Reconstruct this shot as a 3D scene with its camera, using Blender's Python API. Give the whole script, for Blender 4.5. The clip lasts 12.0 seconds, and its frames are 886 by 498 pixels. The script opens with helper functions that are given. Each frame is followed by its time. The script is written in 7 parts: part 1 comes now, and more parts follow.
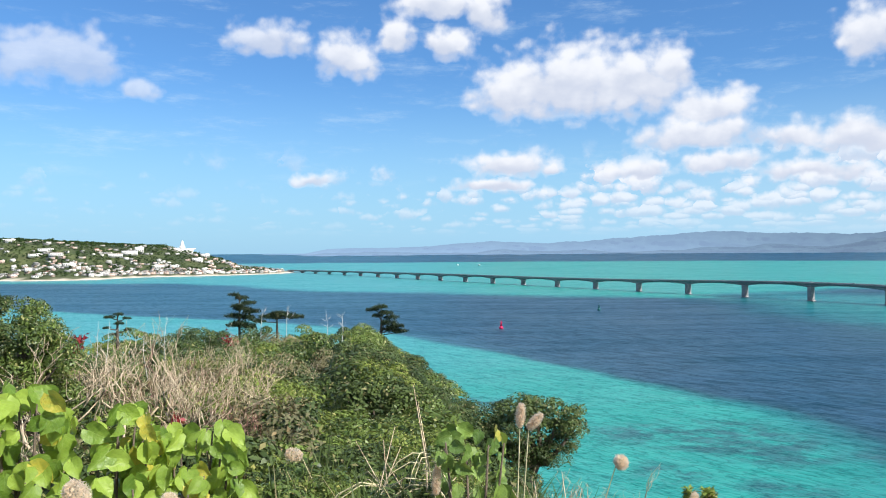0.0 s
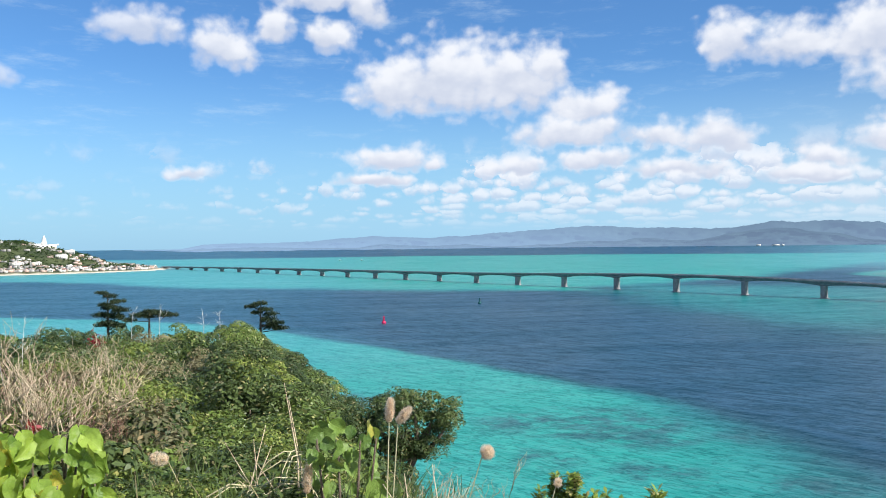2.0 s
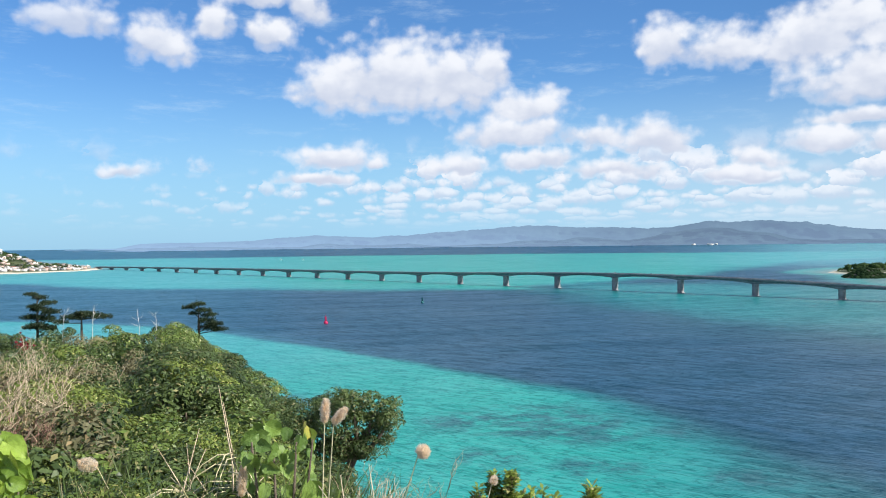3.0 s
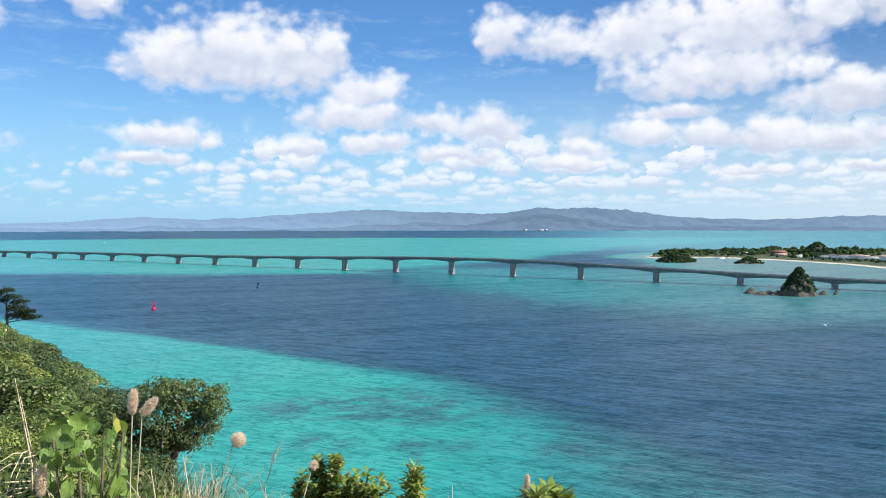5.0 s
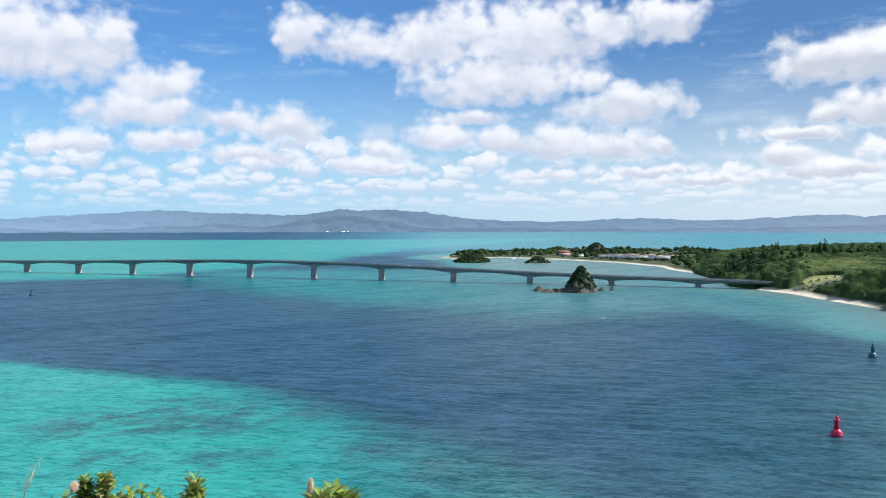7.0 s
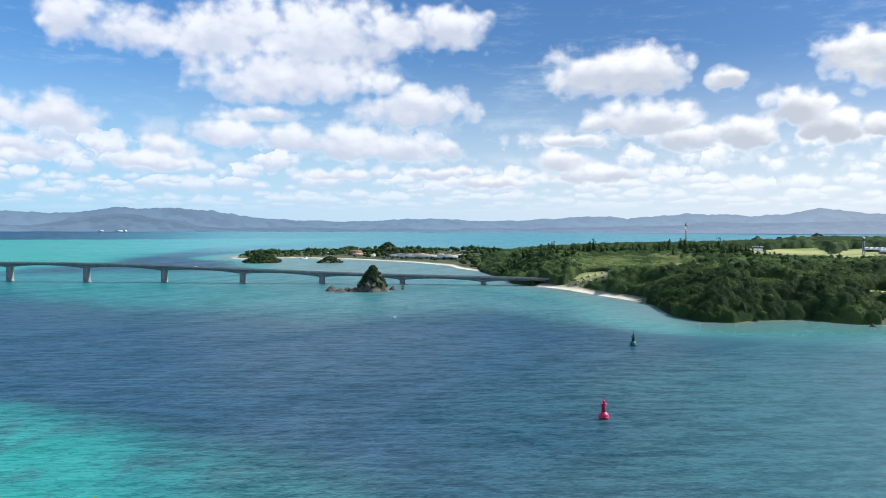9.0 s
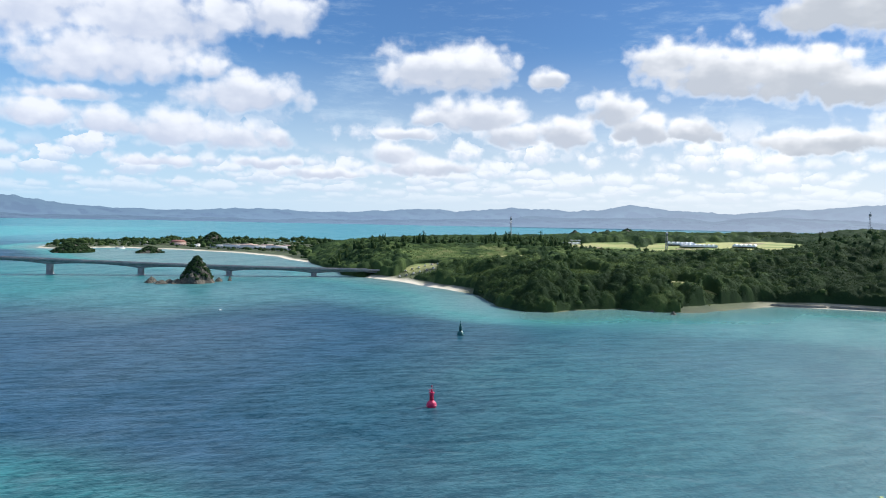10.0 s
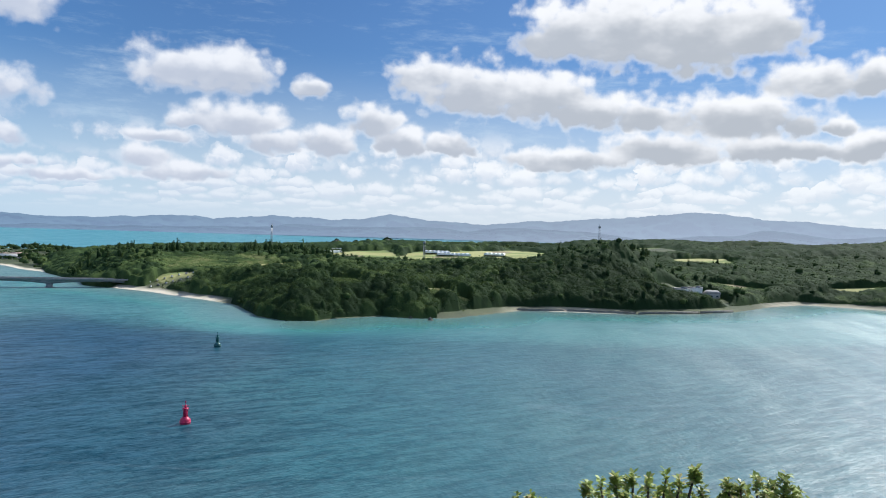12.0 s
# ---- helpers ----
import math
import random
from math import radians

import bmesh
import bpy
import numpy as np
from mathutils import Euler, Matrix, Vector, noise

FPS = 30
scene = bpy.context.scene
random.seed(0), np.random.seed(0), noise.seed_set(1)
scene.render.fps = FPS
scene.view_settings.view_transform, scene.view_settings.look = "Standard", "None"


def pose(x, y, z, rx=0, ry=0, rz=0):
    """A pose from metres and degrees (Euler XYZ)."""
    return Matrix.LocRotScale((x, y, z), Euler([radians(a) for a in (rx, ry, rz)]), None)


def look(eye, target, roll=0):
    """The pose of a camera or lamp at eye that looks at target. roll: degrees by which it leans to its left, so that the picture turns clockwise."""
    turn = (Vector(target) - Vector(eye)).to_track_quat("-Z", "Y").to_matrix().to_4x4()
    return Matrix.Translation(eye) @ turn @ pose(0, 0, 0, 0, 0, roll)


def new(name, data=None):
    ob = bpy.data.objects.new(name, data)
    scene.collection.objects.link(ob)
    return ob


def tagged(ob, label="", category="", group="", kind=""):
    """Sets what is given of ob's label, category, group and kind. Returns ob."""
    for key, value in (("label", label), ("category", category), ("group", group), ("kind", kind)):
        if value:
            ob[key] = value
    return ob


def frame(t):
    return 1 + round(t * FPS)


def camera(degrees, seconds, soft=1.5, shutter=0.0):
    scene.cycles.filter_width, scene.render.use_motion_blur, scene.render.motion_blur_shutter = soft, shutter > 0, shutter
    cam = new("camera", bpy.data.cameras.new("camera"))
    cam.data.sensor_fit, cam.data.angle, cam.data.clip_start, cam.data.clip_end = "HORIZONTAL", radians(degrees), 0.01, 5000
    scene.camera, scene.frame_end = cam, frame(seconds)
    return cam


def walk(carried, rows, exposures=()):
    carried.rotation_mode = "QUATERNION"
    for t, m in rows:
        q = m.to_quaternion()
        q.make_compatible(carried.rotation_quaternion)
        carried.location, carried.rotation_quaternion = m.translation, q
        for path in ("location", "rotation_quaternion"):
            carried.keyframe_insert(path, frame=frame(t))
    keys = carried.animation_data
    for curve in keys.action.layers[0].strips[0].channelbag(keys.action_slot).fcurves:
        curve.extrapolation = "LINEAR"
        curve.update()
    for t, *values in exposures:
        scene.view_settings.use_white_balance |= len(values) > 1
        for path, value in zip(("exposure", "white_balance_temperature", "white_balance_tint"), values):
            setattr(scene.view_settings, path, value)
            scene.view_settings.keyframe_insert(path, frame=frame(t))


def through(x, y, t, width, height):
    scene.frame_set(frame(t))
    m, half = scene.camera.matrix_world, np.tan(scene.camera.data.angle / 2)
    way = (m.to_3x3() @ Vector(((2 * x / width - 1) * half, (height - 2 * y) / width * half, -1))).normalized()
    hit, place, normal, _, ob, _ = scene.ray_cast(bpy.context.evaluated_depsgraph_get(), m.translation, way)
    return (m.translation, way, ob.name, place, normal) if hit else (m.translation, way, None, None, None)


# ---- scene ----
# seconds, eye x, y, z, turn, tilt, lean
PATH = [
    (0.0, 0.000, 0.000, 56.0, -0.00, -0.03, 0.48),
    (0.5, 0.018, -0.000, 56.0, -2.01, -0.13, 0.72),
    (1.0, 0.037, -0.001, 56.0, -4.25, -0.33, 0.93),
    (1.5, 0.057, -0.003, 56.0, -6.59, -0.50, 0.89),
    (2.0, 0.075, -0.006, 56.0, -8.58, -0.49, 0.67),
    (2.5, 0.091, -0.008, 56.0, -10.48, -0.48, 0.70),
    (3.0, 0.111, -0.012, 56.0, -12.77, -0.58, 0.66),
    (4.8, 0.198, -0.041, 56.0, -23.30, -1.65, 0.34),
    (5.0, 0.207, -0.045, 56.0, -24.50, -1.82, 0.08),
    (5.5, 0.229, -0.055, 56.0, -27.23, -1.85, 0.20),
    (6.0, 0.255, -0.070, 56.0, -30.62, -1.79, 0.26),
    (6.5, 0.286, -0.090, 56.0, -34.91, -1.81, -0.04),
    (8.3, 0.375, -0.169, 56.0, -48.51, -1.51, 0.23),
    (8.5, 0.383, -0.179, 56.0, -50.03, -1.55, 0.01),
    (9.0, 0.405, -0.206, 56.0, -54.05, -1.69, -0.25),
    (9.5, 0.433, -0.250, 56.0, -59.99, -1.89, -0.89),
    (10.0, 0.458, -0.299, 56.0, -66.32, -2.17, -1.16),
    (10.5, 0.473, -0.338, 56.0, -71.08, -2.02, -1.36),
    (11.0, 0.484, -0.374, 56.0, -75.43, -1.55, -1.62),
    (11.5, 0.491, -0.404, 56.0, -78.92, -1.27, -1.60),
    (12.0, 0.497, -0.444, 56.0, -83.60, -1.12, -1.80),
]
cam = camera(58.96, 12.0, soft=1.0)
walk(cam, [(t, pose(x, y, z, 90 + tilt, lean, turn)) for t, x, y, z, turn, tilt, lean in PATH],
     ((0.0, 0.53, 6420, 10), (3.0, 0.49, 6400, 10), (5.0, 0.54, 6380, 10), (7.0, 0.50, 6320, 10), (9.5, 0.52, 6250, 10), (10.8, 0.52, 6180, 10), (12.0, 0.36, 6150, 10)))

# ---- world, sun, exposure ----
SUN_TURN, SUN_HEIGHT = -122.0, 42.0      # degrees from +y, counter-clockwise, and above the horizon
SUN_WAY = Vector((-math.sin(radians(SUN_TURN)) * math.cos(radians(SUN_HEIGHT)),
                  math.cos(radians(SUN_TURN)) * math.cos(radians(SUN_HEIGHT)), math.sin(radians(SUN_HEIGHT))))
scene.view_settings.exposure = 0.5

sun = new("sun", bpy.data.lights.new("sun", "SUN"))
sun.data.energy, sun.data.angle, sun.data.color = 5.0, radians(0.6), (1.0, 0.95, 0.87)
sun.matrix_world = look(SUN_WAY * 100, (0, 0, 0))

# cumulus heaps: turn, height, half width, half height, all in degrees
WEST_HEAPS = [
    (27.5, 12.3, 3.0, 1.65), (25.2, 12.4, 2.8, 1.87), (21.2, 10.8, 1.2, 0.77), (12.4, 14.6, 2.6, 1.13), (6.8, 13.6, 2.3, 1.56), (3.1, 15.1, 1.3, 1.24),
    (-0.6, 14.6, 1.7, 1.16), (-3.1, 16.6, 1.5, 1.49), (0.4, 17.2, 2.6, 1.03), (-5.9, 11.1, 3.3, 2.26), (-9.4, 11.6, 4.5, 2.70), (-13.3, 11.4, 4.0, 2.50),
    (-16.2, 12.2, 1.6, 1.59), (-19.0, 9.5, 2.8, 1.33), (-18.1, 7.7, 4.0, 1.26), (-24.2, 7.4, 1.7, 1.02), (-28.0, 7.0, 2.2, 1.24), (-4.8, 6.0, 3.1, 0.91),
    (-8.0, 5.7, 0.8, 0.53), (-3.6, 4.6, 2.5, 0.52), (9.5, 5.0, 1.2, 0.49), (-14.1, 5.3, 2.5, 0.66), (-19.4, 5.9, 2.5, 0.80), (-25.5, 5.0, 3.3, 0.70),
]
MIDDLE_HEAPS = [
    (-28.8, 13.3, 1.8, 1.65), (-32.8, 12.7, 3.1, 1.32), (-37.7, 12.7, 3.7, 1.83), (-40.4, 13.9, 2.8, 1.81), (-45.3, 13.0, 5.7, 2.75), (-43.1, 10.3, 6.2, 1.91),
    (-50.3, 13.6, 2.2, 1.52), (-54.4, 13.9, 2.6, 1.50), (-49.7, 9.9, 1.3, 0.99), (-51.8, 8.4, 3.9, 1.43), (-40.4, 7.8, 3.2, 0.56), (-33.6, 4.3, 2.9, 0.66),
    (-34.7, 5.3, 2.0, 0.74), (-39.3, 6.4, 2.5, 1.01), (-43.1, 5.9, 2.5, 0.99), (-47.8, 5.9, 2.8, 1.35), (-51.1, 5.4, 2.1, 0.98), (-54.1, 5.3, 1.5, 0.66),
    (-55.8, 3.9, 0.6, 0.51), (-53.2, 3.8, 2.1, 0.40), (-46.1, 3.7, 2.2, 0.47),
]
EAST_HEAPS = [
    (-65.2, 10.6, 3.6, 1.62), (-68.3, 10.7, 2.8, 1.68), (-73.8, 10.0, 1.3, 0.66), (-68.7, 7.5, 3.5, 1.12), (-65.6, 7.1, 1.6, 0.61), (-63.4, 6.0, 2.5, 0.53),
    (-78.2, 7.7, 2.0, 1.20), (-80.6, 6.5, 2.0, 1.11), (-83.8, 6.4, 2.0, 0.85), (-75.1, 6.2, 1.8, 1.23), (-71.2, 6.1, 2.5, 0.87), (-62.9, 4.5, 1.8, 0.90),
    (-64.9, 3.6, 3.2, 0.73), (-57.6, 3.1, 3.3, 0.41),
]
SUNWARD_HEAPS = [
    (-92.0, 14.3, 3.0, 2.25), (-96.3, 14.3, 4.4, 2.82), (-100.9, 13.8, 4.2, 2.83), (-105.3, 14.1, 2.9, 2.30), (-81.9, 11.0, 2.4, 1.40), (-86.0, 10.2, 4.2, 1.98),
    (-90.5, 9.9, 3.7, 1.84), (-94.2, 8.9, 3.0, 1.42), (-97.7, 8.5, 2.9, 1.20), (-108.5, 10.5, 3.3, 1.27), (-111.7, 10.5, 1.6, 1.38), (-104.1, 8.2, 4.7, 1.62),
    (-110.3, 7.7, 0.9, 0.52), (-99.3, 6.2, 4.6, 1.19), (-106.6, 6.2, 4.2, 0.91), (-112.0, 6.3, 2.2, 1.02), (-92.3, 5.5, 4.5, 0.82),
]
HEAPS = WEST_HEAPS + MIDDLE_HEAPS + EAST_HEAPS + SUNWARD_HEAPS


class Nodes:
    """A short hand for building node trees."""

    def __init__(self, tree):
        self.tree = tree
        tree.nodes.clear()

    def add(self, kind):
        return self.tree.nodes.new(kind)

    def put(self, socket, value):
        if isinstance(value, bpy.types.NodeSocket):
            self.tree.links.new(value, socket)
        elif value is not None:
            socket.default_value = value

    def math(self, op, a, b=None, c=None, clamp=False):
        node = self.add("ShaderNodeMath")
        node.operation, node.use_clamp = op, clamp
        for socket, value in zip(node.inputs, (a, b, c)):
            self.put(socket, value)
        return node.outputs[0]

    def vec(self, op, a, b=None, c=None):
        node = self.add("ShaderNodeVectorMath")
        node.operation = op
        for socket, value in zip(node.inputs, (a, b, c)):
            self.put(socket, value)
        return node.outputs["Value"] if op in ("LENGTH", "DOT_PRODUCT") else node.outputs[0]

    def xyz(self, x, y, z=0.0):
        node = self.add("ShaderNodeCombineXYZ")
        for socket, value in zip(node.inputs, (x, y, z)):
            self.put(socket, value)
        return node.outputs[0]

    def noise(self, where, scale, detail=4.0, rough=0.55, colour=False):
        node = self.add("ShaderNodeTexNoise")
        self.put(node.inputs["Vector"], where)
        node.inputs["Scale"].default_value, node.inputs["Detail"].default_value = scale, detail
        node.inputs["Roughness"].default_value = rough
        return node.outputs["Color" if colour else "Fac"]

    def cells(self, where, scale, detail=0.0, rough=0.5, soft=0.4):
        """Rounded cells: the distance to each cell's heart, its place and its own random colour."""
        node = self.add("ShaderNodeTexVoronoi")
        node.voronoi_dimensions = "2D"
        if soft:
            node.feature = "SMOOTH_F1"
            node.inputs["Smoothness"].default_value = soft
        self.put(node.inputs["Vector"], where)
        node.inputs["Scale"].default_value, node.inputs["Detail"].default_value = scale, detail
        node.inputs["Roughness"].default_value = rough
        return node.outputs["Distance"], node.outputs["Position"], node.outputs["Color"]

    def split(self, vector):
        node = self.add("ShaderNodeSeparateXYZ")
        self.put(node.inputs[0], vector)
        return node.outputs

    def ramp(self, value, lo, hi, out_lo=0.0, out_hi=1.0, smooth=True):
        node = self.add("ShaderNodeMapRange")
        node.interpolation_type = "SMOOTHSTEP" if smooth else "LINEAR"
        self.put(node.inputs[0], value)
        for socket, v in zip(node.inputs[1:5], (lo, hi, out_lo, out_hi)):
            self.put(socket, v)
        return node.outputs[0]

    def attribute(self, name):
        node = self.add("ShaderNodeAttribute")
        node.attribute_name = name
        return node.outputs["Fac"]

    def mix_value(self, share, a, b):
        node = self.add("ShaderNodeMix")
        self.put(node.inputs[0], share)
        self.put(node.inputs[2], a)
        self.put(node.inputs[3], b)
        return node.outputs[0]

    def mix(self, share, a, b, blend="MIX"):
        node = self.add("ShaderNodeMix")
        node.data_type, node.blend_type = "RGBA", blend
        self.put(node.inputs[0], share)
        for socket, v in ((node.inputs[6], a), (node.inputs[7], b)):
            self.put(socket, (*v, 1.0) if isinstance(v, tuple) and len(v) == 3 else v)
        return node.outputs[2]


def build_sky():
    world = bpy.data.worlds.new("sky")
    scene.world = world
    world.use_nodes = True
    n = Nodes(world.node_tree)
    sky = n.add("ShaderNodeTexSky")
    sky.sky_type, sky.sun_disc = "NISHITA", False
    sky.sun_elevation, sky.sun_rotation = radians(SUN_HEIGHT), radians(-SUN_TURN)
    sky.air_density, sky.dust_density, sky.ozone_density = 1.0, 0.6, 2.0
    way = n.add("ShaderNodeTexCoord").outputs["Generated"]
    parts = n.add("ShaderNodeSeparateXYZ")
    n.put(parts.inputs[0], way)
    x, y, z = parts.outputs
    turn = n.math("MULTIPLY", n.math("ARCTAN2", n.math("MULTIPLY", x, -1.0), y), 57.2958)
    height = n.math("MULTIPLY", n.math("ARCSINE", z), 57.2958)
    flat = n.xyz(turn, height)
    # billows push the heaps' outlines about
    wide = n.vec("SUBTRACT", n.noise(flat, 0.42, 3.0, 0.55, colour=True), (0.5, 0.5, 0.5))
    bent_turn, bent_height, _ = n.split(n.vec("MULTIPLY_ADD", wide, (2.6, 1.3, 0.0), flat))
    knobs = n.cells(n.vec("MULTIPLY", flat, (0.72, 1.0, 0.0)), 0.75, 1.0, 0.45)[0]
    fluff = n.noise(flat, 1.1, 4.0, 0.52)
    shadow = n.noise(n.vec("MULTIPLY", flat, (0.30, 0.55, 1.0)), 1.0, 3.0, 0.5)
    total, weights, levels = None, None, None
    for t, h, w, u in HEAPS:
        across = n.math("MULTIPLY_ADD", bent_turn, 1 / (w * 1.12), -t / (w * 1.12))
        above = n.math("MULTIPLY_ADD", bent_height, 1 / (u * 1.15), -h / (u * 1.15))
        one = n.math("SQRT", n.math("ADD", n.math("POWER", n.math("ABSOLUTE", across), 2.2), n.math("POWER", n.math("MAXIMUM", above, n.math("MULTIPLY", above, -1.35)), 2.0)))
        total = one if total is None else n.math("SMOOTH_MIN", total, one, 0.22)
        weight = n.math("POWER", n.math("MAXIMUM", n.math("SUBTRACT", 1.5, one), 0.0), 3.0)
        level = n.math("MULTIPLY", weight, above)
        weights = weight if weights is None else n.math("ADD", weights, weight)
        levels = level if levels is None else n.math("ADD", levels, level)
    billow = n.math("ADD", n.math("MULTIPLY", n.math("SUBTRACT", 0.50, knobs), 0.62), n.math("MULTIPLY", n.math("SUBTRACT", fluff, 0.5), 0.80))
    body = n.math("ADD", n.math("SUBTRACT", 1.24, total), billow)
    level = n.math("DIVIDE", levels, n.math("ADD", weights, 0.0001))
    towards = n.ramp(turn, 22.0, -22.0)
    sunward = n.ramp(turn, -35.0, -105.0)
    heap = n.ramp(body, -0.10, n.math("SUBTRACT", 0.74, n.math("MULTIPLY", sunward, 0.22)))
    bright = n.mix(sunward, (0.92, 0.94, 0.99), (1.08, 1.07, 1.06))
    dusk = n.mix(sunward, (0.60, 0.66, 0.80), (0.50, 0.535, 0.58))
    inner = n.math("MULTIPLY", n.math("SUBTRACT", body, 0.35), n.math("MULTIPLY_ADD", sunward, 0.45, 0.10))
    under = n.math("ADD", n.math("MULTIPLY_ADD", level, -0.80, inner), n.math("ADD", n.math("MULTIPLY", billow, -0.55), n.math("MULTIPLY", n.math("SUBTRACT", shadow, 0.5), 1.3)))
    under = n.math("MULTIPLY", n.ramp(under, -0.48, 0.52), n.ramp(body, 0.06, 0.46))
    shade = n.mix(n.math("MULTIPLY", under, 0.90), bright, dusk)

    # rows of small flat-based clouds, closing up towards the horizon
    def row(spread, lift, share):
        up = n.math("MULTIPLY", n.math("LOGARITHM", n.math("ADD", n.math("MAXIMUM", height, 0.0), 0.9), 2.718), lift)
        side = n.math("MULTIPLY", turn, spread)
        where = n.vec("MULTIPLY_ADD", n.vec("SUBTRACT", n.noise(flat, 0.9, 3.0, 0.6, colour=True), (0.5, 0.5, 0.5)), (0.75, 0.55, 0.0), n.xyz(side, up))
        far, heart, own = n.cells(where, 1.0, 0.0, 0.5, 0.0)
        size = n.math("ADD", n.math("MULTIPLY", n.split(own)[0], 0.55), n.math("MULTIPLY_ADD", towards, 0.36, share - 0.16))
        solid = n.math("ADD", n.math("SUBTRACT", size, far), n.math("MULTIPLY", n.math("SUBTRACT", fluff, 0.5), 0.85))
        rise = n.math("SUBTRACT", n.split(where)[1], n.split(heart)[1])
        return n.ramp(solid, -0.05, 0.42), n.ramp(n.math("MULTIPLY_ADD", fluff, 0.5, rise), 0.40, -0.05)
    reach = n.math("MULTIPLY", n.ramp(height, 0.7, 2.2), n.ramp(height, 8.0, 5.2))
    near_row, near_base = row(0.36, 3.4, 0.05)
    far_row, far_base = row(0.55, 5.2, 0.06)
    bank = n.math("MULTIPLY", n.ramp(towards, 0.0, 0.75, 0.30, 1.0), n.math("MAXIMUM", near_row, n.math("MULTIPLY", far_row, n.ramp(height, 5.5, 3.5))))
    bank = n.math("MULTIPLY", bank, reach)
    base = n.mix_value(n.ramp(n.math("SUBTRACT", far_row, near_row), -0.1, 0.1), near_base, far_base)
    bank_shade = n.mix(n.math("MULTIPLY", base, 0.85), n.mix(sunward, (0.93, 0.95, 1.0), (1.08, 1.08, 1.07)), n.mix(sunward, (0.58, 0.67, 0.83), (0.84, 0.88, 0.93)))
    wisp = n.math("MULTIPLY", n.ramp(n.noise(n.vec("MULTIPLY", flat, (0.14, 0.6, 1.0)), 1.0, 6.0, 0.68), 0.50, 0.80), 0.35)
    blue = n.vec("MULTIPLY", sky.outputs[0], n.mix(n.ramp(turn, -20.0, -70.0), (0.066, 0.108, 0.150), (0.040, 0.060, 0.084)))
    veil = n.math("MULTIPLY", n.ramp(height, 13.0, 0.0), n.ramp(towards, 0.0, 1.0, 0.75, 0.85))
    air = n.mix(veil, blue, n.mix(n.ramp(turn, 0.0, -95.0), (0.40, 0.70, 0.95), (0.86, 0.92, 0.98)))
    with_wisp = n.mix(n.math("MULTIPLY", wisp, n.ramp(height, 3.0, 8.0)), air, (0.78, 0.92, 1.0))
    with_bank = n.mix(n.math("MULTIPLY", bank, n.ramp(height, 1.0, 5.0, 0.45, 0.95)), with_wisp, bank_shade)
    done = n.mix(n.math("MULTIPLY", heap, n.ramp(turn, 24.0, 4.0, 0.55, 1.0)), with_bank, shade)
    # broken cloud added over the unseen sky behind and above the view, for less blue fill light
    round_ = n.math("MAXIMUM", n.ramp(turn, 45.0, 75.0), n.math("MAXIMUM", n.ramp(turn, -122.0, -150.0), n.ramp(height, 24.0, 42.0)))
    cover = n.math("MULTIPLY", n.ramp(n.noise(way, 3.2, 5.0, 0.58), 0.44, 0.60), n.ramp(height, 2.0, 8.0))
    done = n.mix(n.math("MULTIPLY", n.math("MULTIPLY", round_, cover), 0.85), done, (0.86, 0.88, 0.92))
    back = n.add("ShaderNodeBackground")
    n.put(back.inputs[0], done)
    back.inputs[1].default_value = 0.71
    n.put(n.add("ShaderNodeOutputWorld").inputs[0], back.outputs[0])


build_sky()

# ---- materials ----
def material(name, build):
    m = bpy.data.materials.new(name)
    m.use_nodes = True
    n = Nodes(m.node_tree)
    shader = build(n)
    n.put(n.add("ShaderNodeOutputMaterial").inputs[0], shader)
    return m


def surface(n, colour, rough=0.8, bump=None, bump_size=0.02, strength=0.6, metal=0.0, gloss=0.5):
    p = n.add("ShaderNodeBsdfPrincipled")
    n.put(p.inputs["Base Color"], (*colour, 1.0) if isinstance(colour, tuple) else colour)
    n.put(p.inputs["Roughness"], rough)
    p.inputs["Metallic"].default_value, p.inputs["Specular IOR Level"].default_value = metal, gloss
    if bump is not None:
        b = n.add("ShaderNodeBump")
        b.inputs["Strength"].default_value, b.inputs["Distance"].default_value = strength, bump_size
        n.put(b.inputs["Height"], bump)
        n.put(p.inputs["Normal"], b.outputs[0])
    return p.outputs[0]


def place(n):
    return n.add("ShaderNodeTexCoord").outputs["Object"]


def world_place(n):
    return n.add("ShaderNodeNewGeometry").outputs["Position"]


def plain(name, dark, light, scale=3.0, rough=0.8, bump_size=0.01, detail=5.0, metal=0.0, gloss=0.5):
    """A mottled, slightly rough surface between two colours, at two scales."""
    def build(n):
        p = place(n)
        fine = n.noise(p, scale * 9, detail, 0.65)
        mottle = n.math("ADD", n.math("MULTIPLY", n.noise(p, scale, detail), 0.6), n.math("MULTIPLY", fine, 0.4))
        return surface(n, n.mix(n.ramp(mottle, 0.3, 0.7), dark, light), rough, fine, bump_size, metal=metal, gloss=gloss)
    return material(name, build)


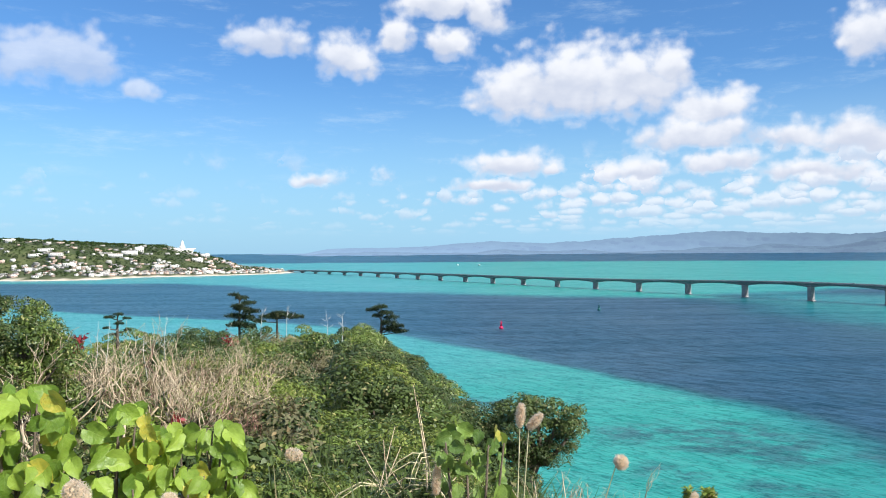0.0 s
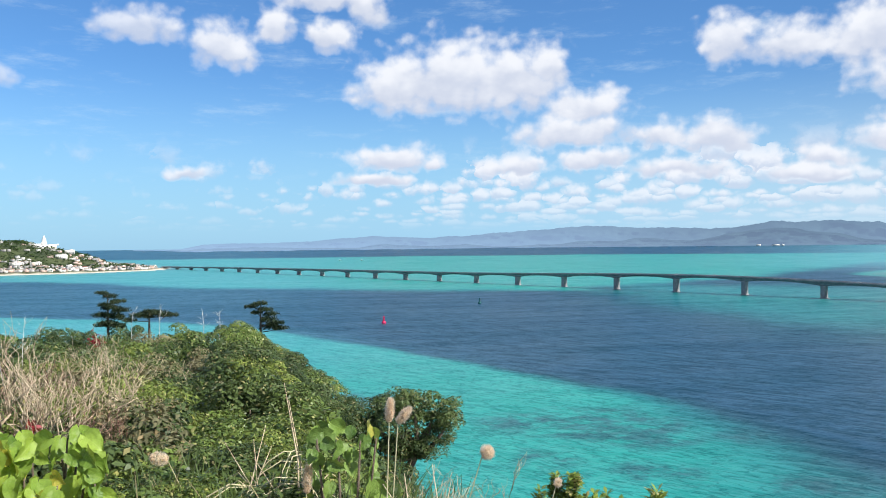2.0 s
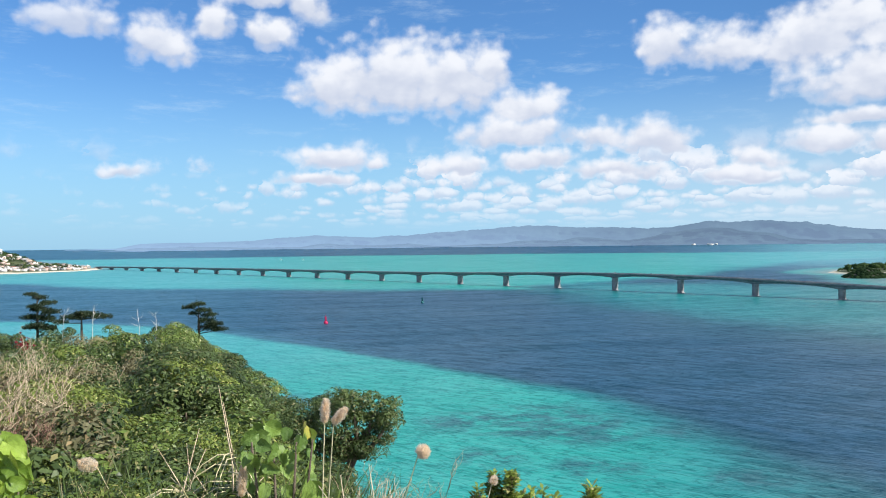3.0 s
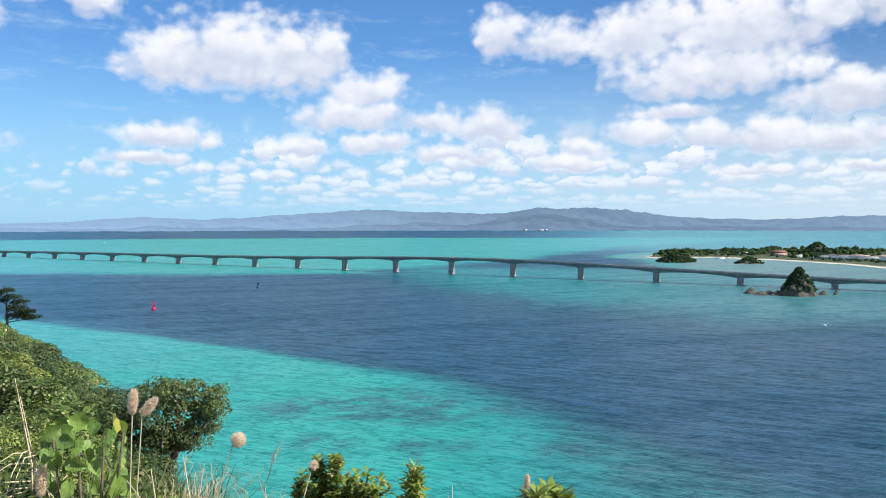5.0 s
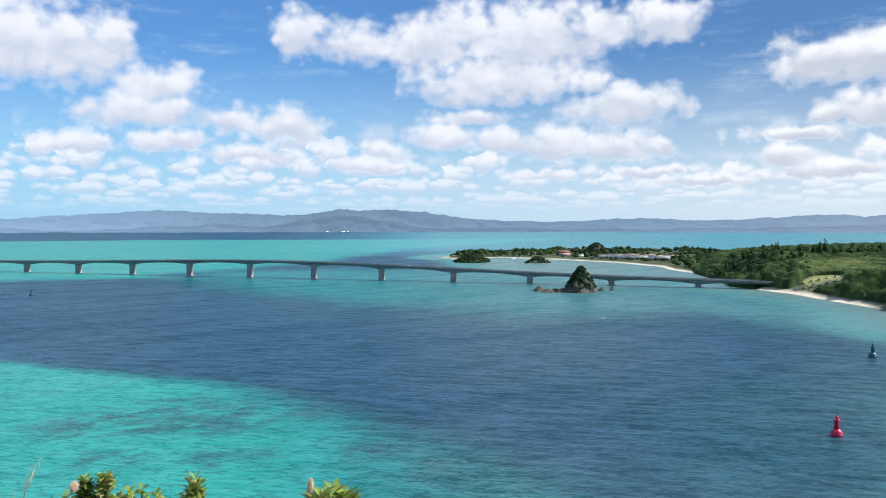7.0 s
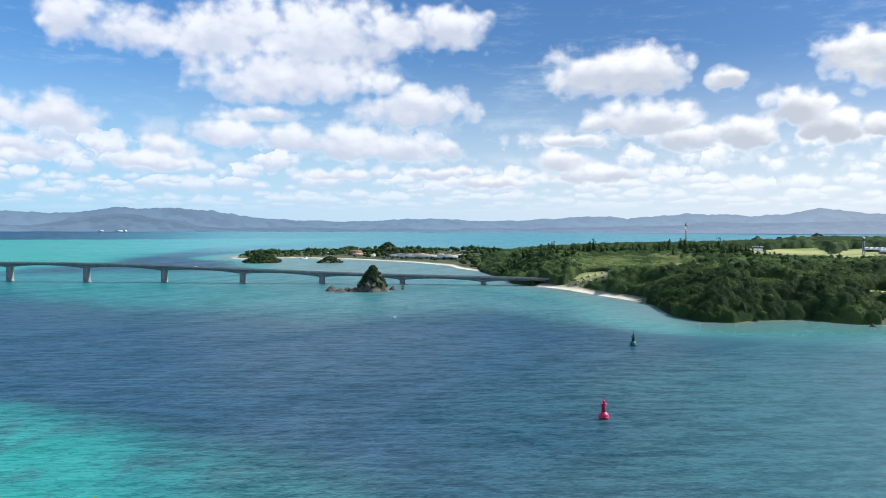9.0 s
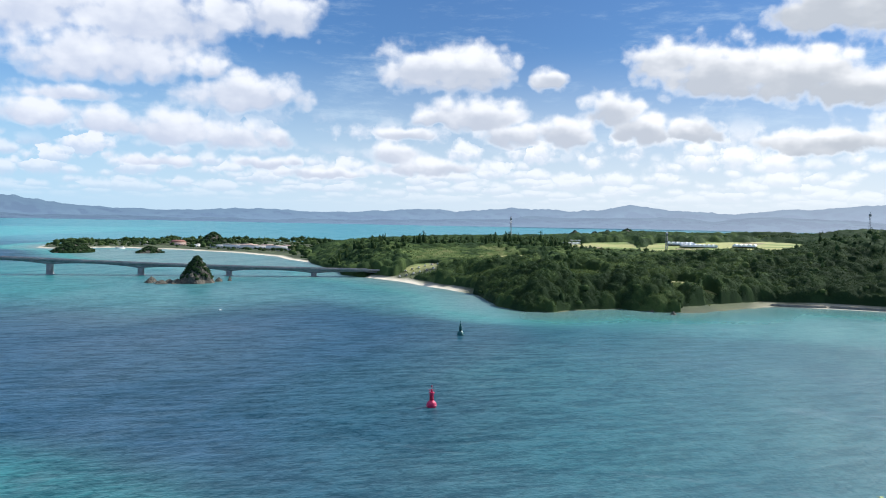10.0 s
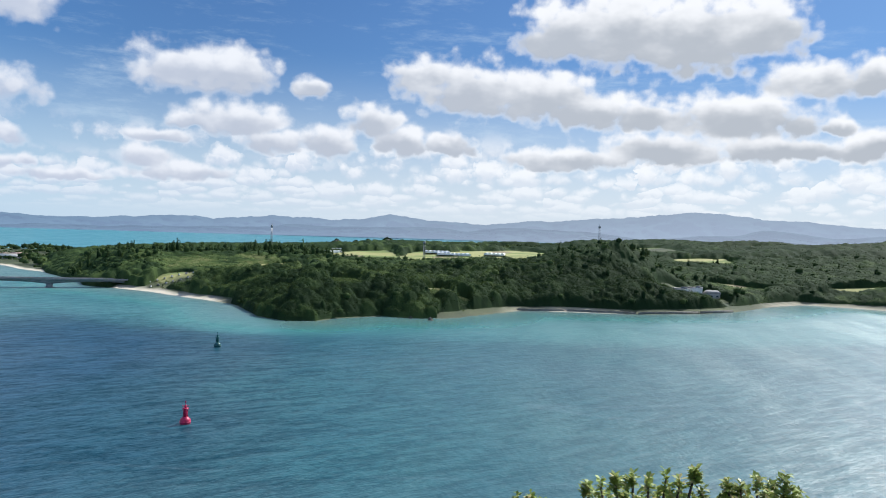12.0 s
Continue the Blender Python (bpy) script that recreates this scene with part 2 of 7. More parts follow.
def leafy(name, dark, light, yellow=(0.20, 0.20, 0.05), yellow_share=0.06, through=0.3, rough=0.5, patch=0.35, spots=3.0, gloss=0.35):
    """Leaves that differ from one to the next and from bush to bush, and let some light through."""
    def build(n):
        info, geo = n.add("ShaderNodeObjectInfo"), n.add("ShaderNodeNewGeometry")
        each = n.math("FRACT", n.math("ADD", geo.outputs["Random Per Island"], n.math("MULTIPLY", info.outputs["Random"], 7.31)))
        broad = n.noise(world_place(n), patch, 2.0)
        mixed = n.math("ADD", n.math("MULTIPLY", each, 0.45), n.math("ADD", n.math("MULTIPLY", info.outputs["Random"], 0.5), n.math("MULTIPLY", n.math("SUBTRACT", broad, 0.35), 0.6)))
        colour = n.mix(n.ramp(mixed, 0.1, 0.95, smooth=False), dark, light)
        colour = n.mix(n.math("GREATER_THAN", n.math("FRACT", n.math("MULTIPLY", each, 37.7)), 1.0 - yellow_share), colour, yellow)
        blotch = n.noise(place(n), spots, 3.0, 0.6)
        colour = n.mix(n.ramp(blotch, 0.35, 0.75, 0.0, 0.45), colour, dark)
        front = n.add("ShaderNodeBsdfPrincipled")
        n.put(front.inputs["Base Color"], colour)
        front.inputs["Roughness"].default_value, front.inputs["Specular IOR Level"].default_value = rough, gloss
        back = n.add("ShaderNodeBsdfTranslucent")
        n.put(back.inputs[0], n.mix(0.25, colour, yellow))
        both = n.add("ShaderNodeMixShader")
        both.inputs[0].default_value = through
        n.put(both.inputs[1], front.outputs[0])
        n.put(both.inputs[2], back.outputs[0])
        return both.outputs[0]
    return material(name, build)


def water_build(n):
    where = world_place(n)
    depth, reef, calm = n.attribute("depth"), n.attribute("reef"), n.attribute("calm")
    drift = n.noise(n.vec("MULTIPLY", where, (0.010, 0.017, 1.0)), 1.0, 6.0, 0.62)
    streak = n.noise(n.vec("MULTIPLY", where, (0.06, 0.20, 1.0)), 1.0, 5.0, 0.65)
    slick = n.noise(n.vec("MULTIPLY", where, (0.006, 0.030, 1.0)), 1.0, 5.0, 0.6)
    deep = n.math("ADD", depth, n.math("MULTIPLY", n.math("SUBTRACT", drift, 0.5), 0.13))
    ramp = n.add("ShaderNodeValToRGB")
    stops = ramp.color_ramp.elements
    colours = ((0.0, (0.23, 0.22, 0.15)), (0.06, (0.20, 0.27, 0.22)), (0.12, (0.11, 0.28, 0.245)), (0.21, (0.024, 0.315, 0.262)), (0.42, (0.010, 0.205, 0.198)),
               (0.66, (0.004, 0.066, 0.092)), (1.0, (0.005, 0.047, 0.128)))
    for at, c in colours[1:-1]:
        stops.new(at)
    for stop, (at, c) in zip(stops, colours):
        stop.position, stop.color = at, (*c, 1.0)
    n.put(ramp.inputs[0], deep)
    patches = n.math("MULTIPLY", reef, n.ramp(n.noise(n.vec("MULTIPLY", where, (0.085, 0.10, 1.0)), 1.0, 7.0, 0.74), 0.40, 0.58))
    colour = n.mix(n.math("MULTIPLY", patches, 0.85), ramp.outputs[0], (0.020, 0.085, 0.095))
    # eastern water painted pale grey-teal: murky shallows plus reflected sky
    colour = n.mix(n.math("MULTIPLY", n.attribute("murk_sheen"), n.ramp(deep, 0.86, 0.34, 0.0, 0.58)), colour, (0.085, 0.175, 0.185))
    colour = n.mix(n.ramp(streak, 0.35, 0.75, 0.0, 0.14), colour, (0.006, 0.045, 0.08))
    swell = n.noise(n.vec("MULTIPLY", where, (0.085, 0.11, 1.0)), 1.0, 2.0, 0.5)
    ripples = n.noise(n.vec("MULTIPLY", where, (0.24, 0.34, 1.0)), 1.0, 3.0, 0.6)
    chop = n.noise(where, 0.75, 3.0, 0.6)
    far_chop = n.noise(n.vec("MULTIPLY", where, (0.035, 0.05, 1.0)), 1.0, 7.0, 0.80)
    axes = n.add("ShaderNodeSeparateXYZ")
    n.put(axes.inputs[0], where)
    down = n.math("ADD", n.math("MULTIPLY", axes.outputs[0], 0.77), n.math("MULTIPLY", axes.outputs[1], 0.64))
    side = n.math("SUBTRACT", n.math("MULTIPLY", axes.outputs[1], 0.77), n.math("MULTIPLY", axes.outputs[0], 0.64))
    crest = n.noise(n.xyz(n.math("MULTIPLY", down, 0.20), n.math("MULTIPLY", side, 0.05)), 1.0, 4.0, 0.62)
    waves = n.math("ADD", n.math("ADD", n.math("MULTIPLY", swell, 0.9), n.math("MULTIPLY", crest, 1.6)), n.math("ADD", ripples, n.math("MULTIPLY", chop, 0.40)))
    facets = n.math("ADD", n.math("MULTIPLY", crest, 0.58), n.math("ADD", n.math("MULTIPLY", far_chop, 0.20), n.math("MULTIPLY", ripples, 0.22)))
    # shading of the wave facets and troughs is darkened into the base colour
    facet_shade = n.math("MULTIPLY", n.math("MULTIPLY", n.ramp(facets, 0.42, 0.56, 0.66, 0.0), n.ramp(deep, 0.2, 0.7, 0.22, 1.0)), n.math("SUBTRACT", 1.0, calm))
    colour = n.mix(facet_shade, colour, (0.004, 0.030, 0.050))
    trough_shade = n.noise(n.xyz(n.math("MULTIPLY", down, 0.32), n.math("MULTIPLY", side, 0.10), 4.0), 1.0, 3.0, 0.55)
    trough_shade = n.math("MULTIPLY", n.ramp(n.math("ABSOLUTE", n.math("SUBTRACT", trough_shade, 0.5)), 0.045, 0.004, 0.0, 0.42), n.math("SUBTRACT", 1.0, calm))
    colour = n.mix(trough_shade, colour, (0.003, 0.030, 0.048))
    # far water painted pale cyan, standing in for reflected sky and haze
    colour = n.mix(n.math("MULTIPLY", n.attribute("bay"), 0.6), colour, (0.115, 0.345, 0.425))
    # slicks: long thin pale lines and broad pale lanes on the open channel, their sky sheen put into the colour
    bent = n.vec("MULTIPLY_ADD", n.vec("SUBTRACT", n.noise(where, 0.012, 3.0, 0.5, colour=True), (0.5, 0.5, 0.5)), (22.0, 22.0, 0.0), where)
    lane = n.noise(n.vec("MULTIPLY", bent, (0.0110, 0.0018, 0.0)), 1.0, 1.0, 0.4)
    line = n.ramp(n.math("ABSOLUTE", n.math("SUBTRACT", lane, 0.53)), 0.009, 0.0, 0.0, 0.09)
    line = n.math("MULTIPLY", line, n.math("MULTIPLY", n.attribute("murk_sheen"), n.ramp(slick, 0.35, 0.6)))
    broad = n.math("MULTIPLY", n.ramp(lane, 0.52, 0.64, 0.0, 0.035), n.attribute("murk_sheen"))
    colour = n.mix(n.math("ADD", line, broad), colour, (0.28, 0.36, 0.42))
    gloss_lane = n.ramp(slick, 0.4, 0.7, 0.34, 0.43)
    p = n.add("ShaderNodeBsdfPrincipled")
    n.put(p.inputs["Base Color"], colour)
    n.put(p.inputs["Roughness"], n.math("MULTIPLY", gloss_lane, n.ramp(calm, 0.5, 1.0, 1.0, 0.60)))
    p.inputs["IOR"].default_value = 1.33
    sheen = n.math("MULTIPLY", n.ramp(facets, 0.41, 0.59, 0.20, 0.88), n.math("SUBTRACT", 1.0, n.math("MULTIPLY", trough_shade, 1.6)))
    n.put(p.inputs["Specular IOR Level"], n.mix_value(calm, sheen, 0.85))
    b = n.add("ShaderNodeBump")
    n.put(b.inputs["Strength"], n.ramp(calm, 0.0, 1.0, 0.24, 0.05))
    b.inputs["Distance"].default_value = 1.5
    n.put(b.inputs["Height"], waves)
    n.put(p.inputs["Normal"], b.outputs[0])
    return p.outputs[0]


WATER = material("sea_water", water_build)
CONCRETE = plain("bridge_concrete", (0.19, 0.195, 0.20), (0.33, 0.33, 0.33), 0.25, 0.85)
ASPHALT = plain("asphalt", (0.05, 0.05, 0.05), (0.08, 0.08, 0.08), 0.4, 0.9)
SOIL = plain("leaf_litter", (0.018, 0.022, 0.010), (0.060, 0.056, 0.028), 0.8, 0.95, 0.05)
ROCK = plain("limestone", (0.028, 0.027, 0.022), (0.13, 0.12, 0.095), 0.5, 0.95, 0.35)
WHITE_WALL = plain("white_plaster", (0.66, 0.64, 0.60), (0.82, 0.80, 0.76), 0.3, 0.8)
PINK_WALL = plain("pink_plaster", (0.50, 0.36, 0.30), (0.66, 0.50, 0.43), 0.3, 0.8)
GREY_ROOF = plain("grey_roof", (0.22, 0.22, 0.22), (0.40, 0.39, 0.38), 0.3, 0.85)
RED_ROOF = plain("red_tile_roof", (0.17, 0.075, 0.055), (0.30, 0.13, 0.095), 0.5, 0.8)
GLASSHOUSE = plain("white_film", (0.70, 0.72, 0.72), (0.86, 0.87, 0.86), 0.4, 0.4)
DARK_GLASS = plain("dark_window", (0.03, 0.04, 0.05), (0.06, 0.08, 0.10), 0.5, 0.15)
RED_PAINT = plain("red_paint", (0.46, 0.010, 0.065), (0.62, 0.022, 0.115), 1.0, 0.45)
GREEN_PAINT = plain("green_paint", (0.008, 0.085, 0.085), (0.016, 0.14, 0.135), 1.0, 0.45)
STEEL = plain("galvanised_steel", (0.20, 0.21, 0.22), (0.34, 0.35, 0.36), 0.8, 0.5, metal=0.6)
BARK = plain("bark", (0.06, 0.045, 0.03), (0.18, 0.14, 0.10), 4.0, 0.95, 0.02)
DEAD_WOOD = plain("bleached_wood", (0.36, 0.26, 0.16), (0.70, 0.58, 0.42), 3.0, 0.9, 0.01)
BUSH_LEAVES = leafy("shrub_leaves", (0.022, 0.052, 0.011), (0.205, 0.290, 0.064), (0.42, 0.42, 0.16), 0.08, 0.24, 0.42, gloss=0.38)
DARK_LEAVES = leafy("glossy_dark_leaves", (0.026, 0.052, 0.018), (0.125, 0.175, 0.050), (0.26, 0.24, 0.10), 0.06, 0.20, 0.46, gloss=0.28)
def ribbed(name, dark, light, yellow, yellow_share, through):
    """Broad leaves with a pale rib and side veins, blotched and puckered, each with its own tone."""
    def build(n):
        each = n.add("ShaderNodeObjectInfo").outputs["Random"]
        at = place(n)
        x, y, _ = n.split(at)
        side = n.math("ABSOLUTE", x)
        vein = n.math("SINE", n.math("MULTIPLY", n.math("SUBTRACT", y, n.math("MULTIPLY", side, 0.75)), 42.0))
        vein = n.math("MAXIMUM", n.ramp(vein, 0.86, 1.0), n.ramp(side, 0.022, 0.008))
        blotch = n.noise(at, 4.0, 4.0, 0.6)
        colour = n.mix(n.math("ADD", n.math("MULTIPLY", each, 0.7), n.math("MULTIPLY", n.math("SUBTRACT", blotch, 0.35), 0.8)), dark, light)
        old = n.math("GREATER_THAN", n.math("FRACT", n.math("MULTIPLY", each, 37.7)), 1.0 - yellow_share)
        colour = n.mix(n.math("MULTIPLY", old, n.ramp(blotch, 0.30, 0.55, 0.35, 1.0)), colour, yellow)
        colour = n.mix(n.ramp(n.noise(at, 9.0, 2.0), 0.66, 0.72, 0.0, 0.55), colour, (0.16, 0.11, 0.04))
        colour = n.mix(n.math("MULTIPLY", vein, 0.14), colour, (0.52, 0.60, 0.22))
        pucker = n.math("SUBTRACT", n.noise(at, 5.0, 3.0), n.math("MULTIPLY", vein, 0.25))
        front = surface(n, colour, 0.40, pucker, 0.02, 0.5, gloss=0.5)
        back = n.add("ShaderNodeBsdfTranslucent")
        n.put(back.inputs[0], n.mix(0.35, colour, yellow))
        both = n.add("ShaderNodeMixShader")
        both.inputs[0].default_value = through
        n.put(both.inputs[1], front)
        n.put(both.inputs[2], back.outputs[0])
        return both.outputs[0]
    return material(name, build)


VINE_LEAVES = ribbed("broad_leaves", (0.090, 0.200, 0.022), (0.44, 0.60, 0.090), (0.56, 0.50, 0.07), 0.10, 0.40)
NEEDLES = leafy("pine_needles", (0.018, 0.036, 0.018), (0.060, 0.090, 0.036), (0.10, 0.09, 0.04), 0.03, 0.12, 0.6)
DRY_GRASS = leafy("dry_grass", (0.14, 0.12, 0.05), (0.36, 0.28, 0.14), (0.16, 0.20, 0.06), 0.25, 0.3, 0.7)
GRASS = leafy("green_grass_blades", (0.04, 0.075, 0.015), (0.14, 0.20, 0.05), (0.36, 0.30, 0.16), 0.14, 0.3, 0.5)
PLUME = leafy("seed_plume", (0.86, 0.70, 0.52), (0.97, 0.88, 0.73), (0.97, 0.93, 0.84), 0.2, 0.72, 0.95)
RED_LEAVES = leafy("red_leaves", (0.22, 0.02, 0.03), (0.42, 0.04, 0.06), (0.35, 0.12, 0.06), 0.2, 0.3, 0.5)


def land_build(n):
    where = world_place(n)
    kind = n.attribute("field")
    shore = n.attribute("shore")
    broad, fine = n.noise(where, 0.03, 5.0), n.noise(where, 0.35, 5.0, 0.7)
    scrub = n.mix(n.ramp(broad, 0.35, 0.65), (0.028, 0.048, 0.016), (0.075, 0.098, 0.034))
    strips = n.noise(n.vec("MULTIPLY", where, (0.030, 0.006, 0.0)), 1.0, 2.0, 0.5)
    grass = n.mix(n.ramp(strips, 0.42, 0.56), (0.17, 0.24, 0.055), (0.36, 0.36, 0.13))
    grass = n.mix(n.ramp(n.noise(where, 0.017, 2.0), 0.55, 0.66), grass, (0.26, 0.21, 0.12))
    sand = n.mix(fine, (0.50, 0.44, 0.34), (0.76, 0.69, 0.56))
    colour = n.mix(kind, n.mix(n.ramp(fine, 0.3, 0.7, 0.0, 0.5), scrub, (0.03, 0.04, 0.015)), n.mix(n.ramp(fine, 0.3, 0.7, 0.0, 0.4), grass, (0.10, 0.12, 0.03)))
    return surface(n, n.mix(shore, colour, sand), 0.95, fine, 0.5)


LAND = material("coastal_land", land_build)


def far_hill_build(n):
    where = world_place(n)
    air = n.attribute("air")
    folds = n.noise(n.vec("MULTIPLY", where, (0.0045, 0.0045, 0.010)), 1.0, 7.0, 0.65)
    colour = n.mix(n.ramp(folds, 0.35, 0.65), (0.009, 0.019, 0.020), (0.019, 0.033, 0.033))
    # distance haze is put in as emission, bluer in the west, greyer sunward
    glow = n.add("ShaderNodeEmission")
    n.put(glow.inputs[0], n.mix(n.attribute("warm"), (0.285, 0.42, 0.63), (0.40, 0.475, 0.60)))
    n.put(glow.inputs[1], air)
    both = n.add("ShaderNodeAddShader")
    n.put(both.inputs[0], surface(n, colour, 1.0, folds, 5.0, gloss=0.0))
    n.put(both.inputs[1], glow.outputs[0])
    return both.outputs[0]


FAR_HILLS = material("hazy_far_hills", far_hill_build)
BROWN_LEAVES = leafy("withered_leaves", (0.09, 0.095, 0.045), (0.27, 0.25, 0.13), (0.32, 0.24, 0.12), 0.10, 0.25, 0.7)
OLIVE_LEAVES = leafy("olive_leaves", (0.064, 0.105, 0.020), (0.275, 0.345, 0.072), (0.42, 0.40, 0.13), 0.10, 0.30, 0.46, gloss=0.3)
RED_WOOD = plain("reddish_twigs", (0.20, 0.09, 0.07), (0.38, 0.22, 0.17), 3.0, 0.9, 0.01)
SNAG_WOOD = plain("bleached_snag", (0.50, 0.47, 0.43), (0.78, 0.75, 0.70), 3.0, 0.9, 0.01)
VINE_GREEN = ribbed("mid_green_broad_leaves", (0.060, 0.14, 0.024), (0.30, 0.44, 0.090), (0.46, 0.42, 0.08), 0.08, 0.34)
STRAW = plain("straw_stalks", (0.46, 0.40, 0.22), (0.70, 0.62, 0.40), 4.0, 0.85, 0.002)
OLD_CONCRETE = plain("weathered_concrete", (0.12, 0.115, 0.10), (0.27, 0.26, 0.23), 0.4, 0.9)
GREY_WALL = plain("grey_plaster", (0.28, 0.27, 0.26), (0.44, 0.43, 0.41), 0.3, 0.85)
BROWN_WALL = plain("brown_plaster", (0.22, 0.17, 0.13), (0.36, 0.29, 0.23), 0.3, 0.85)


def canopy_build(n):
    """Far tree canopies: each tree has its own tone with painted shade in it, each spray of leaves its own tint."""
    geo = n.add("ShaderNodeNewGeometry")
    tone, each = n.attribute("tone"), geo.outputs["Random Per Island"]
    mixed = n.math("ADD", n.math("MULTIPLY", tone, 0.82), n.math("MULTIPLY", each, 0.20))
    ramp = n.add("ShaderNodeValToRGB")
    stops = ramp.color_ramp.elements
    colours = ((0.0, (0.022, 0.046, 0.020)), (0.35, (0.045, 0.082, 0.030)), (0.65, (0.092, 0.142, 0.046)), (0.88, (0.16, 0.21, 0.075)), (1.0, (0.24, 0.25, 0.11)))
    for at, c in colours[1:-1]:
        stops.new(at)
    for stop, (at, c) in zip(stops, colours):
        stop.position, stop.color = at, (*c, 1.0)
    n.put(ramp.inputs[0], mixed)
    fine = n.noise(world_place(n), 0.8, 3.0, 0.7)
    colour = n.mix(n.ramp(fine, 0.35, 0.7, 0.0, 0.30), ramp.outputs[0], (0.022, 0.042, 0.018))
    leaves = n.math("ADD", n.noise(world_place(n), 0.9, 4.0, 0.7), n.math("MULTIPLY", n.noise(world_place(n), 0.3, 2.0), 0.8))
    front = surface(n, colour, 0.75, leaves, 1.0, 0.5, gloss=0.04)
    back = n.add("ShaderNodeBsdfTranslucent")
    n.put(back.inputs[0], n.mix(0.3, colour, (0.14, 0.17, 0.05)))
    both = n.add("ShaderNodeMixShader")
    both.inputs[0].default_value = 0.30
    n.put(both.inputs[1], front)
    n.put(both.inputs[2], back.outputs[0])
    return both.outputs[0]


CANOPY = material("mixed_canopy", canopy_build)
SHOOT_LEAVES = leafy("young_shoot_leaves", (0.11, 0.17, 0.030), (0.40, 0.50, 0.11), (0.58, 0.50, 0.22), 0.10, 0.32, 0.5, gloss=0.22)

# ---- mesh helpers ----


def mesh_of(name, verts, faces, mat, smooth=False, attributes=()):
    """A mesh from arrays; faces all have the same number of corners."""
    verts, faces = np.asarray(verts, dtype=np.float32), np.asarray(faces, dtype=np.int32)
    me = bpy.data.meshes.new(name)
    me.vertices.add(len(verts))
    me.vertices.foreach_set("co", verts.ravel())
    me.loops.add(faces.size)
    me.loops.foreach_set("vertex_index", faces.ravel())
    me.polygons.add(len(faces))
    k = faces.shape[1]
    me.polygons.foreach_set("loop_start", np.arange(0, faces.size, k, dtype=np.int32))
    me.polygons.foreach_set("loop_total", np.full(len(faces), k, dtype=np.int32))
    if smooth:
        me.polygons.foreach_set("use_smooth", np.ones(len(faces), dtype=bool))
    for key, values in attributes:
        me.attributes.new(key, "FLOAT", "POINT").data.foreach_set("value", np.asarray(values, dtype=np.float32))
    me.update(calc_edges=True)
    me.materials.append(mat)
    return me


class Shape:
    """Gathers solids into one mesh of quads."""

    def __init__(self):
        self.verts, self.faces, self.count = [], [], 0

    def put(self, verts, faces):
        self.verts.append(np.asarray(verts, dtype=float))
        self.faces.append(np.asarray(faces, dtype=int) + self.count)
        self.count += len(verts)
        return self

    def box(self, centre, size, turn=0.0, top=1.0):
        """A box; top: how much narrower its upper face is."""
        x, y, z = (s / 2 for s in size)
        v = np.array([(a * x * (top if c > 0 else 1), b * y * (top if c > 0 else 1), c * z) for c in (-1, 1) for a, b in ((-1, -1), (1, -1), (1, 1), (-1, 1))])
        c, s = math.cos(turn), math.sin(turn)
        v = np.stack([v[:, 0] * c - v[:, 1] * s, v[:, 0] * s + v[:, 1] * c, v[:, 2]], 1) + np.asarray(centre)
        return self.put(v, [(3, 2, 1, 0), (4, 5, 6, 7), (0, 1, 5, 4), (1, 2, 6, 5), (2, 3, 7, 6), (3, 0, 4, 7)])

    def tube(self, points, radii, sides=6):
        """A tapering tube along points, closed at both ends by a small ring."""
        pts = [Vector(p) for p in points]
        rings = []
        for i, p in enumerate(pts):
            way = (pts[min(i + 1, len(pts) - 1)] - pts[max(i - 1, 0)]).normalized()
            side = way.orthogonal().normalized()
            up = way.cross(side)
            rings.append([p + (side * math.cos(a) + up * math.sin(a)) * radii[i] for a in (2 * math.pi * j / sides for j in range(sides))])
        first, last = [pts[0]] * sides, [pts[-1]] * sides
        rings = [first] + rings + [last]
        v = [tuple(q) for r in rings for q in r]
        f = [(i * sides + j, i * sides + (j + 1) % sides, (i + 1) * sides + (j + 1) % sides, (i + 1) * sides + j) for i in range(len(rings) - 1) for j in range(sides)]
        return self.put(v, f)

    def lathe(self, profile, sides=16, centre=(0, 0, 0)):
        """A turned solid from (radius, height) pairs."""
        v = [(centre[0] + r * math.cos(2 * math.pi * j / sides), centre[1] + r * math.sin(2 * math.pi * j / sides), centre[2] + h) for r, h in profile for j in range(sides)]
        f = [(i * sides + j, i * sides + (j + 1) % sides, (i + 1) * sides + (j + 1) % sides, (i + 1) * sides + j) for i in range(len(profile) - 1) for j in range(sides)]
        return self.put(v, f)

    def mesh(self, name, mat, smooth=False):
        return mesh_of(name, np.concatenate(self.verts), np.concatenate(self.faces), mat, smooth)


def part(name, shape, mat, parent, label="", smooth=False):
    """One mesh object under a thing or under a part."""
    ob = new(name, shape.mesh(name, mat, smooth) if isinstance(shape, Shape) else shape)
    ob.parent = parent
    return tagged(ob, label)


def thing(name, at, label, category, group="", kind="", turn=0.0):
    ob = new(name)
    ob.matrix_basis = pose(*at, 0, 0, turn)
    ob.empty_display_size = 0.3
    return tagged(ob, label, category, group, kind)


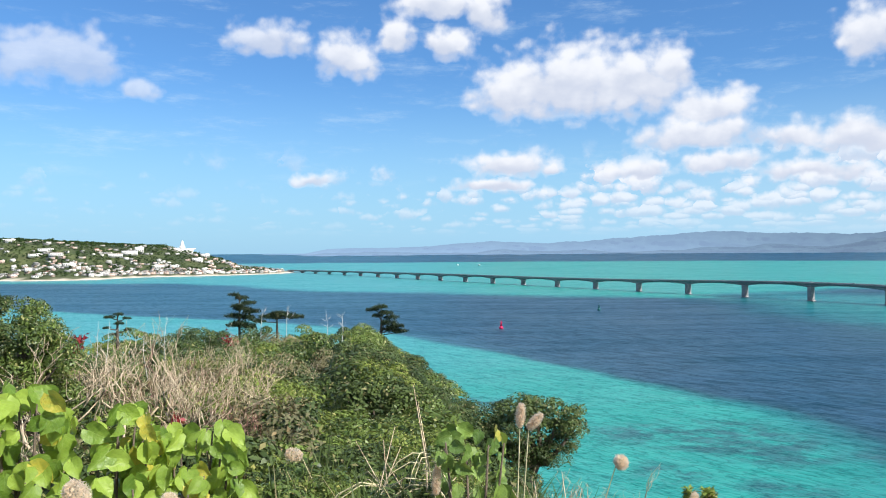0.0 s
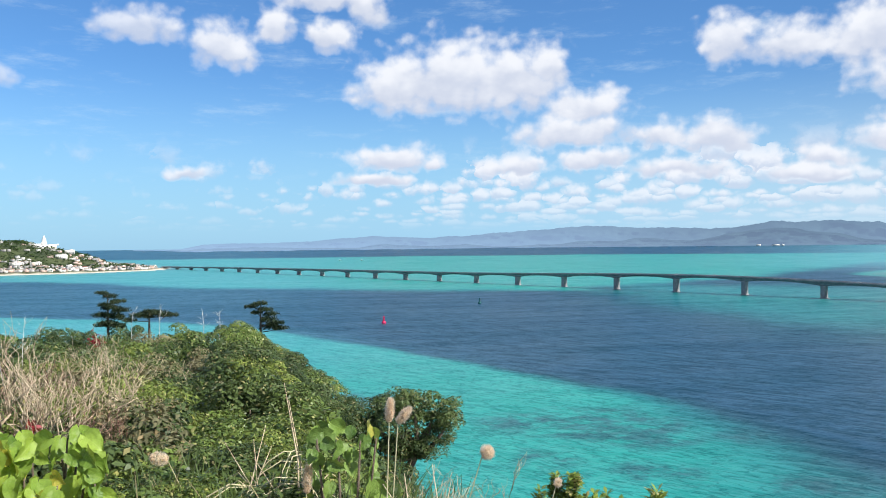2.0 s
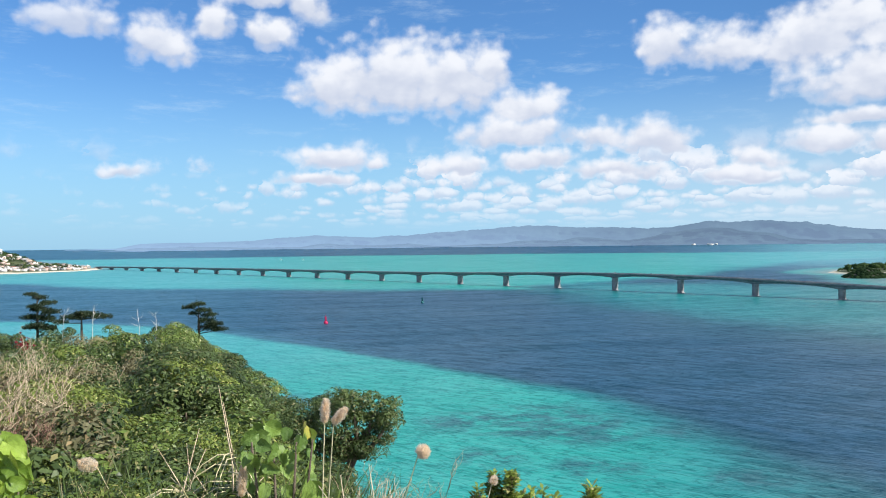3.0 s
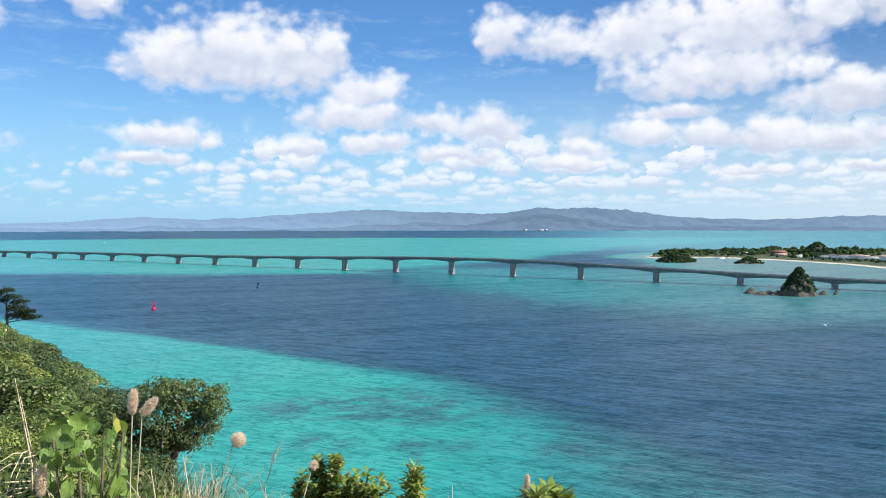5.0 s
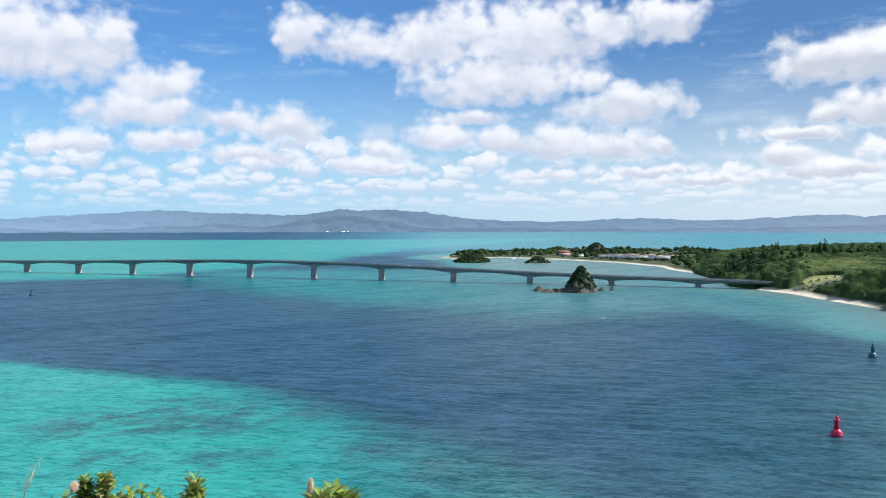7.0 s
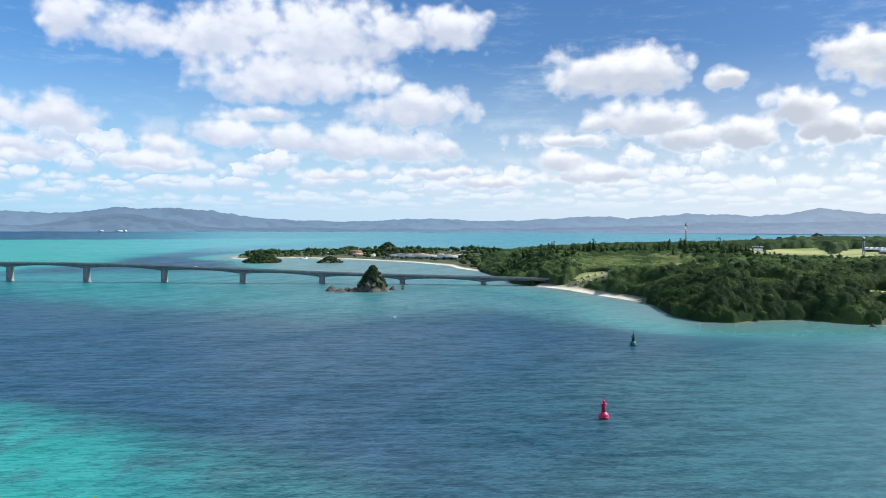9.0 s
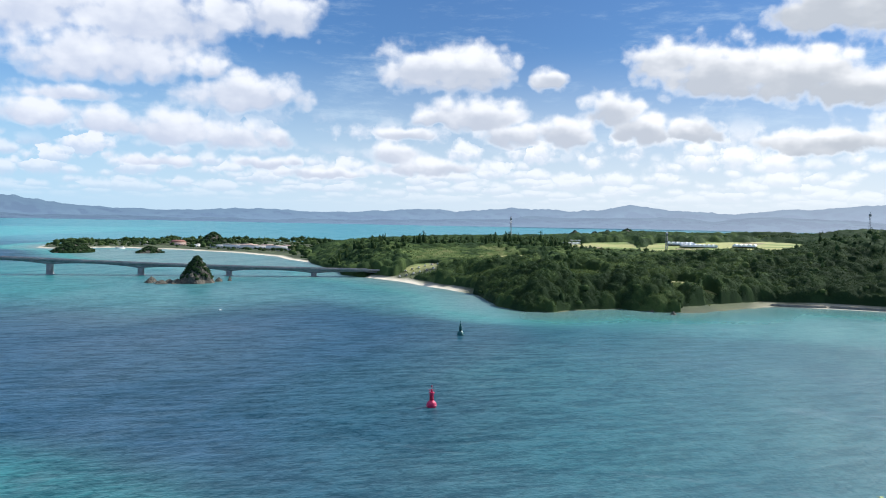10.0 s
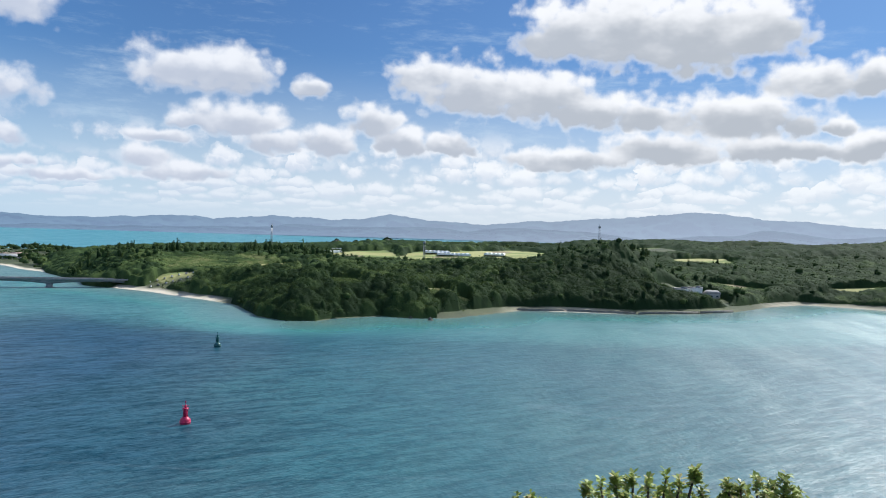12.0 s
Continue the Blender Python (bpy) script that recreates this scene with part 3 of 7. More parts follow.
def fbm(x, y, scale, octaves=4, seed=0.0):
    """Smooth value noise over arrays, 0 to 1."""
    out, size, total = 0.0, 1.0, 0.0
    for o in range(octaves):
        u, v = np.asarray(x) * scale * 2 ** o + 17.3 * o + seed, np.asarray(y) * scale * 2 ** o - 9.1 * o + seed * 1.7
        i, j = np.floor(u), np.floor(v)
        a, b = u - i, v - j
        a, b = a * a * (3 - 2 * a), b * b * (3 - 2 * b)

        def at(p, q):
            h = np.sin(p * 127.1 + q * 311.7) * 43758.5453
            return h - np.floor(h)
        value = (at(i, j) * (1 - a) + at(i + 1, j) * a) * (1 - b) + (at(i, j + 1) * (1 - a) + at(i + 1, j + 1) * a) * b
        out, total, size = out + value * size, total + size, size / 2
    return out / total


def inside(x, y, outline):
    """Signed distance to a closed outline, positive inside, over arrays."""
    x, y = np.asarray(x, dtype=float), np.asarray(y, dtype=float)
    best, odd = np.full(x.shape, 1e18), np.zeros(x.shape, dtype=bool)
    for (ax, ay), (bx, by) in zip(outline, outline[1:] + outline[:1]):
        dx, dy = bx - ax, by - ay
        t = np.clip(((x - ax) * dx + (y - ay) * dy) / (dx * dx + dy * dy + 1e-9), 0, 1)
        best = np.minimum(best, (x - ax - t * dx) ** 2 + (y - ay - t * dy) ** 2)
        if ay != by:
            odd ^= ((ay > y) != (by > y)) & (x < (bx - ax) * (y - ay) / (by - ay) + ax)
    return np.sqrt(best) * np.where(odd, 1, -1)


def ease(v, lo, hi):
    t = np.clip((v - lo) / (hi - lo), 0, 1)
    return t * t * (3 - 2 * t)


# ---- plan ----
YAGAJI = [(700, 420), (662, 394), (647, 363), (624, 314), (590, 270), (574, 244), (545, 208), (507, 185), (482, 170), (464, 146), (470, 130), (490, 122),
          (512, 98), (509, 70), (520, 50), (545, 36), (590, 8), (598, -28), (600, -82), (628, -133), (659, -167), (730, -218), (764, -254), (751, -289),
          (700, -360), (640, -520), (600, -800), (900, -1500), (3300, -1600), (4300, -900), (3600, -260), (2300, 60), (1700, 420), (1250, 700), (960, 640), (800, 520)]
SPIT = [(850, 1005), (905, 1006), (945, 985), (960, 868), (945, 744), (900, 640), (850, 590), (800, 515), (960, 500), (1300, 560),
        (1500, 900), (1340, 1180), (1150, 1220), (960, 1150), (855, 1060)]
KOURI = [(-1500, 1500), (-1100, 1440), (-875, 1530), (-785, 1502), (-692, 1545), (-650, 1670), (-526, 1718), (-453, 1773), (-385, 1850), (-372, 1960), (-420, 2040),
         (-520, 2300), (-700, 2700), (-1300, 3000), (-2200, 2900), (-2400, 2000)]
NEAR_SHALLOWS = [(-1600, 900), (-700, 880), (-399, 764), (-290, 688), (-214, 653), (-76, 570), (-23, 497), (34, 411), (74, 349), (99, 295), (117, 263), (128, 220),
                 (132, 178), (138, 146), (140, 110), (132, 80), (104, 20), (60, -100), (-1600, -400)]
FAR_LAGOON = [(-2600, 1200), (-712, 1327), (-447, 1279), (-211, 1030), (-131, 980), (10, 894), (90, 850), (200, 835), (300, 800), (370, 860), (640, 1010), (900, 1250),
              (1250, 1550), (2300, 1900), (2900, 1450), (2460, 1950), (1874, 2258), (964, 2735), (257, 2900), (-480, 2905), (-2600, 2500)]
YAGAJI_SHALLOWS = [(560, 560), (507, 412), (444, 292), (421, 216), (415, 159), (409, 110), (412, 69), (409, 2), (413, -77), (480, -219), (520, -420), (480, -900),
                   (1200, -900), (1400, 900), (1000, 900), (700, 640)]
ROCK_SHALLOWS = [(330, 780), (320, 600), (330, 450), (370, 350), (440, 320), (520, 345), (600, 380), (660, 400), (700, 520), (640, 700), (520, 860), (380, 900)]
SPIT_BAY = [(600, 590), (680, 470), (720, 430), (810, 520), (860, 600), (955, 740), (960, 870), (900, 1010), (780, 960), (690, 830)]
EAST_SHALLOWS = [(420, 130), (350, 90), (250, 90), (160, 40), (120, -70), (100, -300), (60, -700), (700, -700), (620, -120)]
REEF_PATCHES = [(108, 161, 8), (117, 206, 7), (112, 140, 7), (59, 236, 13), (70, 230, 15), (84, 236, 17), (89, 213, 15), (55, 194, 8), (79, 179, 9), (12, 280, 14), (74, 224, 14), (100, 225, 9)]


# ---- sea ----
def sea_level(r):
    """Flat to two kilometres; from there it lifts a little, so that the sheet's rim meets the horizon."""
    r = np.asarray(r, dtype=float)
    drop = np.interp(r, [2000, 2600, 3300, 4100, 4900], [1.604, 1.14, 0.72, 0.46, 0.28])
    return np.where(r <= 2000, 0.0, 56.0 - r * np.tan(np.radians(drop)))


def build_sea():
    turns = np.radians(np.concatenate([np.arange(-180, -122, 4.0), np.arange(-122, 36, 0.33), np.arange(36, 180, 4.0)]))
    radii = np.concatenate([[0.5], np.geomspace(14, 4900, 300)])
    t, r = np.meshgrid(turns, radii, indexing="ij")
    x, y = -np.sin(t) * r, np.cos(t) * r
    near = inside(x, y, NEAR_SHALLOWS)
    wob = (fbm(x, y, 0.012, 4) - 0.5) * 60
    turn = np.degrees(np.arctan2(-x, y))
    depth = 1.0 - (0.78 - 0.27 * ease(-turn, 20, 42) - 0.14 * ease(-turn, 46, 64)) * ease((near + wob * 0.34 + 11 + 22 * ease(-turn, 8, 34) + 10 * ease(-turn, 40, 60)) / (20 + 44 * ease(-turn, 8, 34) + 60 * ease(-turn, 40, 64)), -0.7 * ease(-turn, 46, 64), 1.0)
    far = inside(x, y, FAR_LAGOON)
    depth = np.minimum(depth, 1.0 - 0.80 * ease(far + wob * 1.5, -40, 110))
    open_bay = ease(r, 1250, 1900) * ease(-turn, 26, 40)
    depth = np.minimum(depth, 1.0 - 0.52 * open_bay)
    depth = np.minimum(depth, 0.80 - 0.38 * ease(inside(x, y, ROCK_SHALLOWS) + wob, -140, 50))
    depth = np.minimum(depth, 0.80 - 0.70 * ease(inside(x, y, SPIT_BAY) + wob * 0.5, -50, 40))
    depth = np.minimum(depth, 0.80 - 0.40 * ease(inside(x, y, YAGAJI_SHALLOWS) + wob * 0.6, -60, 45))
    depth = np.minimum(depth, 1.0 - 0.40 * ease(inside(x, y, EAST_SHALLOWS) + wob, -190, 40))
    # a faint cloud shadow, painted as slightly greater depth
    depth = depth + 0.05 * np.exp(-((x - 900) / 190) ** 2 - ((y - 1330) / 130) ** 2)
    land = np.maximum.reduce([inside(x, y, YAGAJI), inside(x, y, SPIT), inside(x, y, KOURI)])
    depth = np.minimum(depth, np.interp(-land + wob * 0.3, [0, 8, 22, 45, 62, 90], [0.05, 0.09, 0.12, 0.18, 0.40, 1.0]))
    reef = np.zeros_like(x)
    for px, py, pr in REEF_PATCHES:
        reef = np.maximum(reef, ease(1 - np.hypot(x - px, (y - py) * 1.2) / (pr * 1.7), 0, 0.6))
    reef = np.maximum(reef, 0.07 * ease(near, 10, 60))
    # where murky shallows and reflected sky are put into the colour
    murk_sheen = ease(-turn, 26, 52) * (1 - 0.8 * ease(r, 1250, 1700))
    # share of painted sky reflection and haze, growing with distance
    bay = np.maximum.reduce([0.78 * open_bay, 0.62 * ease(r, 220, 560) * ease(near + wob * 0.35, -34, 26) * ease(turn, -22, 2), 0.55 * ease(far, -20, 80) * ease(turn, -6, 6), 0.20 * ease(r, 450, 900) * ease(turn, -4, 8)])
    calm = ease(land, -150, -10) * ease(-turn, 62, 76) * (r < 1200)
    calm = np.maximum(calm, 0.5 * ease(-turn, 66, 92))
    verts = np.stack([x, y, sea_level(r)], -1).reshape(-1, 3)
    nt, nr = x.shape
    i, j = np.meshgrid(np.arange(nt), np.arange(nr - 1), indexing="ij")
    k = (i + 1) % nt
    faces = np.stack([i * nr + j, i * nr + j + 1, k * nr + j + 1, k * nr + j], -1).reshape(-1, 4)
    ob = new("water", mesh_of("water", verts, faces, WATER, True, (("depth", depth.ravel()), ("reef", reef.ravel()), ("murk_sheen", murk_sheen.ravel()), ("calm", calm.ravel()), ("bay", bay.ravel()))))
    tagged(ob, "clear turquoise lagoon with a deep blue channel", "sea", kind="structure")


build_sea()


# ---- far hills ----
SKYLINE = [(40, -0.3), (12, -0.3), (9.9, -0.27), (8.4, 0.04), (5.5, 0.08), (1.0, 0.2), (-3.3, 0.52), (-6.9, 0.33), (-11, 0.5), (-15.3, 0.85), (-19, 1.03), (-22.3, 0.95), (-26, 0.75),
           (-28.9, 0.76), (-31.5, 1.24), (-33.5, 1.05), (-35.4, 1.18), (-38.5, 0.85), (-41.6, 0.46), (-47, 0.26), (-49, 0.36), (-53, 0.54), (-57.5, 0.33),
           (-60, 0.42), (-64.7, 0.78), (-67.3, 0.6), (-70, 0.78), (-72.2, 0.9), (-75.5, 0.72), (-77.9, 0.95), (-79.6, 1.29), (-82.4, 0.95), (-87, 0.76), (-90.8, 1.12),
           (-95.6, 1.46), (-101, 1.99), (-103.2, 1.92), (-105.4, 1.66), (-107.5, 1.55), (-113, 1.2), (-120, 1.0), (-135, 0.8)]


def build_hills(near, far, share, air, seed, label):
    """One range of the hills; share: how high its crest reaches of the whole skyline; air: strength of the emission
    that stands in for haze.
    """
    turns = np.arange(13, -136, -0.16)
    whole = np.interp(-turns, [-t for t, _ in SKYLINE], [h for _, h in SKYLINE])
    shore = np.interp(-turns, [-13, 40, 60, 80, 135], [-0.46, -0.46, -0.40, -0.30, -0.25])
    rough = 0.7 * fbm(turns, 0 * turns, 0.8, 5, seed) + 0.3 * fbm(turns, 0 * turns, 4.0, 3, seed)
    if share < 1:
        crest = shore + (whole - shore) * share * np.clip(0.2 + 1.5 * (fbm(turns, 0 * turns, 0.16, 3, seed + 4) - 0.2), 0.12, 1.15) + (rough - 0.5) * 0.16
    else:
        crest = whole + (rough - 0.5) * 0.34 * np.clip(whole + 0.3, 0, 1)
    rows = np.linspace(0, 1, 22)
    t, u = np.meshgrid(turns, rows, indexing="ij")
    spur = fbm(t, u * 5.0, 0.7, 5, seed + 8)
    r = near + (far - near) * u + 300 * (spur - 0.5) * np.sin(np.pi * u)
    el = shore[:, None] - 0.12 + (crest - shore + 0.12)[:, None] * (u ** 0.8) - 0.35 * (spur - 0.45) * np.sin(np.pi * u) * np.clip(crest + 0.2, 0, 1)[:, None]
    z = 56 + r * np.tan(np.radians(el))
    x, y = -np.sin(np.radians(t)) * r, np.cos(np.radians(t)) * r
    nt, nr = x.shape
    i, j = np.meshgrid(np.arange(nt - 1), np.arange(nr - 1), indexing="ij")
    faces = np.stack([i * nr + j, (i + 1) * nr + j, (i + 1) * nr + j + 1, i * nr + j + 1], -1).reshape(-1, 4)
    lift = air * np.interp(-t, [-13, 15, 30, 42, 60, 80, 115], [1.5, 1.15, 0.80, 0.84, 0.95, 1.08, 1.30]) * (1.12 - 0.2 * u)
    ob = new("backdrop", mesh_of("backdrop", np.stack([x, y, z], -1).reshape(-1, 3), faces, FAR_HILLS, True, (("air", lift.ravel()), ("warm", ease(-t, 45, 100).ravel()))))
    tagged(ob, label, "hills", kind="structure")


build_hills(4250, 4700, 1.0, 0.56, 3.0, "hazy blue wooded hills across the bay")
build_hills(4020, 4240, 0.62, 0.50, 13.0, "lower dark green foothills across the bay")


# ---- land across the water ----
# open ground: turn, distance, half width in degrees, half depth in metres
CLEARINGS = [(-71.8, 815, 2.1, 30), (-64.8, 738, 1.3, 13), (-69.0, 770, 1.2, 12), (-76.6, 628, 1.4, 15), (-83.2, 590, 1.4, 22), (-85.3, 574, 0.6, 8), (-74.6, 700, 1.1, 12),
             (-77.5, 1195, 3.2, 55), (-82.6, 1160, 2.6, 85), (-87.6, 1185, 4.2, 105), (-101.9, 1108, 2.2, 27), (-105.1, 1480, 2.2, 70), (-104.1, 842, 2.0, 17),
             (-112.4, 850, 2.6, 10), (-79.5, 1500, 6.0, 90), (-97.5, 1300, 1.6, 30)]
# heights of the land over the sea: turn, distance, metres
WEST_LEVELS = [
    (-57, 850, 15), (-62.5, 900, 20), (-68, 900, 21), (-73, 950, 24), (-57, 740, 4),
    (-62, 700, 4), (-66, 660, 5), (-72.5, 530, 14), (-75, 500, 12), (-78.2, 530, 18),
    (-80.2, 545, 16), (-74, 720, 16), (-70, 760, 14), (-77.7, 750, 12), (-78, 950, 11),
    (-84, 900, 11), (-82, 560, 9), (-84, 640, 10), (-82, 1080, 13), (-82, 1300, 27),
    (-86, 1080, 14), (-86, 1300, 27), (-90, 1300, 29), (-78, 1130, 14), (-78, 1350, 26),
    (-88.4, 720, 19), (-88, 620, 6), (-92.5, 740, 33), (-96.4, 770, 49),
]
EAST_LEVELS = [
    (-94.5, 760, 44), (-98, 780, 42), (-95, 640, 8), (-99, 690, 6), (-100.3, 830, 13),
    (-88.6, 790, 17), (-90.2, 810, 21), (-101, 1000, 21), (-104, 1000, 20), (-107.5, 1000, 22), (-100, 1300, 42), (-104, 1300, 43),
    (-107.5, 1250, 46), (-111, 1200, 50), (-102, 780, 3), (-105, 830, 4), (-107.6, 870, 12),
    (-110, 800, 5), (-114, 800, 20), (-90, 1600, 34), (-80, 1800, 26), (-85, 2200, 36),
]
SOUTH_LEVELS = [
    (-72, 1300, 14), (-65, 1200, 10), (-95, 1400, 46), (-105, 1600, 52), (-115, 1300, 60),
    (-100, 2000, 50), (-60, 1100, 8), (-101, 700, 2), (-102, 735, 2), (-101.5, 765, 4),
    (-103.2, 765, 3), (-100.6, 800, 7), (-96.2, 735, 52), (-93.6, 735, 43),
]
LEVELS = WEST_LEVELS + EAST_LEVELS + SOUTH_LEVELS


def yagaji_height(x, y):
    land = inside(x, y, YAGAJI)
    top, share = 8.0 * 1e-7, 1e-7
    for t, r, h in LEVELS:
        px, py = -math.sin(radians(t)) * r, math.cos(radians(t)) * r
        w = 1.0 / (np.hypot(x - px, y - py) / (r / 700) + 25) ** 3.4
        top, share = top + w * h, share + w
    z = top / share * ease(land, 0, 48) + np.interp(land, [-40, 0, 6, 20], [-4, 0.0, 1.2, 2.4])
    z = z + (fbm(x, y, 0.012, 4, 5.0) - 0.5) * 5 * ease(land, 20, 90)
    spit = inside(x, y, SPIT)
    return np.maximum(z, np.interp(spit, [-40, 0, 8, 40, 120], [-4, 0, 1.3, 2.5, 3.5]))


def clearing_share(x, y, front=0.0):
    """How open the ground is; front: how far the openness reaches towards the viewpoint."""
    r, t = np.hypot(x, y), np.degrees(np.arctan2(-x, y))
    rag = (fbm(x, y, 0.05, 3, 19.0) - 0.5) * 0.7
    best = np.zeros(np.shape(x))
    for turn, dist, wide, deep in CLEARINGS:
        away = np.where(r < dist, np.maximum(dist - r - front * (0.3 if dist < 600 else 1.0), 0.0), r - dist)
        best = np.maximum(best, ease(1.12 - np.hypot((t - turn) / wide, away / deep) + rag, 0.0, 0.22))
    return best


def yagaji_field(x, y):
    return clearing_share(x, y)


def yagaji_grass(x, y):
    """Open grass: the fields, and patches of the meadow behind the bridge's foot."""
    r, t = np.hypot(x, y), np.degrees(np.arctan2(-x, y))
    meadow = ease(t, -72.5, -70.5) * ease(t, -63.0, -64.5) * ease(r, 690, 720) * ease(r, 905, 870)
    return np.maximum(yagaji_field(x, y), 0.8 * meadow * ease(fbm(x, y, 0.02, 3, 81.0), 0.35, 0.6))


def land_sheet(name, x0, x1, y0, y1, step, height, field, shore, label):
    xs, ys = np.arange(x0, x1 + 1, step), np.arange(y0, y1 + 1, step)
    x, y = np.meshgrid(xs, ys, indexing="ij")
    z = height(x, y)
    nx, ny = x.shape
    i, j = np.meshgrid(np.arange(nx - 1), np.arange(ny - 1), indexing="ij")
    faces = np.stack([i * ny + j, (i + 1) * ny + j, (i + 1) * ny + j + 1, i * ny + j + 1], -1).reshape(-1, 4)
    keep = (z.ravel()[faces] > -1.5).any(1)
    me = mesh_of(name, np.stack([x, y, z], -1).reshape(-1, 3), faces[keep], LAND, True, (("field", field(x, y).ravel()), ("shore", shore(x, y).ravel())))
    return tagged(new(name, me), label, "land", kind="structure")


def beach(x, y):
    d = np.maximum(inside(x, y, YAGAJI), inside(x, y, SPIT))
    south = ease(y, 215, 245) * np.where(inside(x, y, SPIT) > -5, 1.0, ease(-y, -372, -352)) + ease(-np.abs(y + 30) + 0, -60, -20) * 0.7 + 0.45 * ease(-y, 190, 230)
    return np.clip(ease(d, 9.5, 3.5) * np.clip(south, 0.04, 1), 0, 1)


CREST_TURNS = [8.0, 11.6, 14.3, 14.9, 15.9, 17.4, 18.5, 19.6, 21.1, 22.8, 24.6, 26.3, 27.9, 29.5, 40.0]
CREST_HEIGHTS = [4, 7, 14, 28, 41, 46, 52, 63, 65, 68, 71, 76, 79, 82, 90]


def kouri_height(x, y):
    d = inside(x, y, KOURI)
    turn = np.degrees(np.arctan2(-x, y))
    crest = np.interp(turn, CREST_TURNS, CREST_HEIGHTS)
    rise = np.interp(d, [20, 60, 100, 150, 210, 270], [0.04, 0.12, 0.34, 0.66, 0.90, 1.0])
    z = np.where(d > 20, 2.5 + crest * rise, np.interp(d, [-60, 0, 20], [-6, 0.5, 3]))
    return z + (fbm(x, y, 0.006, 4, 2.0) - 0.5) * 9 * ease(d, 60, 260) * ease(crest, 10, 40)


land_sheet("ground_east", 440, 2600, -1300, 1260, 9, yagaji_height, yagaji_grass, beach, "low wooded island with fields and pale beaches")
land_sheet("ground_west", -2400, -350, 1400, 2900, 18, kouri_height, lambda x, y: 0.16 * ease(fbm(x, y, 0.012, 3, 4.0), 0.55, 0.7),
           lambda x, y: ease(inside(x, y, KOURI), 15, 6), "distant hilly island with a beach and a village")

# ---- bridge ----
PIER_A, SPAN = Vector((373.0, 795.0, 0.0)), Vector((-42.0, 65.0, 0.0))
FIRST, LAST = -7.6, 18.0
SPAN_TURN = math.atan2(SPAN.y, SPAN.x)


def deck_level(k):
    return float(np.interp(k, [-8, -6, -5, -4, -3, -2, -1, 0, 1, 2, 3, 5, 9, 14, 18], [5.6, 7.6, 8.6, 10.8, 13.6, 16.2, 18.2, 18.8, 17.6, 16.0, 14.4, 12.6, 11.4, 8.6, 5.2]))


def smooth_deck(k):
    return sum(deck_level(k + o) for o in (-1.0, -0.6, -0.2, 0.2, 0.6, 1.0)) / 6


def along(profile, stations, closed=True):
    """Sweep a cross-section (side, up) along stations of the bridge; profile(k) gives the section."""
    s = Shape()
    side = Vector((SPAN.y, -SPAN.x, 0)).normalized()
    rings = []
    for k in stations:
        o = PIER_A + SPAN * k
        rings.append([tuple(o + side * a + Vector((0, 0, b))) for a, b in profile(k)])
    m = len(rings[0])
    v = [p for r in rings for p in r]
    f = [(i * m + j, i * m + (j + 1) % m, (i + 1) * m + (j + 1) % m, (i + 1) * m + j) for i in range(len(rings) - 1) for j in range(m)]
    s.put(v, f)
    if m == 4:
        s.put(rings[0], [(3, 2, 1, 0)])
        s.put(rings[-1], [(0, 1, 2, 3)])
    return s


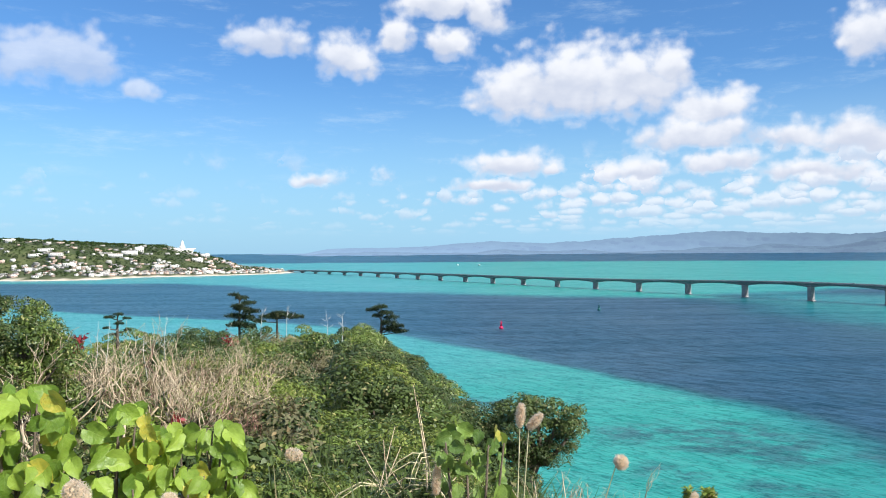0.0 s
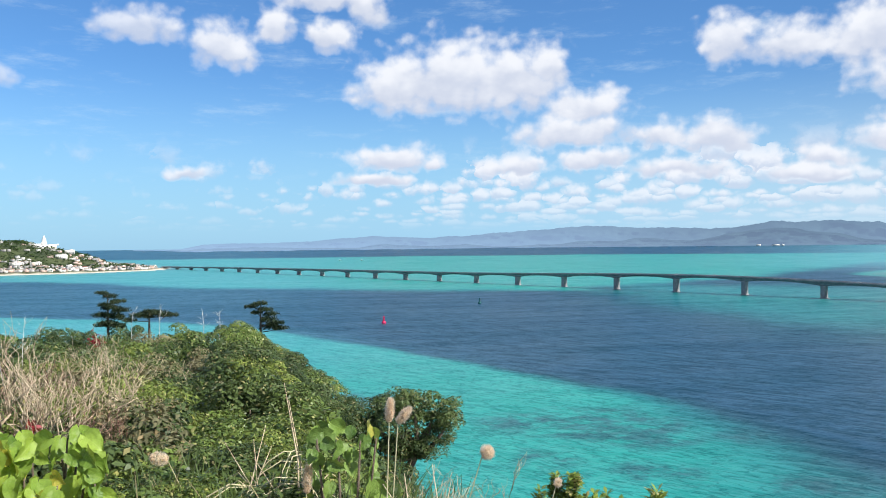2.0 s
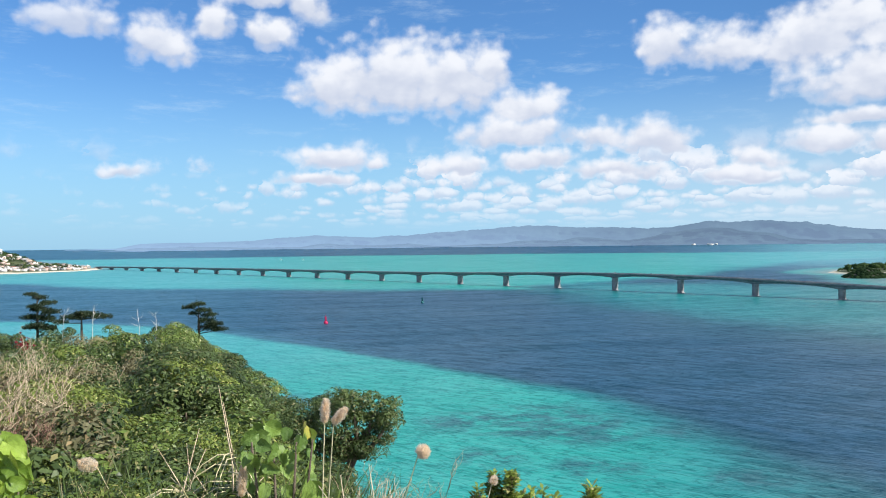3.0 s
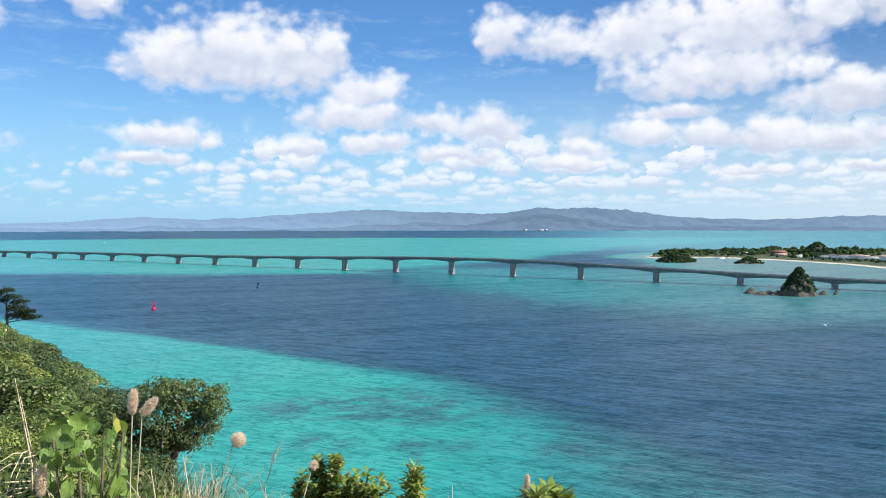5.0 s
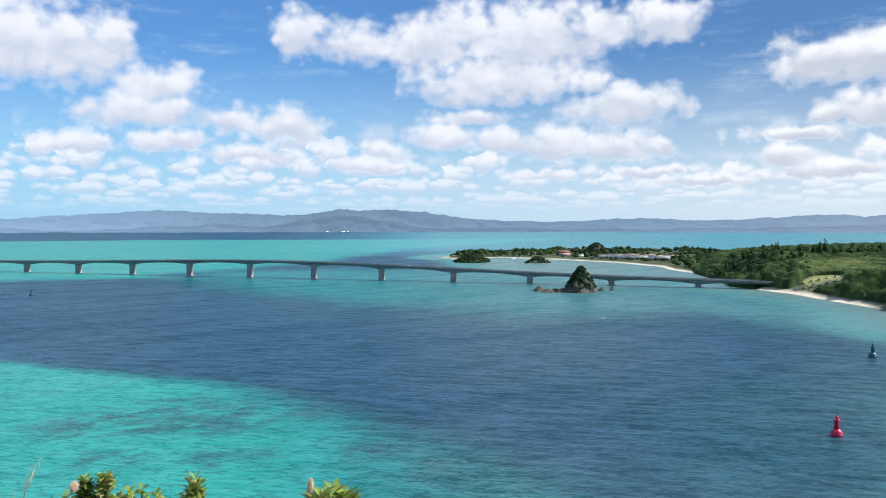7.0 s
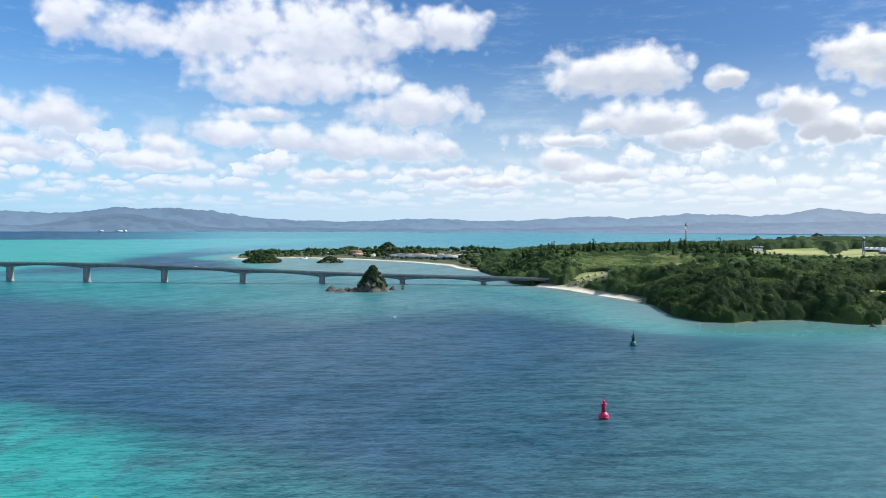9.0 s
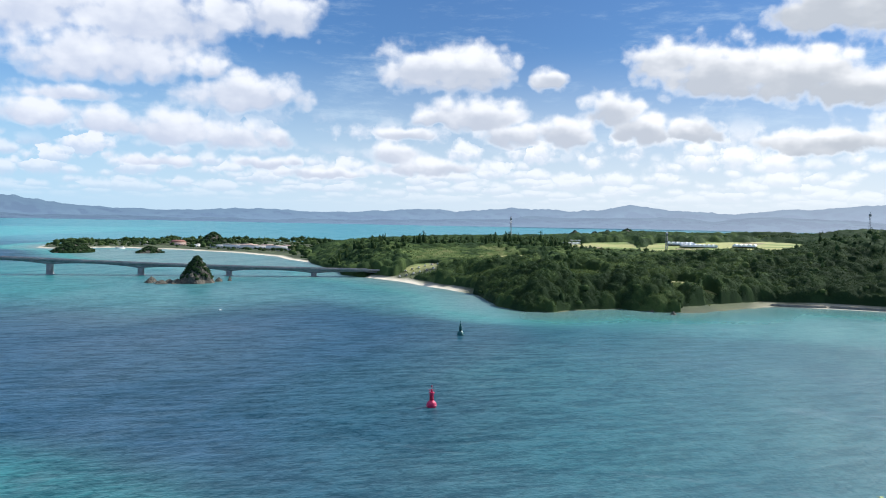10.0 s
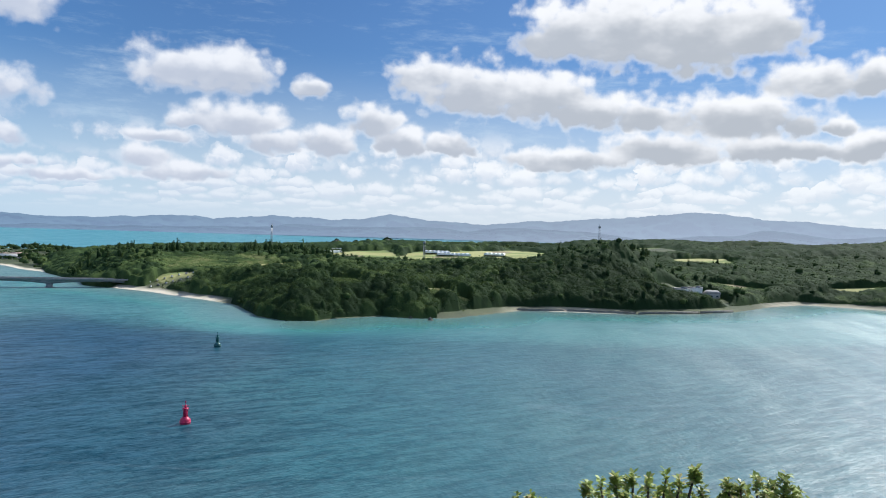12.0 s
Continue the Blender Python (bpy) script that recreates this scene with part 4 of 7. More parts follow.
def build_bridge():
    bridge = thing("bridge", (0, 0, 0), "long low concrete girder bridge across the lagoon", "bridge")
    ks = np.arange(FIRST, LAST + 0.01, 0.05)

    def girder(k):
        f = k - math.floor(k)
        haunch = abs(2 * f - 1) ** 2.2            # deepest over the piers
        big = 1.0 if k < 12 else 0.8
        depth = (1.5 + 2.3 * haunch) * big
        z = smooth_deck(k) - 0.9
        return [(-2.9, z - depth), (2.9, z - depth), (3.3, z), (-3.3, z)]
    part("girder", along(girder, ks), CONCRETE, bridge, "haunched grey concrete box girder")
    part("deck", along(lambda k: [(-5.6, smooth_deck(k) - 0.9), (5.6, smooth_deck(k) - 0.9), (5.6, smooth_deck(k) - 0.35), (-5.6, smooth_deck(k) - 0.35)], ks), CONCRETE, bridge, "thin concrete deck slab")
    part("roadway", along(lambda k: [(-5.1, smooth_deck(k) - 0.34), (5.1, smooth_deck(k) - 0.34), (5.1, smooth_deck(k) - 0.28), (-5.1, smooth_deck(k) - 0.28)], ks), ASPHALT, bridge, "dark asphalt road surface")
    for a in (-5.45, 5.45):
        part("parapet", along(lambda k: [(a - 0.14, smooth_deck(k) - 0.35), (a + 0.14, smooth_deck(k) - 0.35), (a + 0.14, smooth_deck(k) + 0.6), (a - 0.14, smooth_deck(k) + 0.6)], ks), CONCRETE, bridge, "low concrete parapet")
    pier_meshes = {}
    for k in range(-7, 18):
        f_depth = (1.5 + 2.3) * (1.0 if k < 12 else 0.8)
        top = smooth_deck(k) - 0.9 - f_depth + 0.3
        foot = PIER_A + SPAN * k
        s = Shape()
        rounded = [(math.cos(a) * 3.9 * (abs(math.cos(a)) ** -0.55 if abs(math.cos(a)) > 0.3 else 1.9), math.sin(a) * 2.6) for a in np.linspace(0, 2 * math.pi, 20, endpoint=False)]
        rounded = [(max(-4.4, min(4.4, p)), q) for p, q in rounded]
        n_r = len(rounded)
        levels = [(-6.0, 1.0), (top - 1.2, 1.0), (top - 0.3, 1.06), (top, 1.06)]
        v = [(p * g, q * g, h) for h, g in levels for p, q in rounded] + [(0, 0, top)] * n_r
        s.put(v, [(i * n_r + j, i * n_r + (j + 1) % n_r, (i + 1) * n_r + (j + 1) % n_r, (i + 1) * n_r + j) for i in range(len(levels)) for j in range(n_r)])
        pier = part("pier", s, CONCRETE, bridge, smooth=False)
        pier.matrix_basis = pose(foot.x, foot.y, 0, 0, 0, math.degrees(SPAN_TURN) - 90)
        cap = Shape().lathe([(0.0, -4.0), (4.9, -4.0), (4.9, 0.15), (4.7, 0.3), (0.0, 0.3)], 18)
        foot_ob = part("pile_cap", cap, CONCRETE, pier, "round concrete pile cap at the waterline")
        foot_ob.matrix_basis = Matrix.Identity(4)
    ramp_level = smooth_deck(FIRST)
    o = PIER_A + SPAN * FIRST
    abut = Shape().box((o.x, o.y, ramp_level / 2 - 2.2), (9, 12, ramp_level + 2.0), SPAN_TURN)
    part("abutment", abut, CONCRETE, bridge, "concrete abutment on the beach")
    o = PIER_A + SPAN * LAST
    part("abutment", Shape().box((o.x, o.y, smooth_deck(LAST) / 2 - 1.5), (14, 13, smooth_deck(LAST) + 1.0), SPAN_TURN), CONCRETE, bridge, "concrete abutment on the beach")


build_bridge()


def build_car(at, turn, paint, label):
    car = thing("car", at, label, "car", "cars on the bridge and its car park", turn=turn)
    s = Shape().box((0, 0, 0.62), (4.2, 1.7, 0.6), 0, 0.97)
    part("body", s, paint, car)
    part("cabin", Shape().box((-0.2, 0, 1.18), (2.4, 1.55, 0.55), 0, 0.82), DARK_GLASS, car, "dark glazed cabin")
    part("roof", Shape().box((-0.2, 0, 1.48), (1.8, 1.3, 0.06), 0, 0.9), paint, car)
    for a in (-1.3, 1.3):
        for b in (-0.78, 0.78):
            w = part("wheel", Shape().lathe([(0.0, -0.1), (0.32, -0.1), (0.34, 0.0), (0.32, 0.1), (0.0, 0.1)], 10), ASPHALT, car, "black tyre")
            w.matrix_basis = pose(a, b, 0.34, 90, 0, 0)
    return car


SILVER = plain("silver_paint", (0.42, 0.43, 0.44), (0.50, 0.51, 0.52), 1.0, 0.3, metal=0.4)
WHITE_PAINT = plain("white_paint", (0.74, 0.75, 0.75), (0.82, 0.82, 0.82), 1.0, 0.35)
for k, paint, word in ((0.02, WHITE_PAINT, "white"), (-0.55, SILVER, "silver"), (-2.4, WHITE_PAINT, "white"), (-4.6, WHITE_PAINT, "white"), (1.4, SILVER, "silver")):
    o = PIER_A + SPAN * k + Vector((SPAN.y, -SPAN.x, 0)).normalized() * (2.2 if k > -1 else -2.2)
    build_car((o.x, o.y, smooth_deck(k) - 0.28), math.degrees(SPAN_TURN), paint, "small " + word + " car driving across the long bridge")


# ---- rocks in the water ----
def rock_mesh(name, width, depth, height, seed, mat, cut=2):
    """A craggy weathered rock, undercut at the waterline."""
    bm = bmesh.new()
    bmesh.ops.create_icosphere(bm, subdivisions=cut + 2, radius=1.0)
    for v in bm.verts:
        p = v.co.copy()
        up = max(p.z, -0.25)
        taper = 1.0 - 0.62 * max(up, 0) ** 0.8
        crag = noise.fractal(p * 2.2 + Vector((seed, 0, 0)), 1.0, 2.0, 5) * 0.20
        ledge = noise.noise(Vector((p.x * 1.5, p.y * 1.5, p.z * 6 + seed))) * 0.10
        g = 1.0 + crag + ledge
        v.co = Vector((p.x * taper * g * width / 2, p.y * taper * g * depth / 2, up * height * (1 + 0.4 * crag) if up > 0 else up * height * 0.35))
    me = bpy.data.meshes.new(name)
    bm.to_mesh(me)
    bm.free()
    me.materials.append(mat)
    return me


# ---- crowns ----
def leaf_cloud(count, size, lumps, squash=0.8, seed=1, narrow=0.5, shell=0.55, up=0.35, jitter=0.45):
    """Vertices and quads of many small leaves spread over a lumpy crown of radius 1."""
    g = np.random.default_rng(seed)
    centres = g.normal(size=(lumps, 3))
    centres /= np.linalg.norm(centres, axis=1)[:, None]
    centres[:, 2] = centres[:, 2] * 0.8 + 0.12
    centres *= g.uniform(0.45, 0.72, (lumps, 1))
    sizes = g.uniform(0.28, 0.5, lumps)
    pick = g.integers(0, lumps, count)
    out = g.normal(size=(count, 3))
    out /= np.linalg.norm(out, axis=1)[:, None]
    out[:, 2] = np.where(out[:, 2] < -0.3, -out[:, 2], out[:, 2])
    where = centres[pick] + out * (sizes[pick] * g.uniform(shell, 1.0, count) ** 0.5)[:, None]
    where[:, 2] *= squash
    return leaves_at(where, out + np.array([0, 0, up]), size, g, narrow, jitter)


def leaves_at(where, facing, size, g, narrow=0.5, jitter=0.6):
    """One folded four-cornered leaf at each place."""
    count = len(where)
    nrm = facing + g.normal(size=(count, 3)) * jitter
    nrm /= np.linalg.norm(nrm, axis=1)[:, None]
    along_ = np.cross(nrm, g.normal(size=(count, 3)))
    along_ /= np.linalg.norm(along_, axis=1)[:, None] + 1e-9
    across = np.cross(nrm, along_)
    s = (size * g.uniform(0.6, 1.3, count))[:, None]
    a, b = along_ * s * 0.5, across * s * 0.5 * narrow
    sag = nrm * s * 0.10
    quad = np.stack([where - a - sag, where + b, where + a - sag, where - b], 1)
    verts = quad.reshape(-1, 3)
    faces = np.arange(count * 4).reshape(-1, 4)
    return verts, faces


def core(seed, squash=0.8, size=0.72, cut=2):
    """A dark lumpy inner mass that closes a crown."""
    bm = bmesh.new()
    bmesh.ops.create_icosphere(bm, subdivisions=max(cut, 1), radius=size)
    for v in bm.verts:
        g = 1 + 0.38 * noise.noise(v.co * 3.0 + Vector((seed * 3.1, 0, 0)))
        v.co = Vector((v.co.x * g, v.co.y * g, v.co.z * g * squash))
    verts = np.array([v.co for v in bm.verts])
    faces = np.array([[c.index for c in f.verts] + [f.verts[2].index] for f in bm.faces])
    bm.free()
    return verts, faces


def tri_core(seed, squash=0.8, size=0.72, cut=1):
    v, f = core(seed, squash, size, cut)
    return v, f[:, :3]


def spire_crown(leaves, size, seed):
    """A tall feathery crown with an uneven outline, as of a sheoak."""
    g = np.random.default_rng(seed)
    v, f = tri_core(seed, 1.0, 1.0, 1)
    v = v * np.array([0.42, 0.42, 0.80]) + np.array([0, 0, 0.05])
    limbs = np.stack([g.uniform(-0.42, 0.42, 9), g.uniform(-0.42, 0.42, 9), g.uniform(-0.7, 1.05, 9)], 1)
    limbs[:, :2] *= (1.15 - 0.6 * np.clip(limbs[:, 2:], 0, 1))
    pick = g.integers(0, 9, leaves)
    out = g.normal(size=(leaves, 3))
    out /= np.linalg.norm(out, axis=1)[:, None]
    where = limbs[pick] + out * np.array([0.30, 0.30, 0.36]) * g.uniform(0.5, 1.0, (leaves, 1))
    lv, lf = leaves_at(where, out + np.array([0, 0, 0.4]), size, g, 0.7, 0.4)
    return np.concatenate([v, lv]), np.concatenate([f, lf[:, [0, 1, 3]] + len(v)])


def dome_crown(seed, sprays=250, size=0.13, cut=2):
    """A broad rounded tree crown: a skin of leafy knobs, its outline broken by loose sprays."""
    g = np.random.default_rng(seed)
    bm = bmesh.new()
    bmesh.ops.create_icosphere(bm, subdivisions=cut, radius=1.0)
    v = np.array([p.co for p in bm.verts])
    f = np.array([[q.index for q in face.verts] for face in bm.faces])
    bm.free()
    knobs = g.normal(size=(26, 3))
    knobs /= np.linalg.norm(knobs, axis=1)[:, None]
    near = v @ knobs.T
    bulge = (np.exp((near - 1) * g.uniform(11, 24, 26)) * g.uniform(0.5, 1.0, 26)).max(1)
    shape = np.array([1.0, 1.0, g.uniform(0.72, 0.95)])
    out = 0.66 + 0.26 * bulge + 0.05 * g.normal(size=len(v))
    skin = v * out[:, None] * shape
    skin[:, 0] += 0.12 * skin[:, 2] * g.uniform(-1, 1)
    keep = (v[f][:, :, 2].mean(1) > -0.5)
    pick = g.choice(np.flatnonzero(v[:, 2] > -0.35), sprays)
    at = skin[pick] * g.uniform(0.98, 1.10, (sprays, 1)) + 0.05 * g.normal(size=(sprays, 3))
    lv, lf = leaves_at(at, v[pick] + np.array([0, 0, 0.3]), size, g, 0.85, 0.4)
    return np.concatenate([skin, lv]), np.concatenate([f[keep], lf[:, [0, 1, 3]] + len(v)])


SMALL_CROWNS = [dome_crown(80 + i, 110, 0.21, 1) for i in range(8)]
SPIRES = [spire_crown(150, 0.27, 90 + i) for i in range(6)]


def low_bush(seed):
    g = np.random.default_rng(seed)
    v, f = leaf_cloud(38, 0.50, 5, 0.7, seed, 0.9, 0.6, jitter=0.6)
    return v, f[:, [0, 1, 3]]


BUSHES = [low_bush(95 + i) for i in range(6)]


def light_scrub(x, y):
    """Paler scrub on the slopes behind the headland."""
    r, t = np.hypot(x, y), np.degrees(np.arctan2(-x, y))
    return ease(t, -83, -80) * ease(t, -66, -68) * ease(r, 600, 650) * ease(r, 880, 840) * ease(fbm(x, y, 0.02, 3, 33.0), 0.38, 0.55)


def masses(x, y, cell=24.0):
    """The canopy heaves in rounded masses: how high each place stands in its mass, and the mass's own tone."""
    x, y = np.asarray(x, dtype=float), np.asarray(y, dtype=float)
    i, j = np.floor(x / cell), np.floor(y / cell)
    best, tone = np.full(x.shape, 9.0), np.zeros(x.shape)
    for a in (-1, 0, 1):
        for b in (-1, 0, 1):
            h1, h2 = np.sin((i + a) * 127.1 + (j + b) * 311.7) * 43758.5453, np.sin((i + a) * 269.5 + (j + b) * 183.3) * 43758.5453
            h1, h2 = h1 - np.floor(h1), h2 - np.floor(h2)
            away = np.hypot(x - (i + a + h1) * cell, y - (j + b + h2) * cell) / (cell * (0.62 + 0.3 * h2))
            tone = np.where(away < best, np.mod(h1 * 7.3 + h2 * 3.1, 1.0), tone)
            best = np.minimum(best, away)
    return np.clip(1 - best ** 2, -0.3, 1), tone


def wood(name, places, crowns, label, bright=0.0, spires=None):
    """Many crowns as one mesh. places: rows of x, y, ground, radius, height of the crown's middle over the ground, stretch."""
    all_v, all_f, tones, count = [], [], [], 0
    g = np.random.default_rng(len(places))
    rows = np.array(places)
    # eastern crowns are also toned darker, as painted backlit shade
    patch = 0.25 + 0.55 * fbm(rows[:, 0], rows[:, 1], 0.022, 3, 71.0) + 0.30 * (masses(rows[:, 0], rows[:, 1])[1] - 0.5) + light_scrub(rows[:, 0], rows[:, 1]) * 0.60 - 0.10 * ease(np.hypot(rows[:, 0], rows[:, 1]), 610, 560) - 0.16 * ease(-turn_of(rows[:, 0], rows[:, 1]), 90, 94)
    for k, (x, y, z, r, mid, tall) in enumerate(places):
        slim = spires is not None and spires[k] > g.uniform()
        v, f = SPIRES[g.integers(len(SPIRES))] if slim else crowns[g.integers(len(crowns))]
        a = g.uniform(0, 6.28)
        c, s = math.cos(a), math.sin(a)
        w = np.stack([(v[:, 0] * c - v[:, 1] * s) * r + x, (v[:, 0] * s + v[:, 1] * c) * r * g.uniform(0.8, 1.2) + y, v[:, 2] * r * tall + z + mid], 1)
        all_v.append(w)
        all_f.append(f + count)
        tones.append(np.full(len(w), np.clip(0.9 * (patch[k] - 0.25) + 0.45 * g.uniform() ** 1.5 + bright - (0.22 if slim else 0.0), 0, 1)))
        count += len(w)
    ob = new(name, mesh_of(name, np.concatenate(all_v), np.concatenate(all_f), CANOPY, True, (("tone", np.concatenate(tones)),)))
    return tagged(ob, label, "woods", kind="stuff")


def scatter(x0, x1, y0, y1, step, height, keep, seed):
    g = np.random.default_rng(seed)
    x, y = np.meshgrid(np.arange(x0, x1, step), np.arange(y0, y1, step))
    x, y = x.ravel() + g.uniform(-0.48, 0.48, x.size) * step, y.ravel() + g.uniform(-0.48, 0.48, y.size) * step
    z = height(x, y)
    ok = keep(x, y, z) > g.uniform(0, 1, x.size)
    return x[ok], y[ok], z[ok], g


def turn_of(x, y):
    return np.degrees(np.arctan2(-x, y))


def scrubland(x, y):
    """The open meadow with low scrub behind the bridge's foot."""
    r, t = np.hypot(x, y), turn_of(x, y)
    return ease(t, -72.5, -70.5) * ease(t, -63.0, -64.5) * ease(r, 690, 720) * ease(r, 905, 870)


def yagaji_wooded(x, y, z):
    d = inside(x, y, YAGAJI)
    clear = yagaji_field(x, y)
    gap = 0.25 + 0.75 * ease(fbm(x, y, 0.014, 3, 11.0), 0.24, 0.36)
    park = ease(np.hypot((x - 650) / 18, (y - 304) / 32), 0.7, 1.0)
    yard = 0.10 + 0.90 * ease(np.hypot(x - 698, y + 142), 26, 40)
    start = np.where(y > 362, -4.0, np.where(y > 215, 9.0, np.where(y > 60, -2.0, 8.0)))
    gap = np.maximum(gap, ease(turn_of(x, y), -65.0, -63.5) + ease(turn_of(x, y), -97.0, -98.5))
    return ease(d - start, -2.0, 9.0) * (1 - clear) * gap * park * yard


def tall_belt(x, y):
    """Slimmer, taller trees along the back of the woods."""
    r, t = np.hypot(x, y), turn_of(x, y)
    return np.maximum(ease(r, 790, 850) * ease(t, -80, -74), 0.35 * ease(r, 690, 720) * ease(t, -90, -93))


def low_share(x, y):
    """Where only low growth stands: before the open ground, and on the scrub."""
    return np.clip(np.maximum.reduce([clearing_share(x, y, 70.0), 0.9 * light_scrub(x, y), scrubland(x, y)]), 0, 1)


def canopy_height(x, y):
    """The woods' roof over the ground, in masses, crowns and knobs, and each crown's tone with its painted shade."""
    shore = ease(inside(x, y, YAGAJI), 0, 16)
    mass, mass_tone = masses(x, y, 23.0)
    crown, crown_tone = masses(x + 511.0, y - 307.0, 8.6)
    knob, _ = masses(x - 211.0, y + 97.0, 3.3)
    low = low_share(x, y)
    bare = ease(yagaji_wooded(x, y, 0.0), 0.10, 0.62) ** 0.7
    r, t = np.hypot(x, y), turn_of(x, y)
    thin = np.maximum(0.88 * ease(r, 870, 930) * ease(-t, 74, 76) * ease(-t, 97, 92), 0.45 * ease(r, 850, 885) * (1 - 0.7 * ease(-t, 96.5, 99))) * ease(r, 1130, 1100)
    up = (1.6 + (4.6 * mass * shore + 4.2 * crown) * (1 - 0.35 * ease(-t, 87, 91))) * (1 - 0.80 * np.maximum(low, thin)) + 1.7 * knob * (1 - 0.5 * thin)
    # the last term paints crown tops paler and the gaps between them darker
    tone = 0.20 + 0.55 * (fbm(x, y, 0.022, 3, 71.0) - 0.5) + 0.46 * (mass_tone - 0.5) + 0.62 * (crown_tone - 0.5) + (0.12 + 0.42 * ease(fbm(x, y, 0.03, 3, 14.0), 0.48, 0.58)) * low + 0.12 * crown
    # backlit darkness of the sunward eastern woods, put into the tone
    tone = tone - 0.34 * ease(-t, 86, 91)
    return up, bare, np.clip(tone, 0, 1)


def build_canopy(near, far, rows, step, sprays, label, seed, belts=False):
    """The closed roof of the woods as one uneven leafy sheet, roughened by loose sprays of leaves."""
    turns, dists = np.arange(-116, -53.5, step), np.geomspace(near, far, rows)
    t, r = np.meshgrid(np.radians(turns), dists, indexing="ij")
    x, y = -np.sin(t) * r, np.cos(t) * r
    ground = yagaji_height(x, y)
    up, bare, tone = canopy_height(x, y)
    if belts:
        bare = bare * ease(fbm(x, y, 0.004, 3, 21.0) + 0.22 * ease(-y, 100, 160), 0.40, 0.50)
    z = ground + up * bare - 1.5 * (1 - bare)
    nt, nr = x.shape
    i, j = np.meshgrid(np.arange(nt - 1), np.arange(nr - 1), indexing="ij")
    faces = np.stack([i * nr + j, (i + 1) * nr + j, (i + 1) * nr + j + 1, i * nr + j + 1], -1).reshape(-1, 4)
    faces = faces[(bare.ravel()[faces] > 0.05).any(1)]
    faces = np.concatenate([faces[:, [0, 1, 2]], faces[:, [0, 2, 3]]])
    used = np.zeros(x.size, dtype=bool)
    used[faces.ravel()] = True
    place_ = np.cumsum(used) - 1
    verts = np.stack([x, y, z], -1).reshape(-1, 3)[used]
    g = np.random.default_rng(seed)
    pick = g.choice(np.flatnonzero((bare.ravel() > 0.6)), sprays)
    along_r, along_t = np.gradient(z, axis=1) / np.gradient(r, axis=1), np.gradient(z, axis=0) / (np.gradient(t, axis=0) * r)
    slope = np.stack([along_r * np.sin(t) + along_t * np.cos(t), -along_r * np.cos(t) + along_t * np.sin(t), np.ones_like(z)], -1).reshape(-1, 3)
    at = np.stack([x, y, z], -1).reshape(-1, 3)[pick] + g.normal(size=(sprays, 3)) * np.array([0.9, 0.9, 0.6])
    lv, lf = leaves_at(at, slope[pick] / np.linalg.norm(slope[pick], axis=1)[:, None], 0.0021 * min(near, 800), g, 0.8, 0.5)
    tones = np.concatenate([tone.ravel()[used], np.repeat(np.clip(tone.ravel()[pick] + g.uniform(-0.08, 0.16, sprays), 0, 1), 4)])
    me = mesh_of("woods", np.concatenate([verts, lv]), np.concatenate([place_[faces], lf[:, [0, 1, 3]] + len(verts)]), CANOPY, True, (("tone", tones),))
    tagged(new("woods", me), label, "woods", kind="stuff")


build_canopy(455, 705, 200, 0.115, 240000, "dense mixed dark and olive green coastal trees", 3)
build_canopy(700, 1110, 150, 0.125, 90000, "thick green woods on the low hills", 13)
build_canopy(1104, 2400, 110, 0.16, 40000, "far belts of dark trees between fields", 23, True)
# single trees that stand up out of the roof
x, y, z, g = scatter(455, 1100, -620, 480, 11.0, yagaji_height, lambda x, y, z: yagaji_wooded(x, y, z) * (0.42 + 0.5 * tall_belt(x, y) + 0.35 * ease(-turn_of(x, y), 89, 92) * ease(-turn_of(x, y), 101, 98)) * (1 - low_share(x, y)) * (1 - 0.75 * ease(-turn_of(x, y), 96.5, 99) * ease(np.hypot(x, y), 780, 840)) * (np.hypot(x, y) < 1100), 13)
t, high = tall_belt(x, y), ease(turn_of(x, y), -90, -93) * ease(turn_of(x, y), -101, -98)
size = (1.4 + 3.4 * g.uniform(0, 1, len(x)) ** 1.8) * (1 + 0.35 * t)
up = canopy_height(x, y)[0]
wood("woods", [(a, b, c, r, r * 0.35 * s, s) for a, b, c, r, s in zip(x, y, z + up - 0.8, size, g.uniform(0.8, 1.3, len(x)) + 0.3 * t)], SMALL_CROWNS, "taller single trees standing out of the woods", 0.0, 0.10 + 0.5 * t + 0.20 * high)
x, y, z, g = scatter(1150, 1620, -60, 330, 10, yagaji_height, lambda x, y, z: ease(np.hypot(x, y), 1370, 1400) * ease(np.hypot(x, y), 1560, 1480) * ease(fbm(x, y, 0.010, 2, 23.0), 0.30, 0.44), 24)
wood("woods", [(a, b, c, r, r * 0.5, t) for a, b, c, r, t in zip(x, y, z, g.uniform(3, 6.5, len(x)), g.uniform(0.7, 1.1, len(x)))], SMALL_CROWNS, "dark windbreak trees behind the fields", -0.1)
x, y, z, g = scatter(540, 860, -240, 460, 5.4, yagaji_height, lambda x, y, z: (inside(x, y, YAGAJI) > 7) * np.clip(0.10 + 0.45 * ease(fbm(x, y, 0.03, 3, 51.0), 0.45, 0.6) + scrubland(x, y) * 0.7, 0, 1) * (1 - 0.75 * yagaji_field(x, y)), 15)
wood("scrub", [(a, b, c, r, r * 0.35, t) for a, b, c, r, t in zip(x, y, z, g.uniform(0.8, 2.2, len(x)), g.uniform(0.6, 1.0, len(x)))], BUSHES, "low light green scrub behind the beach and shore", 0.32)
